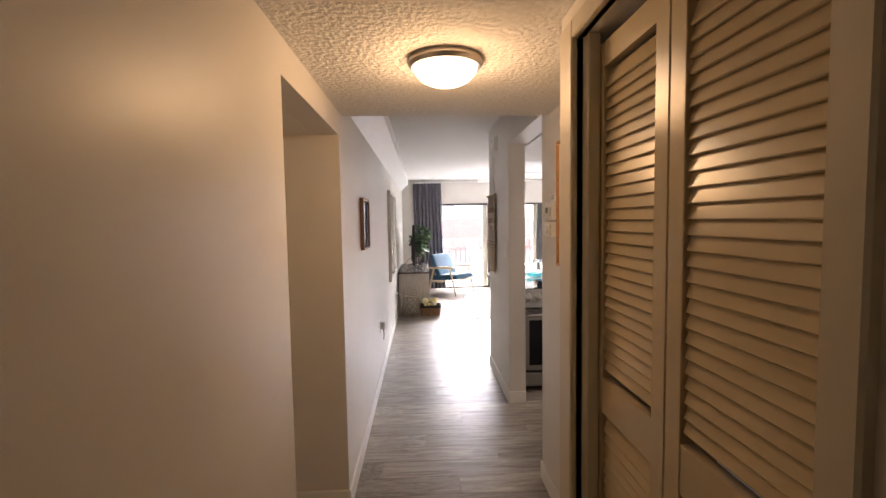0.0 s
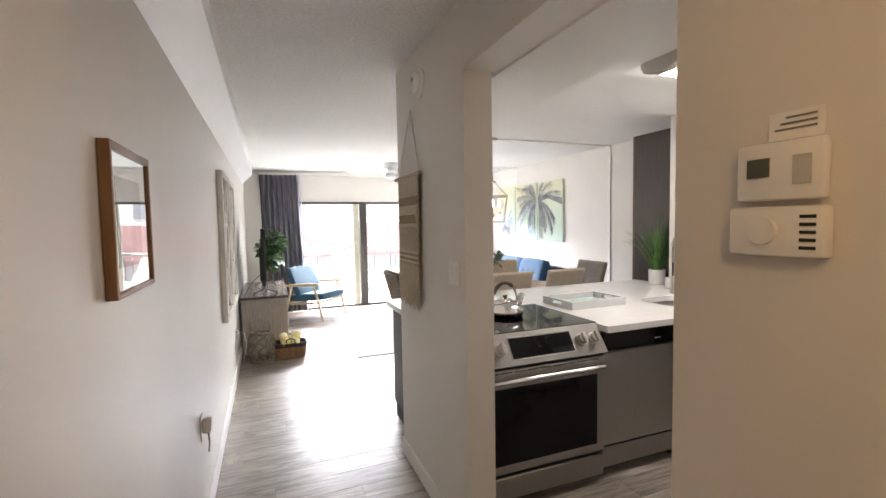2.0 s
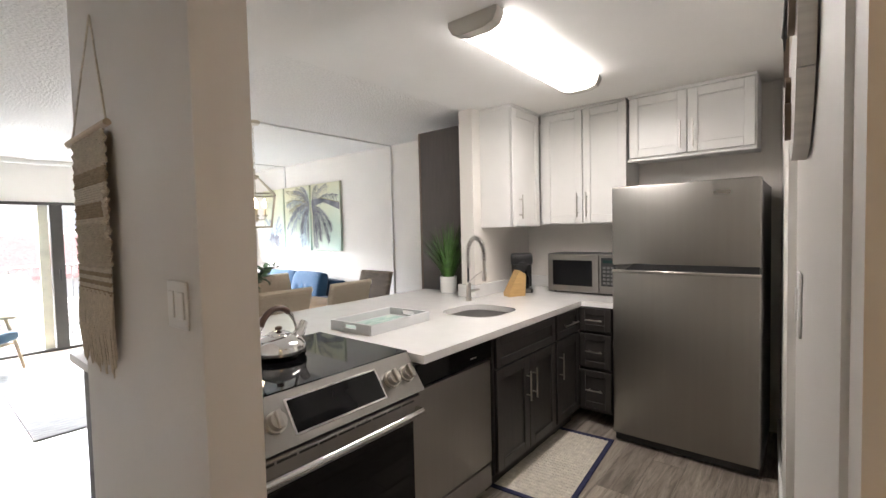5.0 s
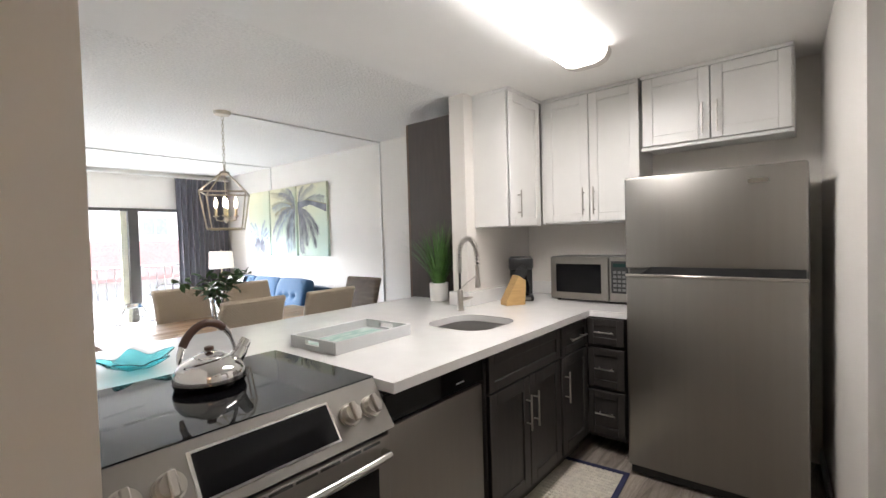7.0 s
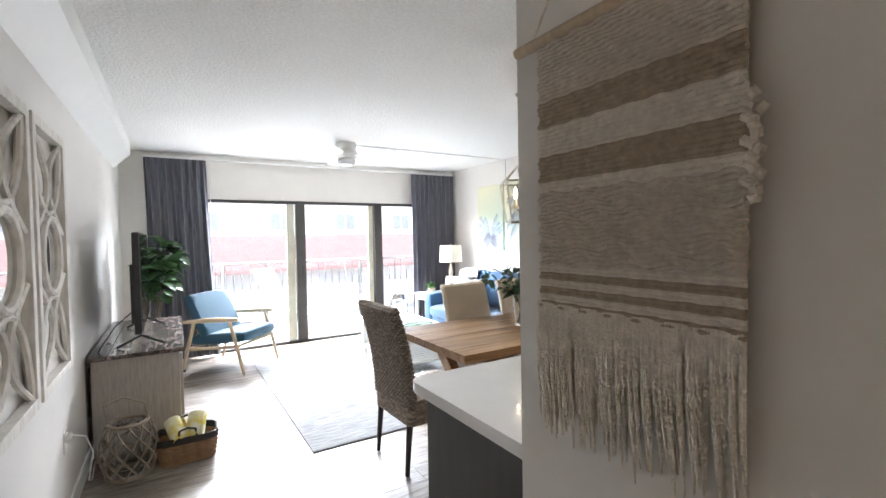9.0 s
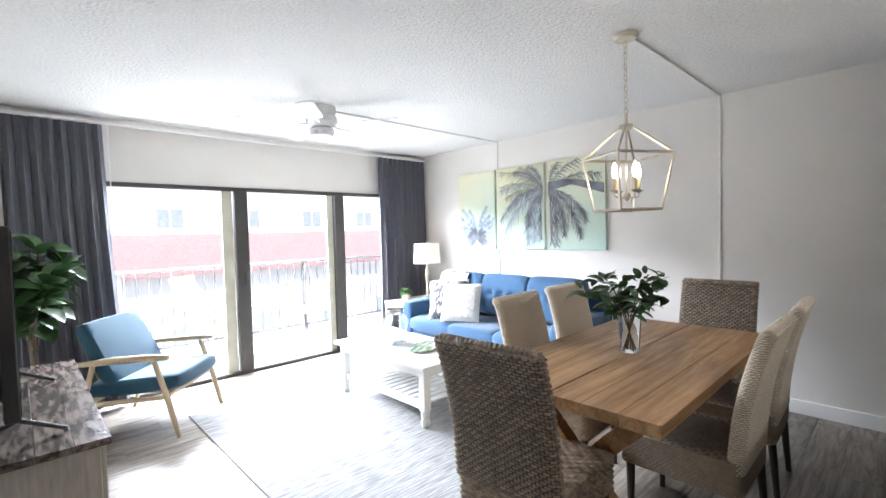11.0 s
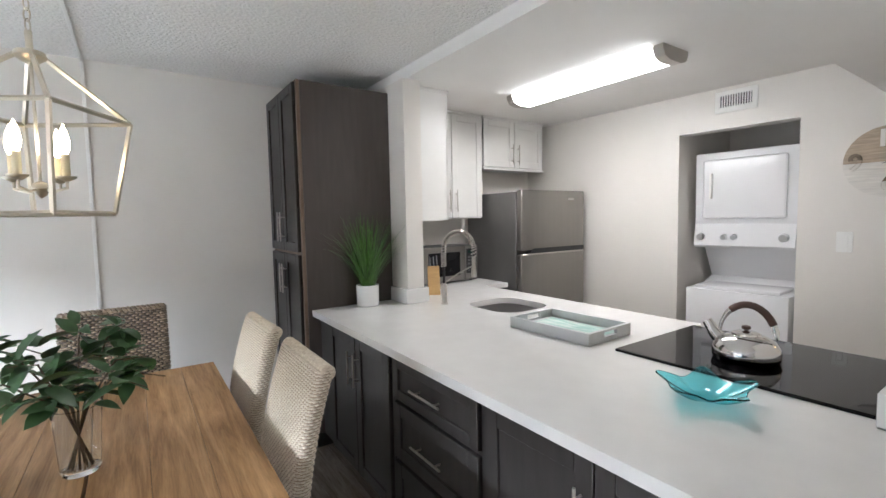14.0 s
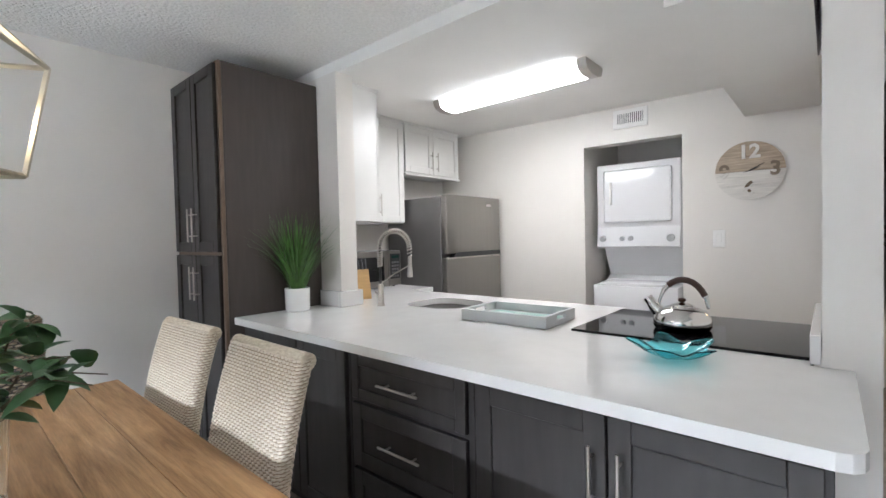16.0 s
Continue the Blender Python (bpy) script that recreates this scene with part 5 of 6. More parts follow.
# TV console
cn = thing("tv_console", (0.07, 8.56, 0), "whitewashed wooden TV console with plank top", "console")
WASH = mat("whitewashed_console_wood", (0.50, 0.46, 0.41), 0.6, var=0.18, scale=9, stretch=(8, 8, 1), bump=0.1, second=(0.36, 0.325, 0.285))
part("body", box(-0.185, 0.305, 7.84, 9.28, 0.05, 0.672, 0.004), WASH, cn, world=True)
part("plinth", box(-0.185, 0.285, 7.87, 9.25, 0.0, 0.05), WASH, cn, world=True)
TOPW = mat("weathered_plank_top", (0.22, 0.18, 0.155), 0.22, var=0.3, scale=5, stretch=(9, 1.6, 9), second=(0.05, 0.038, 0.032), rand=0.7, contrast=1.8)
for i in range(5):
    x = -0.20 + 0.107 * i
    for j, (y0, y1) in enumerate(((7.80, 8.27), (8.272, 8.79), (8.792, 9.32)) if i % 2 else ((7.80, 8.05), (8.052, 8.55), (8.552, 9.05), (9.052, 9.32))):
        part("plank", box(x, x + 0.1055, y0, y1, 0.672, 0.70, 0.0015), TOPW, cn, "dark weathered plank", world=True)
for k in range(3):
    y0 = 7.86 + 0.475 * k
    d = part("door", box(0.305, 0.322, y0, y0 + 0.455, 0.09, 0.65, 0.003), WASH, cn, "whitewashed door", world=True)
    part("knob", lathe([(0.006, 0), (0.008, 0.012), (0.016, 0.02), (0.0, 0.026)], 12, at=(0, 0, 0)), BLACK, d)
    d.children[0].matrix_basis = Matrix.Translation((0.322 - 0.07, y0 + 0.40 - 8.56, 0.42)) @ Matrix.Rotation(radians(90), 4, "Y")

tv = thing("television", (0.08, 8.42, 0.70), "flat black television on splayed feet", "television")
part("panel", box(0.05, 0.095, 7.90, 8.98, 0.80, 1.49, 0.006), BLACK, tv, world=True)
part("screen", box(0.095, 0.097, 7.912, 8.968, 0.815, 1.478), BLACKGLASS, tv, "black glossy screen", world=True)
part("rear_case", box(0.028, 0.05, 7.99, 8.89, 0.86, 1.27, 0.008, 2), BLACK, tv, world=True)
for y in (8.02, 8.86):
    part("foot", pipe([(-0.06, y - 0.02, 0.708), (0.08, y, 0.775), (0.08, y, 0.82), (0.08, y, 0.775), (0.22, y - 0.02, 0.708)], 0.009, 6), BLACK, tv, "black splayed foot", world=True)
part("power_cord", pipe([(0.04, 8.0, 0.95), (-0.06, 7.97, 0.86), (-0.14, 7.95, 0.73), (-0.205, 7.93, 0.60), (-0.206, 7.9, 0.3)], 0.004, 6), BLACK, tv, "black cord", world=True)


def foliage(stems, n, size, seed, droop=0.3, width=0.55, fold=0.15):
    b = bmesh.new()
    rnd = random.Random(seed)
    for i in range(n):
        st = stems[i % len(stems)]
        t = rnd.uniform(0.35, 1.0)
        k = t * (len(st) - 1)
        j = min(int(k), len(st) - 2)
        p = Vector(st[j]).lerp(Vector(st[j + 1]), k - j)
        L = size * rnd.uniform(0.65, 1.15)
        lf = leaf_blade(L, L * width, droop * rnd.uniform(0.3, 1.3), 5, fold)
        m = Matrix.Translation(p) @ Matrix.Rotation(rnd.uniform(0, 2 * math.pi), 4, "Z") @ Matrix.Rotation(radians(rnd.uniform(-60, 25)), 4, "Y") @ Matrix.Rotation(radians(rnd.uniform(-35, 35)), 4, "X") @ Matrix.Translation((0.02, 0, 0))
        merge(b, lf, m)
    return b


FIGLEAF = mat("fig_leaf", (0.045, 0.115, 0.028), 0.32, var=0.35, scale=20)
fg = thing("fiddle_leaf_plant", (0.15, 9.60, 0), "fiddle-leaf fig tree with broad green leaves", "potted plant")
part("pot", lathe([(0.0, 0), (0.12, 0), (0.15, 0.25), (0.14, 0.25), (0.13, 0.22), (0, 0.22)], 28), mat("grey_planter", (0.25, 0.24, 0.23), 0.7), fg, "grey planter")
fs = [[(0, 0, 0.2), (0.01, 0, 0.8), (0.03, -0.02, 1.15), (0.06, -0.03, 1.42)], [(0, 0, 0.6), (-0.03, -0.08, 1.0), (-0.10, -0.20, 1.30)], [(0.01, 0, 0.7), (0.08, 0.02, 1.05), (0.17, -0.05, 1.3)], [(0, 0, 0.75), (0.03, -0.16, 1.02), (0.08, -0.32, 1.20)]]
for s in fs:
    part("stem", pipe(s, [0.010] + [0.007] * (len(s) - 2) + [0.004], 7), STEM, fg)
b = foliage(fs, 170, 0.155, 3, 0.30, 0.78)
for v in b.verts:
    v.co.x = max(v.co.x, -0.335)
part("leaves", b, FIGLEAF, fg, "broad green leaves")

# accent chair
ac = thing("accent_chair", (1.11, 9.61, 0), "teal blue mid-century armchair with pale wood frame", "armchair", rz=48)
for sx in (-1, 1):
    x = sx * 0.325
    part("front_leg", pipe([(x, 0.0, 0.0), (x, 0.07, 0.28), (x * 0.99, 0.155, 0.56)], [0.015, 0.022, 0.018], 10), LIGHTWOOD, ac)
    part("back_leg", pipe([(x, 0.74, 0.0), (x, 0.66, 0.28), (x, 0.58, 0.55)], [0.014, 0.021, 0.018], 10), LIGHTWOOD, ac)
    part("armrest", pipe([(x, 0.05, 0.585), (x, 0.20, 0.583), (x, 0.45, 0.57), (x, 0.72, 0.545)], [0.018, 0.028, 0.026, 0.017], 10), LIGHTWOOD, ac, "flat pale wood armrest")
    part("side_rail", pipe([(x, 0.06, 0.30), (x, 0.68, 0.25)], 0.018, 8), LIGHTWOOD, ac)
part("cross_rail", rod((-0.32, 0.09, 0.295), (0.32, 0.09, 0.295), 0.017), LIGHTWOOD, ac)
part("cross_rail", rod((-0.32, 0.66, 0.255), (0.32, 0.66, 0.255), 0.017), LIGHTWOOD, ac)
b = cushion(0.60, 0.68, 0.125, 0.18)
b.transform(pose(0, 0.33, 0.305, -5))
part("seat_cushion", b, TEAL, ac)
b = cushion(0.60, 0.53, 0.12, 0.15)
b.transform(pose(0, 0.64, 0.565, 64) @ pose(0, 0, 0, 0, 0, 180))
part("back_cushion", b, TEAL, ac)
for v in (-0.15, 0.15):
    part("back_post", pipe([(v, 0.64, 0.30), (v, 0.80, 0.80)], 0.014, 8), LIGHTWOOD, ac)

# wicker lantern and towel basket
wl = thing("wicker_lantern", (0.02, 7.60, 0), "grey willow lattice lantern with rope handle", "lantern")
WILLOW = mat("grey_willow", (0.30, 0.25, 0.19), 0.8, var=0.25, scale=20)


def belly(t):
    return 0.095 + 0.055 * math.sin(math.pi * (0.15 + 0.75 * t))


for s in (1, -1):
    for k in range(11):
        pts = []
        for i in range(10):
            t = i / 9
            a = 2 * math.pi * k / 11 + s * 1.5 * t
            pts.append((belly(t) * math.cos(a), belly(t) * math.sin(a), 0.02 + 0.30 * t))
        part("lattice_strip", pipe(pts, 0.0055, 6), WILLOW, wl)
for z, r in ((0.012, 0.118), (0.325, 0.10)):
    part("rim_ring", pipe([(x, y, z) for x, y, _ in ring_points(0, 0, r, r, 24)], 0.012, 8, closed=True), WILLOW, wl)
part("glass_sleeve", lathe([(0.0, 0.015), (0.07, 0.015), (0.07, 0.30), (0.066, 0.30)], 24, cap=False), GLASS, wl, "clear glass sleeve")
part("handle", pipe([(0.10, 0, 0.32), (0.085, 0.02, 0.42), (-0.02, 0.03, 0.47), (-0.12, 0.02, 0.44), (-0.10, 0, 0.32)], 0.006, 6), WILLOW, wl)

tb = thing("towel_basket", (0.33, 7.66, 0), "brown woven basket with dark rim and handles", "basket")
RATTAN = mat("brown_rattan", (0.26, 0.14, 0.065), 0.6, var=0.3, scale=25)
for k in range(12):
    z = 0.008 + 0.0145 * k
    w, d = 0.155 + 0.0018 * k, 0.105 + 0.0012 * k
    pts = []
    for x, y, _ in rrect(2 * w, 2 * d, 0.06, 0, 5):
        i = len(pts)
        f = 1 + 0.018 * (1 if (i + k) % 2 else -1)
        pts.append((x * f, y * f, z))
    part("coil", pipe(pts, 0.0085, 6, closed=True), RATTAN if k < 9 else mat("dark_rattan", (0.03, 0.025, 0.02), 0.6, var=0.2), tb)
part("bottom", prism([(x, y) for x, y, _ in rrect(0.31, 0.21, 0.06, 0)], 0.002, 0.012, axis="z"), RATTAN, tb)
for s in (-1, 1):
    part("handle", pipe([(s * 0.05, s * 0.12, 0.17), (s * 0.045, s * 0.122, 0.22), (0, s * 0.124, 0.235), (-s * 0.045, s * 0.122, 0.22), (-s * 0.05, s * 0.12, 0.17)], 0.007, 6), MATS["dark_rattan"], tb, "dark looped handle")
YEL = mat("yellow_print_towel", (0.80, 0.76, 0.55), 0.95, var=0.3, scale=14, second=(0.72, 0.60, 0.12), contrast=3, bump=0.4, bscale=250)
for x, y, z, rz in ((-0.07, 0.0, 0.12, 20), (0.055, 0.0, 0.13, -12)):
    t_ = thing("rolled_towel", (0.33 + x, 7.66 + y, z), "rolled white and yellow printed towel", "towel", "rolled towels", rz=rz)
    spi = bmesh.new()
    prof = []
    for i in range(60):
        a = i * 0.33
        prof.append(((0.012 + 0.0026 * i * 0.33 * 1.0) * math.cos(a), (0.012 + 0.0026 * i * 0.33) * math.sin(a)))
    lo = [spi.verts.new((a * 1.0, -0.085, 0.07 + c)) for a, c in prof]
    hi = [spi.verts.new((a * 1.0, 0.085, 0.07 + c)) for a, c in prof]
    for i in range(59):
        spi.faces.new((lo[i], lo[i + 1], hi[i + 1], hi[i]))
    bmesh.ops.solidify(spi, geom=spi.faces[:], thickness=0.009)
    spi.transform(pose(0, 0, 0.02, 35))
    part("roll", spi, YEL, t_)

# rug
rg = thing("area_rug", (2.6, 8.6, 0), "pale grey streaked area rug with dark edge", "rug")
RUG = mat("streaked_grey_rug", (0.50, 0.50, 0.48), 0.95, var=0.25, scale=7, stretch=(1.0, 16, 1), second=(0.24, 0.245, 0.245), contrast=1.7, bump=0.5, bscale=150)
part("rug_body", box(1.04, 4.0, 7.25, 9.72, 0.0, 0.010, 0.003), RUG, rg, world=True)
mat("dark_rug_edge", (0.28, 0.28, 0.28), 0.9)
part("binding", box(1.04, 4.0, 7.236, 7.248, 0.0, 0.009), MATS["dark_rug_edge"], rg, "dark bound edge", world=True)

# coffee table
cf_ = thing("coffee_table", (2.525, 8.765, 0.01), "white painted coffee table with slatted lower shelf", "coffee table")
part("tabletop", box(2.19, 2.86, 8.15, 9.38, 0.445, 0.475, 0.006, 2), WHITEWOOD, cf_, world=True)
for x0, x1, y0, y1 in ((2.25, 2.80, 8.205, 8.225), (2.25, 2.80, 9.305, 9.325), (2.245, 2.265, 8.225, 9.305), (2.785, 2.805, 8.225, 9.305)):
    part("apron", box(x0, x1, y0, y1, 0.375, 0.445, 0.002), WHITEWOOD, cf_, world=True)
for x in (2.265, 2.785):
    for y in (8.225, 9.305):
        part("leg", box(x - 0.032, x + 0.032, y - 0.032, y + 0.032, 0.13, 0.44, 0.004), WHITEWOOD, cf_, world=True)
        part("bun_foot", lathe([(0.018, 0.012), (0.03, 0.02), (0.036, 0.045), (0.03, 0.07), (0.02, 0.078), (0.033, 0.09), (0.033, 0.13)], 18, at=(x, y, 0)), WHITEWOOD, cf_, world=True)
for x in (2.265, 2.785):
    part("shelf_rail", box(x - 0.015, x + 0.015, 8.257, 9.273, 0.135, 0.185, 0.002), WHITEWOOD, cf_, world=True)
for k in range(13):
    y = 8.25 + 0.0785 * k
    part("shelf_slat", box(2.28, 2.77, y, y + 0.055, 0.158, 0.173, 0.003), WHITEWOOD, cf_, world=True)

cf_.matrix_basis = Matrix.Translation((-0.06, -0.05, 0)) @ cf_.matrix_basis

jl = thing("glass_jar_lantern", (2.44, 8.81, 0.486), "clear glass jar lantern with wire handle", "lantern")
part("jar", lathe([(0.0, 0.003), (0.075, 0.003), (0.085, 0.02), (0.085, 0.13), (0.055, 0.17), (0.055, 0.19), (0.051, 0.19), (0.051, 0.172), (0.08, 0.128), (0.08, 0.022), (0.07, 0.008), (0.0, 0.008)], 32), GLASS, jl)
part("collar", lathe([(0.057, 0.165), (0.06, 0.17), (0.06, 0.195), (0.057, 0.195)], 28, cap=False), CHROME, jl, "metal collar")
part("wire_handle", pipe([(0.06, 0, 0.18), (0.105, 0.0, 0.10), (0.10, 0.0, 0.03), (0.0, 0.09, 0.01), (-0.10, 0, 0.03), (-0.105, 0, 0.10), (-0.06, 0, 0.18)], 0.004, 6), STEEL, jl)
jl.scale = (1.3, 1.3, 1.5)
lp = thing("leaf_plate", (2.52, 8.50, 0.486), "green monstera-leaf pattern plate", "plate", rz=20)
PLW = mat("leaf_plate_glaze", (0.68, 0.74, 0.66), 0.25, var=0.3, scale=7, stretch=(1, 5, 1), second=(0.10, 0.26, 0.13), contrast=3)
pts = []
for k in range(48):
    a = 2 * math.pi * k / 48
    pts.append((0.19 * math.cos(a) * (1 + 0.06 * math.cos(9 * a)), 0.115 * math.sin(a) * (1 + 0.08 * math.cos(9 * a))))
b = prism(pts, 0.0, 0.010, axis="z")
part("plate", b, PLW, lp)
part("midrib", pipe([(-0.17, 0, 0.012), (0, 0, 0.012), (0.17, 0, 0.012)], 0.003, 6), mat("pale_rib", (0.65, 0.72, 0.6), 0.4), lp, "pale centre rib")

# sofa
so = thing("sofa", (3.82, 8.84, 0.0), "blue upholstered three-seat sofa with tufted back", "sofa", rz=-90)
part("base", box(-1.10, 1.10, -0.40, 0.40, 0.10, 0.30, 0.02, 2), BLUE, so)
for s in (-1, 1):
    b = cushion(0.18, 0.86, 0.54, 0.15, 8)
    b.transform(pose(s * 1.02, 0.0, 0.09))
    part("arm", b, BLUE, so)
b = cushion(2.2, 0.20, 0.72, 0.12, 8)
b.transform(pose(0, 0.35, 0.12, -6))
part("back_frame", b, BLUE, so)
for k in (-1, 0, 1):
    b = cushion(0.66, 0.70, 0.175, 0.2)
    b.transform(pose(k * 0.622, -0.10, 0.285))
    part("seat_cushion", b, BLUE, so)
    b = cushion(0.66, 0.47, 0.20, 0.3, 20, tuft=[(-0.45, 0.0), (0.45, 0.0), (0.0, 0.0)])
    b.transform(pose(k * 0.635, 0.28, 0.685, 76))
    part("back_cushion", b, BLUE, so)
for s in (-1, 1):
    for y in (-0.34, 0.34):
        part("leg", rod((s * 1.0, y, 0.0), (s * 1.0, y, 0.11), 0.02, 0.028), DARKLEG, so)


def pillow(loc, w, turn, m, label, name="throw_pillow"):
    p = thing(name, loc, label, "pillow")
    b = bmesh.new()
    n = 16
    g = {}
    for s in (1, -1):
        for i in range(n + 1):
            for j in range(n + 1):
                u, v = 2 * i / n - 1, 2 * j / n - 1
                h = (max(0, 1 - u ** 4) * max(0, 1 - v ** 4)) ** 0.6
                f = 1 - 0.06 * (1 - h)
                g[s, i, j] = b.verts.new((u * w / 2 * (1 - 0.05 * (1 - v * v)), v * w / 2 * (1 - 0.05 * (1 - u * u)), s * 0.075 * h))
        for i in range(n):
            for j in range(n):
                b.faces.new((g[s, i, j], g[s, i + 1, j], g[s, i + 1, j + 1], g[s, i, j + 1]))
    b.transform(turn)
    part("cover", b, m, p)
    return p


WHITECLOTH = mat("white_knit", (0.76, 0.73, 0.69), 0.95, var=0.1, scale=60, bump=0.8, bscale=90)
GEO = mat("grey_white_geometric", (0.70, 0.68, 0.66), 0.95, var=0.1, scale=14, stretch=(1, 3, 1), second=(0.16, 0.155, 0.165), contrast=6)
pw = pillow((3.58, 9.12, 0.655), 0.44, pose(0, 0, 0, 66, 0, -62), WHITECLOTH, "white textured throw pillow with tufts")
rnd = random.Random(5)
for i in range(30):
    u, v = (i % 6 - 2.5) / 6 * 0.38, (i // 6 - 2) / 5 * 0.40
    c = pose(0, 0, 0, 66, 0, -62) @ Vector((u, v, 0.072 * (max(0, 1 - (u / 0.22) ** 4) * max(0, 1 - (v / 0.22) ** 4)) ** 0.6))
    part("tuft", lathe([(0.0, -0.012), (0.012, -0.006), (0.013, 0.004), (0.007, 0.012), (0.0, 0.013)], 8, at=c), WHITECLOTH, pw)
pillow((3.64, 9.37, 0.665), 0.46, pose(0, 0, 0, 68, 0, -50), GEO, "grey and white geometric throw pillow")
tw = thing("throw_blanket", (4.0, 9.60, 0.86), "cream knitted throw draped over the sofa back", "blanket")
b = bmesh.new()
prof = [(-0.16, -0.28), (-0.15, -0.1), (-0.11, 0.02), (-0.03, 0.055), (0.06, 0.055), (0.13, 0.02), (0.15, -0.12), (0.16, -0.3)]
g = [[b.verts.new((4.03 + x + 0.008 * math.sin(j * 1.3), 9.33 + 0.44 * j / 14, 0.893 + z + 0.010 * math.sin(j * 0.9 + i))) for j in range(15)] for i, (x, z) in enumerate(prof)]
for i in range(len(prof) - 1):
    for j in range(14):
        b.faces.new((g[i][j], g[i + 1][j], g[i + 1][j + 1], g[i][j + 1]))
bmesh.ops.solidify(b, geom=b.faces[:], thickness=0.012)
part("cloth", b, WHITECLOTH, tw, world=True, smooth=80)

# side table, lamp, small plant
stb = thing("side_table", (3.80, 10.18, 0), "white painted wooden side table", "side table")
part("tabletop", box(3.46, 4.14, 9.99, 10.37, 0.545, 0.57, 0.004), WHITEWOOD, stb, world=True)
for x in (3.49, 4.11):
    for y in (10.02, 10.34):
        part("leg", box(x - 0.022, x + 0.022, y - 0.022, y + 0.022, 0, 0.545, 0.003), WHITEWOOD, stb, world=True)
for y in (10.02, 10.34):
    part("apron", box(3.512, 4.088, y - 0.009, y + 0.009, 0.475, 0.545), WHITEWOOD, stb, world=True)
for x in (3.49, 4.11):
    part("apron", box(x - 0.009, x + 0.009, 10.042, 10.318, 0.475, 0.545), WHITEWOOD, stb, world=True)
tl = thing("table_lamp", (3.95, 10.08, 0.571), "cream turned table lamp with drum shade, lit", "lamp")
LBASE = mat("cream_distressed_wood", (0.62, 0.55, 0.42), 0.6, var=0.15, scale=15)
part("base", lathe([(0.0, 0.0), (0.07, 0.0), (0.07, 0.018), (0.045, 0.03), (0.022, 0.05), (0.03, 0.08), (0.022, 0.11), (0.018, 0.2), (0.03, 0.27), (0.034, 0.31), (0.02, 0.35), (0.024, 0.38), (0.01, 0.40), (0.008, 0.46), (0.0, 0.46)], 24), LBASE, tl)
part("shade", lathe([(0.175, 0.46), (0.162, 0.715), (0.160, 0.715), (0.173, 0.46)], 36, cap=False), SHADE, tl, "cream linen drum shade").visible_shadow = False
part("finial", lathe([(0.004, 0.70), (0.010, 0.725), (0.008, 0.738), (0.0, 0.742)], 12), GOLD, tl)
sp_ = thing("small_potted_plant", (3.62, 10.12, 0.571), "small green plant in a woven pot", "potted plant")
part("pot", lathe([(0.0, 0), (0.045, 0), (0.06, 0.085), (0.054, 0.085), (0.05, 0.07), (0, 0.07)], 20), mat("woven_pot", (0.55, 0.46, 0.35), 0.8, bump=0.5, bscale=120), sp_)
part("leaves", foliage([[(0, 0, 0.06), (0.02, 0, 0.12)], [(0, 0, 0.06), (-0.03, 0.01, 0.12)], [(0, 0, 0.06), (0, 0.03, 0.13)]], 40, 0.065, 8), LEAF2, sp_, "small bright leaves")

# palm triptych
def sky_print(name, top, low):
    """Printed evening sky: a soft slanting blend of two colours."""
    m = bpy.data.materials.new(name)
    m.use_nodes = True
    n, l = m.node_tree.nodes, m.node_tree.links
    b = n["Principled BSDF"]
    b.inputs["Roughness"].default_value = 0.6
    tc, dot, noise, add, mix = n.new("ShaderNodeTexCoord"), n.new("ShaderNodeVectorMath"), n.new("ShaderNodeTexNoise"), n.new("ShaderNodeMath"), n.new("ShaderNodeMix")
    dot.operation, dot.inputs[1].default_value = "DOT_PRODUCT", (0, 0.55, 0.85)
    noise.inputs["Scale"].default_value, noise.inputs["Detail"].default_value = 3.5, 4
    add.operation, add.inputs[1].default_value = "MULTIPLY_ADD", 0.45
    mix.data_type = "RGBA"
    mix.inputs[6].default_value, mix.inputs[7].default_value = (*low, 1), (*top, 1)
    l.new(tc.outputs["Object"], dot.inputs[0])
    l.new(tc.outputs["Object"], noise.inputs["Vector"])
    l.new(noise.outputs[0], add.inputs[0])
    l.new(dot.outputs["Value"], add.inputs[2])
    l.new(add.outputs[0], mix.inputs[0])
    l.new(mix.outputs[2], b.inputs["Base Color"])
    return m


SKYP = sky_print("evening_sky_print", (0.72, 0.70, 0.50), (0.48, 0.68, 0.61))
FROND = mat("dusky_palm_print", (0.26, 0.27, 0.30), 0.7, var=0.4, scale=7, second=(0.085, 0.09, 0.11), contrast=1.5)
FROND2 = mat("faded_palm_print", (0.40, 0.48, 0.54), 0.7, var=0.3, scale=9, second=(0.20, 0.235, 0.30), contrast=1.5)
FROND3 = mat("tan_palm_print", (0.40, 0.36, 0.20), 0.7, var=0.3, scale=16, second=(0.22, 0.21, 0.15))


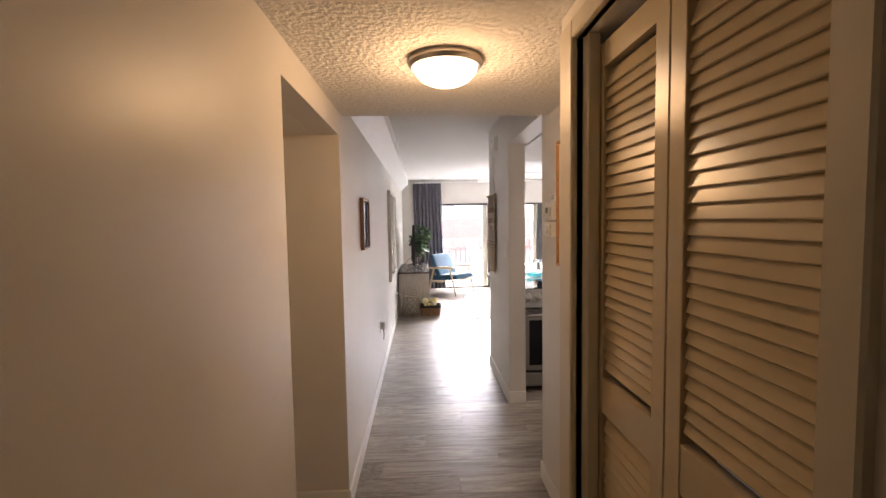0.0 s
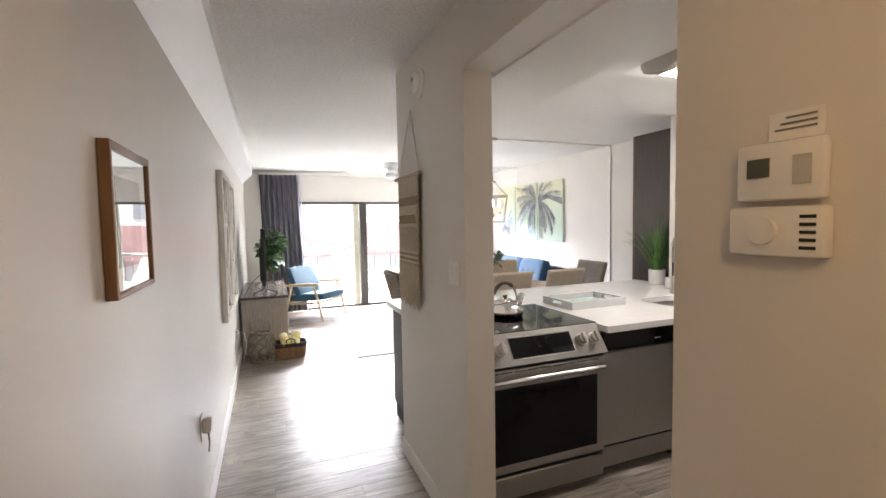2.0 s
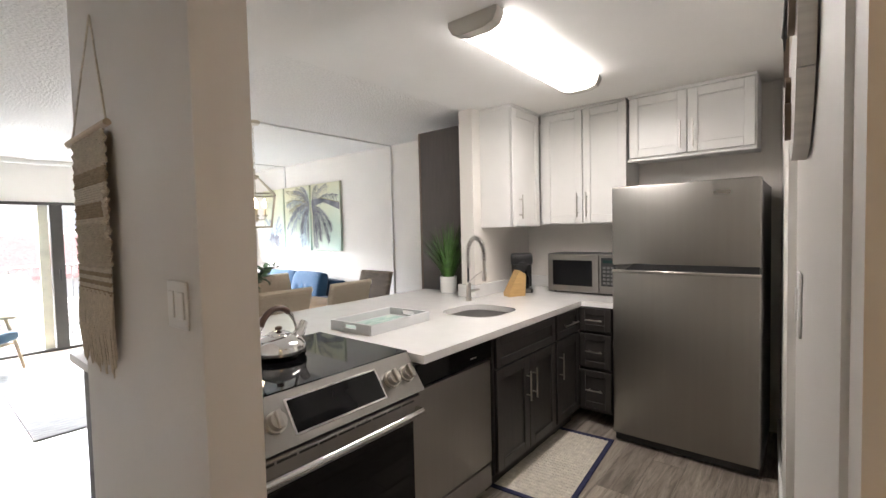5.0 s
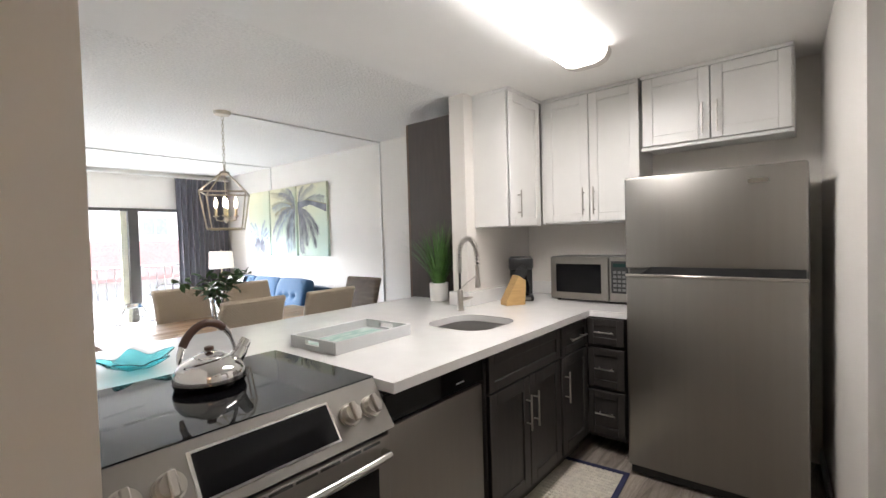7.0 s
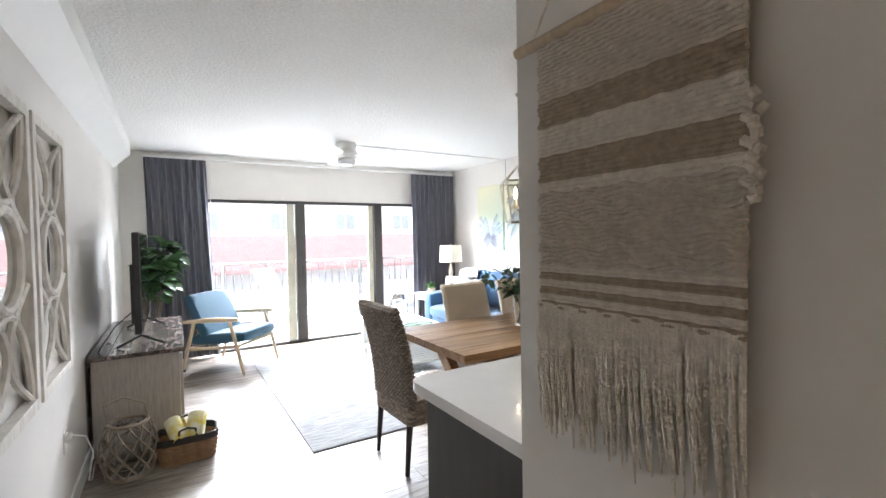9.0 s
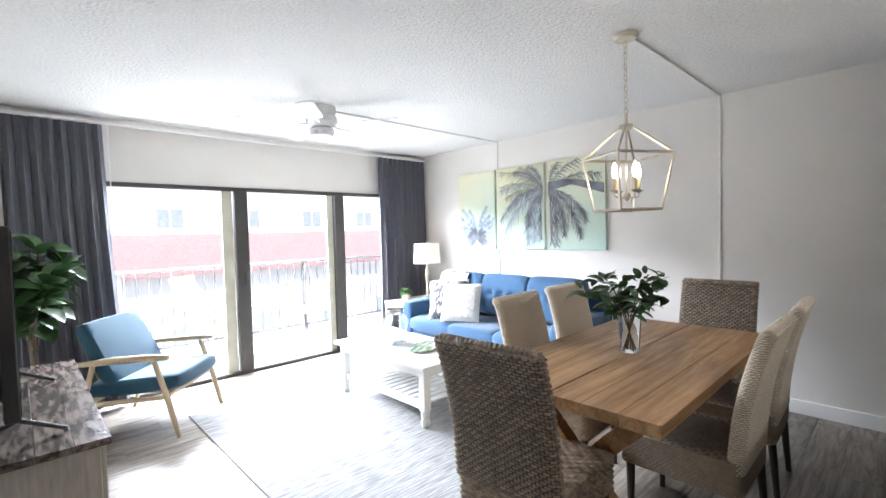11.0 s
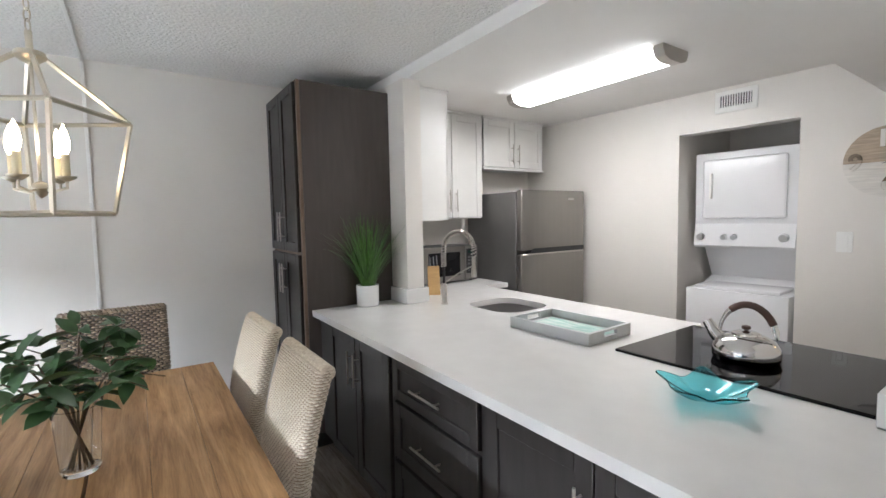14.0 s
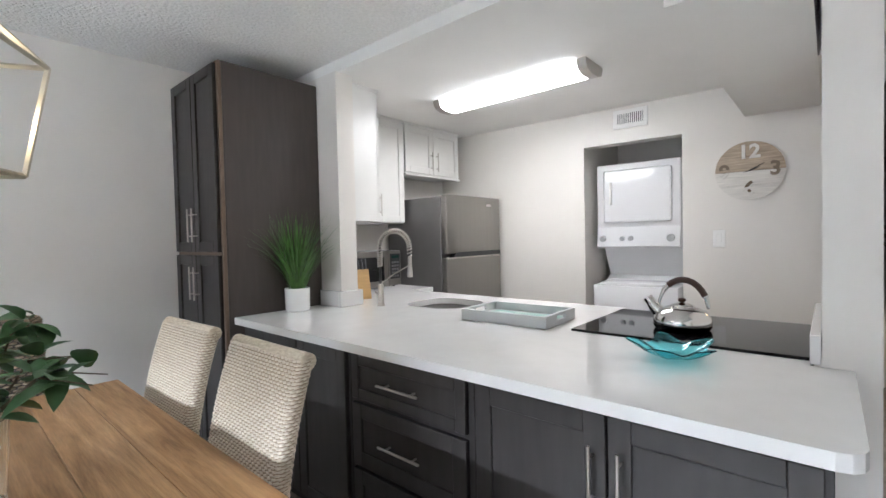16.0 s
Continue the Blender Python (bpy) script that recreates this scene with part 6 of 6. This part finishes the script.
def frond(b, o, ang, L, x, clip, w, fall, seed):
    """One printed frond: a rib that bends downwards, with fine hanging leaflets, kept inside the canvas."""
    rnd = random.Random(seed)
    a = radians(ang)
    p = Vector(o)
    n = 36

    def quad(u, v, h):
        d = (v - u).normalized()
        s = Vector((-d[1], d[0])) * h
        c = [u - s, u + s, v + s * 0.25, v - s * 0.25]
        if all(clip[0] < q[0] < clip[1] and clip[2] < q[1] < clip[3] for q in c):
            b.faces.new([b.verts.new((x - rnd.uniform(0, 0.0008), q[0], q[1])) for q in c])
    for k in range(n):
        t = k / n
        d = Vector((math.cos(a), math.sin(a)))
        q = p + d * (L / n)
        quad(p, q + d * 0.004, 0.005 * (1 - 0.7 * t))
        for s in (1, -1):
            ll = w * (0.35 + 0.65 * math.sin(math.pi * min(1, 0.1 + 0.85 * t))) * rnd.uniform(0.6, 1.15)
            la = a + s * radians(rnd.uniform(28, 55))
            e = Vector((math.cos(la), math.sin(la) - 0.45))
            quad(p, p + e * ll, 0.0052)
        p = q
        a += radians(fall / n) * (-1 if math.cos(a) > 0 else 1)
    return b


for idx, (y0, y1) in enumerate(((9.175, 9.77), (8.49, 9.14), (7.79, 8.44))):
    z0, z1 = 1.21, 2.15
    pc = thing("palm_canvas", (4.27, (y0 + y1) / 2, z0), "stretched canvas print of dusky palm fronds on pale evening sky", "picture", "palm canvas triptych")
    part("canvas", box(4.255, 4.289, y0, y1, z0, z1, 0.003), SKYP, pc, world=True)
    clip = (y0 + 0.004, y1 - 0.004, z0 + 0.004, z1 - 0.004)
    plan = {0: [((9.47, 1.36), FROND2, "faded blue printed palm crown", 0.40, 0.075, 30, range(-35, 220, 15)), ((9.47, 1.34), FROND, "dark printed palm heart", 0.16, 0.05, 30, range(-20, 205, 22))],
            1: [((8.50, 1.86), FROND3, "tan printed fronds", 0.62, 0.10, 40, (12, 26, 41, 58)),
                ((8.50, 1.84), FROND, "dusky printed palm fronds", 0.50, 0.10, 70, (88, 66, 14, -30, -72)), ((8.50, 1.83), FROND2, "faded blue printed fronds", 0.72, 0.10, 60, (34, 2, -14, -44, -58))],
            2: [((8.43, 1.86), FROND, "dusky printed palm fronds", 0.66, 0.10, 55, (98, 122, 148, 192, 208, 224, 240, 258))]}[idx]
    for cen, mt_, lab, L, w, fall, angs in plan:
        b = bmesh.new()
        for k, ang in enumerate(angs):
            frond(b, cen, ang, L * (0.85 + 0.3 * ((k * 7) % 5) / 5), 4.2538 if mt_ is FROND else 4.2542, clip, w, fall, idx * 50 + k)
        bmesh.ops.solidify(b, geom=b.faces[:], thickness=0.0004)
        part("palm_print", b, mt_, pc, lab, world=True, smooth=0)
    if idx == 0:
        b = prism([(9.48, 1.22), (9.52, 1.22), (9.512, 1.34), (9.488, 1.34)], 4.2536, 4.2546, axis="x")
        part("printed_trunk", b, FROND2, pc, world=True)
    if idx == 2:
        tb_ = prism([(8.435, 1.84), (8.435, 1.93), (8.2, 1.955), (7.80, 1.87), (7.80, 1.77), (8.15, 1.885)], 4.2534, 4.2545, axis="x")
        part("printed_trunk", tb_, FROND, pc, "dusky printed palm trunk", world=True)
        part("trunk_highlight", prism([(8.30, 1.948), (8.2, 1.957), (7.80, 1.872), (7.80, 1.862), (8.2, 1.944)], 4.2526, 4.2533, axis="x"), FROND3, pc, "pale printed edge", world=True)

# ceiling conduits
for x0, y in ((2.60, 6.825), (2.05, 9.15)):
    cdt = thing("cable_conduit", (4.28, y, 0.1), "thin white surface cable conduit", "conduit")
    part("ceiling_run", box(x0, XR - 0.001, y - 0.008, y + 0.008, ZC - 0.014, ZC - 0.0005, 0.002), TRIM, cdt, world=True)
    part("wall_run", box(XR - 0.014, XR - 0.0005, y - 0.010, y + 0.010, 0.106 if y < 8 else 0.3, ZC - 0.014, 0.002), TRIM, cdt, world=True)
po = thing("power_outlet", (4.28, 6.64, 0.47), "white outlet plate with plug on the wall", "outlet")
part("plate", box(4.283, 4.2895, 6.605, 6.68, 0.465, 0.585, 0.002), PLASTIC, po, world=True)
part("plug", box(4.255, 4.283, 6.625, 6.66, 0.49, 0.53, 0.004), PLASTIC, po, world=True)

# ceiling fan
fn = thing("ceiling_fan", (1.98, 9.12, ZC), "white five-blade ceiling fan with light kit", "ceiling fan", rz=14)
part("canopy", lathe([(0.0, 0), (0.115, 0), (0.115, -0.05), (0.10, -0.075), (0.0, -0.075)], 32), PLASTIC, fn)
part("motor", lathe([(0.06, -0.075), (0.125, -0.085), (0.13, -0.13), (0.10, -0.165), (0.06, -0.17)], 32), PLASTIC, fn)
part("light_bowl", lathe([(0.09, -0.185), (0.10, -0.20), (0.085, -0.235), (0.045, -0.255), (0.0, -0.26)], 32), CERAMIC, fn, "white glass light bowl")
part("light_fitter", lathe([(0.05, -0.165), (0.095, -0.18), (0.095, -0.195), (0.05, -0.19)], 32), PLASTIC, fn)
for k in range(5):
    a = 72 * k
    m = pose(0, 0, 0, 0, 0, a)
    bl = bmesh.new()
    o = [(0.20, -0.05), (0.26, -0.062), (0.60, -0.07), (0.645, -0.055), (0.66, 0.0), (0.645, 0.055), (0.60, 0.07), (0.26, 0.062), (0.20, 0.05)]
    prism(o, -0.003, 0.003, axis="z", bm=bl)
    bl.transform(m @ Matrix.Translation((0, 0, -0.145)) @ Matrix.Rotation(radians(11), 4, "X"))
    bld = part("blade", bl, PLASTIC, fn, "white paddle blade")
    ar = box(0.11, 0.24, -0.014, 0.014, -0.150, -0.140, 0.002)
    ar.transform(m)
    part("blade_arm", ar, PLASTIC, bld)

# lantern pendant
ld_ = thing("lantern_pendant", (2.575, 6.838, ZC), "open-cage lantern pendant with candle bulbs, lit", "pendant light", rz=-31)
part("canopy", lathe([(0.0, 0), (0.066, 0), (0.066, -0.012), (0.055, -0.028), (0.02, -0.034), (0.0, -0.034)], 28), GOLD, ld_)
z, k = -0.036, 0
while z > -0.42:
    b = pipe([(0.009 * math.cos(t * math.pi / 6), 0, z - 0.019 + 0.019 * math.sin(t * math.pi / 6)) for t in range(12)], 0.0022, 6, closed=True)
    if k % 2:
        b.transform(Matrix.Rotation(radians(90), 4, "Z"))
    part("chain_link", b, GOLD, ld_)
    z -= 0.030
    k += 1
part("loop_stem", rod((0, 0, -0.43), (0, 0, -0.50), 0.009), GOLD, ld_)
ZA, ZS, ZB = -0.50, -0.665, -0.96
RS, RB = 0.237, 0.178
ca = [(math.cos(radians(45 + 90 * i)), math.sin(radians(45 + 90 * i))) for i in range(4)]
for i in range(4):
    c, s = ca[i]
    c2, s2 = ca[(i + 1) % 4]
    for p, q in (((0.03 * c, 0.03 * s, ZA), (RS * c, RS * s, ZS)), ((RS * c, RS * s, ZS), (RB * c, RB * s, ZB)), ((RS * c, RS * s, ZS), (RS * c2, RS * s2, ZS)), ((RB * c, RB * s, ZB), (RB * c2, RB * s2, ZB))):
        part("cage_bar", pipe([p, q], 0.0072, 4), GOLD, ld_)
part("crown", lathe([(0.0, -0.485), (0.035, -0.49), (0.04, -0.505), (0.02, -0.52), (0.0, -0.52)], 16), GOLD, ld_)
part("centre_rod", rod((0, 0, -0.51), (0, 0, -0.89), 0.0045), GOLD, ld_)
part("hub", lathe([(0.0, -0.86), (0.018, -0.87), (0.022, -0.885), (0.012, -0.905), (0.0, -0.915)], 16), GOLD, ld_)
for i in range(4):
    a = radians(90 * i)
    c, s = 0.075 * math.cos(a), 0.075 * math.sin(a)
    part("candle_arm", pipe([(0, 0, -0.885), (0.5 * c, 0.5 * s, -0.895), (c, s, -0.885), (c, s, -0.865)], 0.0045, 6), GOLD, ld_)
    part("bobeche", lathe([(0.006, -0.865), (0.024, -0.855), (0.026, -0.85), (0.0, -0.852)], 16, at=(c, s, 0)), GOLD, ld_)
    part("candle_sleeve", rod((c, s, -0.853), (c, s, -0.785), 0.0105), mat("ivory_sleeve", (0.75, 0.66, 0.45), 0.5), ld_)
    part("bulb", lathe([(0.007, -0.785), (0.013, -0.768), (0.0145, -0.748), (0.009, -0.718), (0.0, -0.695)], 14, at=(c, s, 0)), BULB, ld_, "lit candle bulb")

# ---- dining group ----
dt = thing("dining_table", (2.515, 6.77, 0), "honey pine trestle dining table with plank top", "dining table")
for y0, y1 in ((6.315, 6.766), (6.774, 7.225)):
    for k in range(3):
        w = (y1 - y0) / 3
        part("top_plank", box(1.645, 3.385, y0 + k * w + 0.0006, y0 + (k + 1) * w - 0.0006, 0.712, 0.76, 0.0015), TABLEWOOD, dt, world=True)
part("breadboard", box(1.75, 1.83, 6.40, 7.16, 0.68, 0.712), TABLEWOOD, dt, world=True)
part("breadboard", box(3.26, 3.34, 6.40, 7.16, 0.68, 0.712), TABLEWOOD, dt, world=True)
for x in (1.98, 3.11):
    for s in (1, -1):
        b = box(-0.035, 0.035, -0.045, 0.045, -0.46, 0.46, 0.004)
        b.transform(pose(x + 0.036 * s, 6.78, 0.34, s * 44, 0, 0))
        bmesh.ops.bisect_plane(b, geom=b.verts[:] + b.edges[:] + b.faces[:], plane_co=(0, 0, 0.68), plane_no=(0, 0, 1), clear_outer=True)
        bmesh.ops.bisect_plane(b, geom=b.verts[:] + b.edges[:] + b.faces[:], plane_co=(0, 0, 0.0), plane_no=(0, 0, -1), clear_outer=True)
        bmesh.ops.holes_fill(b, edges=b.edges[:])
        part("trestle_leg", b, TABLEWOOD, dt, world=True)
part("stretcher", box(1.94, 3.15, 6.755, 6.805, 0.30, 0.39, 0.004), TABLEWOOD, dt, world=True)


def weave(perim, z_at, lean, rows, per, amp, closed=True, bm=None):
    """A woven skin: strands that pass over and under upright stakes, round a perimeter, row on row."""
    into = bm or bmesh.new()
    n = len(perim)
    g = []
    sub = 4
    for j in range(rows * sub + 1):
        v = j / sub
        r = int(v) if v < rows else rows - 1
        prof = math.sin(math.pi * (v - r)) ** 0.6 if 0 < v - r < 1 else 0.0
        z = z_at(j / (rows * sub))
        ring = []
        for i, (x, y, nx, ny, s) in enumerate(perim):
            over = math.sin(math.pi * s / per + (math.pi if r % 2 else 0))
            over = math.copysign(abs(over) ** 0.45, over)
            h = amp * prof * (0.45 + 0.55 * over) - 0.4 * amp * (1 - prof)
            dx, dy = lean(z)
            ring.append(into.verts.new((x + nx * h + dx, y + ny * h + dy, z)))
        g.append(ring)
    into.faces.new(g[-1])
    for j in range(rows * sub):
        for i in range(n if closed else n - 1):
            k = (i + 1) % n
            into.faces.new((g[j][i], g[j][k], g[j + 1][k], g[j + 1][i]))
    return into


def perimeter(w, d, r, step):
    """Points round a rounded rectangle, evenly spaced: x, y, normal, arc length."""
    segs = []
    for cx, cy, a0 in ((w / 2 - r, d / 2 - r, 0), (-w / 2 + r, d / 2 - r, 90), (-w / 2 + r, -d / 2 + r, 180), (w / 2 - r, -d / 2 + r, 270)):
        for k in range(9):
            a = radians(a0 + 90 * k / 8)
            segs.append((cx + r * math.cos(a), cy + r * math.sin(a), math.cos(a), math.sin(a)))
    segs.append(segs[0])
    total = sum(math.hypot(b[0] - a[0], b[1] - a[1]) for a, b in zip(segs, segs[1:]))
    n = 2 * round(total / step / 2)
    out, s, i = [], 0.0, 0
    for k in range(n):
        want = total * k / n
        while True:
            a, b = segs[i], segs[i + 1]
            L = math.hypot(b[0] - a[0], b[1] - a[1])
            if s + L >= want or i == len(segs) - 2:
                break
            s += L
            i += 1
        t = (want - s) / L if L else 0
        p = [a[q] + (b[q] - a[q]) * t for q in range(4)]
        m = math.hypot(p[2], p[3])
        out.append((p[0], p[1], p[2] / m, p[3] / m, want))
    return out, total


def wicker_chair(loc, rz, skin, seatm, apronm, core, label, group, rows=34, per_cm=2.6, amp=0.006, width=0.46, roll=0.0, gap=0.5):
    """A tall woven parsons chair; its front is -y, its back panel at the origin."""
    c = thing("dining_chair", loc, label, "chair", group, rz)
    pr, tot = perimeter(width, 0.06, 0.028, per_cm / 330)
    per = tot / (2 * round(tot / (2 * per_cm / 100)))

    def lean(z):
        t = max(0, (z - 0.42) / 0.6)
        return 0.0, 0.10 * t * t + 0.02 * t
    back = part("backrest", weave(pr, lambda t: 0.40 + 0.60 * t, lean, rows, per, amp), skin, c)
    # added core in a darker colour: paints the shade between the strands
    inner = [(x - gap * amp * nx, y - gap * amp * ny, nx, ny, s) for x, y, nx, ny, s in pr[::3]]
    part("inner_layer", weave(inner, lambda t: 0.402 + 0.595 * t, lean, 5, per, 0.0), core, back, "darker added layer, painted shade in the gaps of the weave")
    b = bmesh.new()
    for ph in (0, math.pi):
        pts = []
        for k in range(90):
            x = (k / 89 - 0.5) * (width - 0.016)
            a = k * 0.75 + ph
            pts.append((x, 0.104 + 0.020 * math.cos(a), 0.997 + 0.010 * math.sin(a)))
        pipe(pts, 0.012, 6, bm=b)
    if roll:
        b.free()
        b = pipe([((k / 160 - 0.5) * (width - 0.004), 0.114, 0.99) for k in range(161)], [roll * (0.75 if k in (0, 160) else 1) + 0.0032 * math.sin(k * 2.1) for k in range(161)], 14)
    part("top_braid", b, skin, c)
    ps, ts = perimeter(0.47, 0.50, 0.03, per_cm / 240)
    per2 = ts / (2 * round(ts / (2 * per_cm / 100)))
    ps = [(x, y - 0.225, nx, ny, s) for x, y, nx, ny, s in ps]
    part("apron", weave(ps, lambda t: 0.30 + 0.15 * t, lambda z: (0, 0), max(6, round(rows * 0.25)), per2, amp), apronm, c)
    sg = bmesh.new()
    nn = 60
    gg = [[sg.verts.new((-0.228 + 0.456 * i / nn, -0.465 + 0.47 * j / nn, 0.447 + 0.006 * abs(math.sin(math.pi * j / 3)) * (0.5 + 0.5 * math.sin(math.pi * i / 3 + (j // 3) * math.pi)) + 0.012 * math.sin(math.pi * i / nn) * math.sin(math.pi * j / nn))) for j in range(nn + 1)] for i in range(nn + 1)]
    for i in range(nn):
        for j in range(nn):
            sg.faces.new((gg[i][j], gg[i + 1][j], gg[i + 1][j + 1], gg[i][j + 1]))
    part("seat", sg, seatm, c)
    for x in (-0.20, 0.20):
        part("front_leg", rod((x, -0.44, 0.0), (x, -0.44, 0.32), 0.014, 0.022, 10), DARKLEG, c)
        part("back_leg", rod((x, 0.03, 0.0), (x * 0.98, -0.005, 0.42), 0.014, 0.022, 10), DARKLEG, c)
    return c


# core colours: shade of the weave's gaps, dark brown and tan
DARKGAP = mat("dark_gap_shade", (0.04, 0.03, 0.023), 0.6, var=0.2, scale=40)
TANGAP = mat("tan_gap_shade", (0.30, 0.235, 0.165), 0.7, var=0.15, scale=40)
APRONWICKER = mat("brown_woven_apron", (0.30, 0.235, 0.17), 0.7, var=0.2, scale=40)
grey = wicker_chair((1.46, 6.84, 0), 92, GREYWICKER, GREYWICKER, GREYWICKER, DARKGAP, "grey-brown woven wicker dining chair at the table end", "wicker dining chairs", rows=46, per_cm=1.7, amp=0.0068, width=0.50, gap=0.05)
copy_thing(grey, pose(3.82, 6.74, 0, 0, 0, -90))
pale = wicker_chair((2.42, 6.235, 0), 180, PALEWICKER, SEATWICKER, APRONWICKER, TANGAP, "pale washed wicker dining chair with brown seat", "wicker dining chairs", rows=60, per_cm=1.05, amp=0.0040, roll=0.024, gap=0.08)
copy_thing(pale, pose(3.07, 6.24, 0, 0, 0, 182))
copy_thing(pale, pose(2.45, 7.40, 0, 0, 0, 3))
copy_thing(pale, pose(3.06, 7.42, 0, 0, 0, 0))

vs = thing("glass_vase", (2.47, 6.785, 0.761), "clear glass vase of eucalyptus branches", "vase")
part("glass", lathe([(0.0, 0.0), (0.045, 0.0), (0.05, 0.01), (0.062, 0.20), (0.058, 0.20), (0.046, 0.02), (0.0, 0.018)], 32), GLASS, vs)
rnd = random.Random(11)
st_ = []
for i in range(10):
    a = 2 * math.pi * i / 10 + rnd.uniform(-0.2, 0.2)
    sp = rnd.uniform(0.12, 0.37)
    h = rnd.uniform(0.38, 0.52) - 0.45 * sp
    st_.append([(-0.03 * math.cos(a), -0.03 * math.sin(a), 0.02), (0.03 * math.cos(a), 0.03 * math.sin(a), 0.20), (0.55 * sp * math.cos(a), 0.55 * sp * math.sin(a), 0.20 + 0.6 * (h - 0.2) + 0.05), (sp * math.cos(a), sp * math.sin(a), h)])
for s in st_:
    part("branch", pipe(s, [0.003, 0.003, 0.0025, 0.0015], 6), STEM, vs)
part("leaves", foliage(st_, 135, 0.086, 12, 0.40, 0.55), LEAF, vs, "dark green eucalyptus leaves")

# ---- balcony things ----
def lounge(loc, rz):
    c = thing("balcony_chair", loc, "white sling balcony lounge chair", "outdoor chair", rz=rz)
    WM = mat("white_outdoor_frame", (0.40, 0.39, 0.38), 0.4)
    SL = mat("cream_sling", (0.28, 0.235, 0.16), 0.8)
    for x in (-0.27, 0.27):
        part("frame", pipe([(x, 0, 0), (x, 0.05, 0.40), (x, 0.55, 0.36), (x, 0.85, 1.0)], 0.014, 8), WM, c)
        part("rear_leg", pipe([(x, 0.75, 0), (x, 0.52, 0.37)], 0.014, 8), WM, c)
        part("armrest", pipe([(x, 0.02, 0.58), (x, 0.62, 0.56)], 0.02, 8), WM, c)
    b = bmesh.new()
    prof = [(0.05, 0.40), (0.3, 0.36), (0.55, 0.35), (0.70, 0.68), (0.85, 1.0)]
    g = [[b.verts.new((x, y, z)) for x in (-0.26, 0, 0.26)] for y, z in prof]
    for i in range(4):
        for j in range(2):
            b.faces.new((g[i][j], g[i + 1][j], g[i + 1][j + 1], g[i][j + 1]))
    bmesh.ops.solidify(b, geom=b.faces[:], thickness=0.008)
    part("sling", b, SL, c, "cream sling seat")
    return c


ch = lounge((2.15, 11.15, -0.02), 53)


bt = thing("balcony_side_table", (2.95, 11.45, -0.02), "white slatted outdoor side table on the balcony", "outdoor table", rz=8)
OUTFRAME = mat("white_outdoor_frame", (0.40, 0.39, 0.38), 0.4)
for k in range(6):
    part("slat", box(-0.25, 0.25, -0.25 + 0.085 * k, -0.18 + 0.085 * k, 0.43, 0.45, 0.003), OUTFRAME, bt)
for x in (-0.22, 0.22):
    part("side_rail", box(x - 0.015, x + 0.015, -0.24, 0.24, 0.395, 0.43), OUTFRAME, bt)
    for y in (-0.22, 0.22):
        part("leg", rod((x, y, 0), (x, y, 0.395), 0.014), OUTFRAME, bt)

# ---- floor planks ----
PL, PW = 1.22, 0.18
tile = box(0.0012, PL - 0.0012, 0.0012, PW - 0.0012, -0.004, 0.0, 0.0)
finish(tile, 0)
plank_mesh = bpy.data.meshes.new("plank")
tile.to_mesh(plank_mesh)
tile.free()
plank_mesh.materials.append(FLOOR)
y, row = -1.19, 0
while y < YG + 0.1:
    lo, hi = (XL, XR) if y > 2.72 else (-1.3 if 1.6 < y < 2.6 else XL, 0.91 if y > 1.4 else 0.66)
    x = lo - 0.02 - (row * 0.47) % PL
    while x < hi:
        a, c = max(x, lo), min(x + PL, hi)
        if c - a > 0.03:
            share("plank", plank_mesh, floor, Matrix.Translation((a, y, 0)) @ Matrix.Diagonal(((c - a) / PL, 1, 1, 1)))
        x += PL
    y += PW
    row += 1
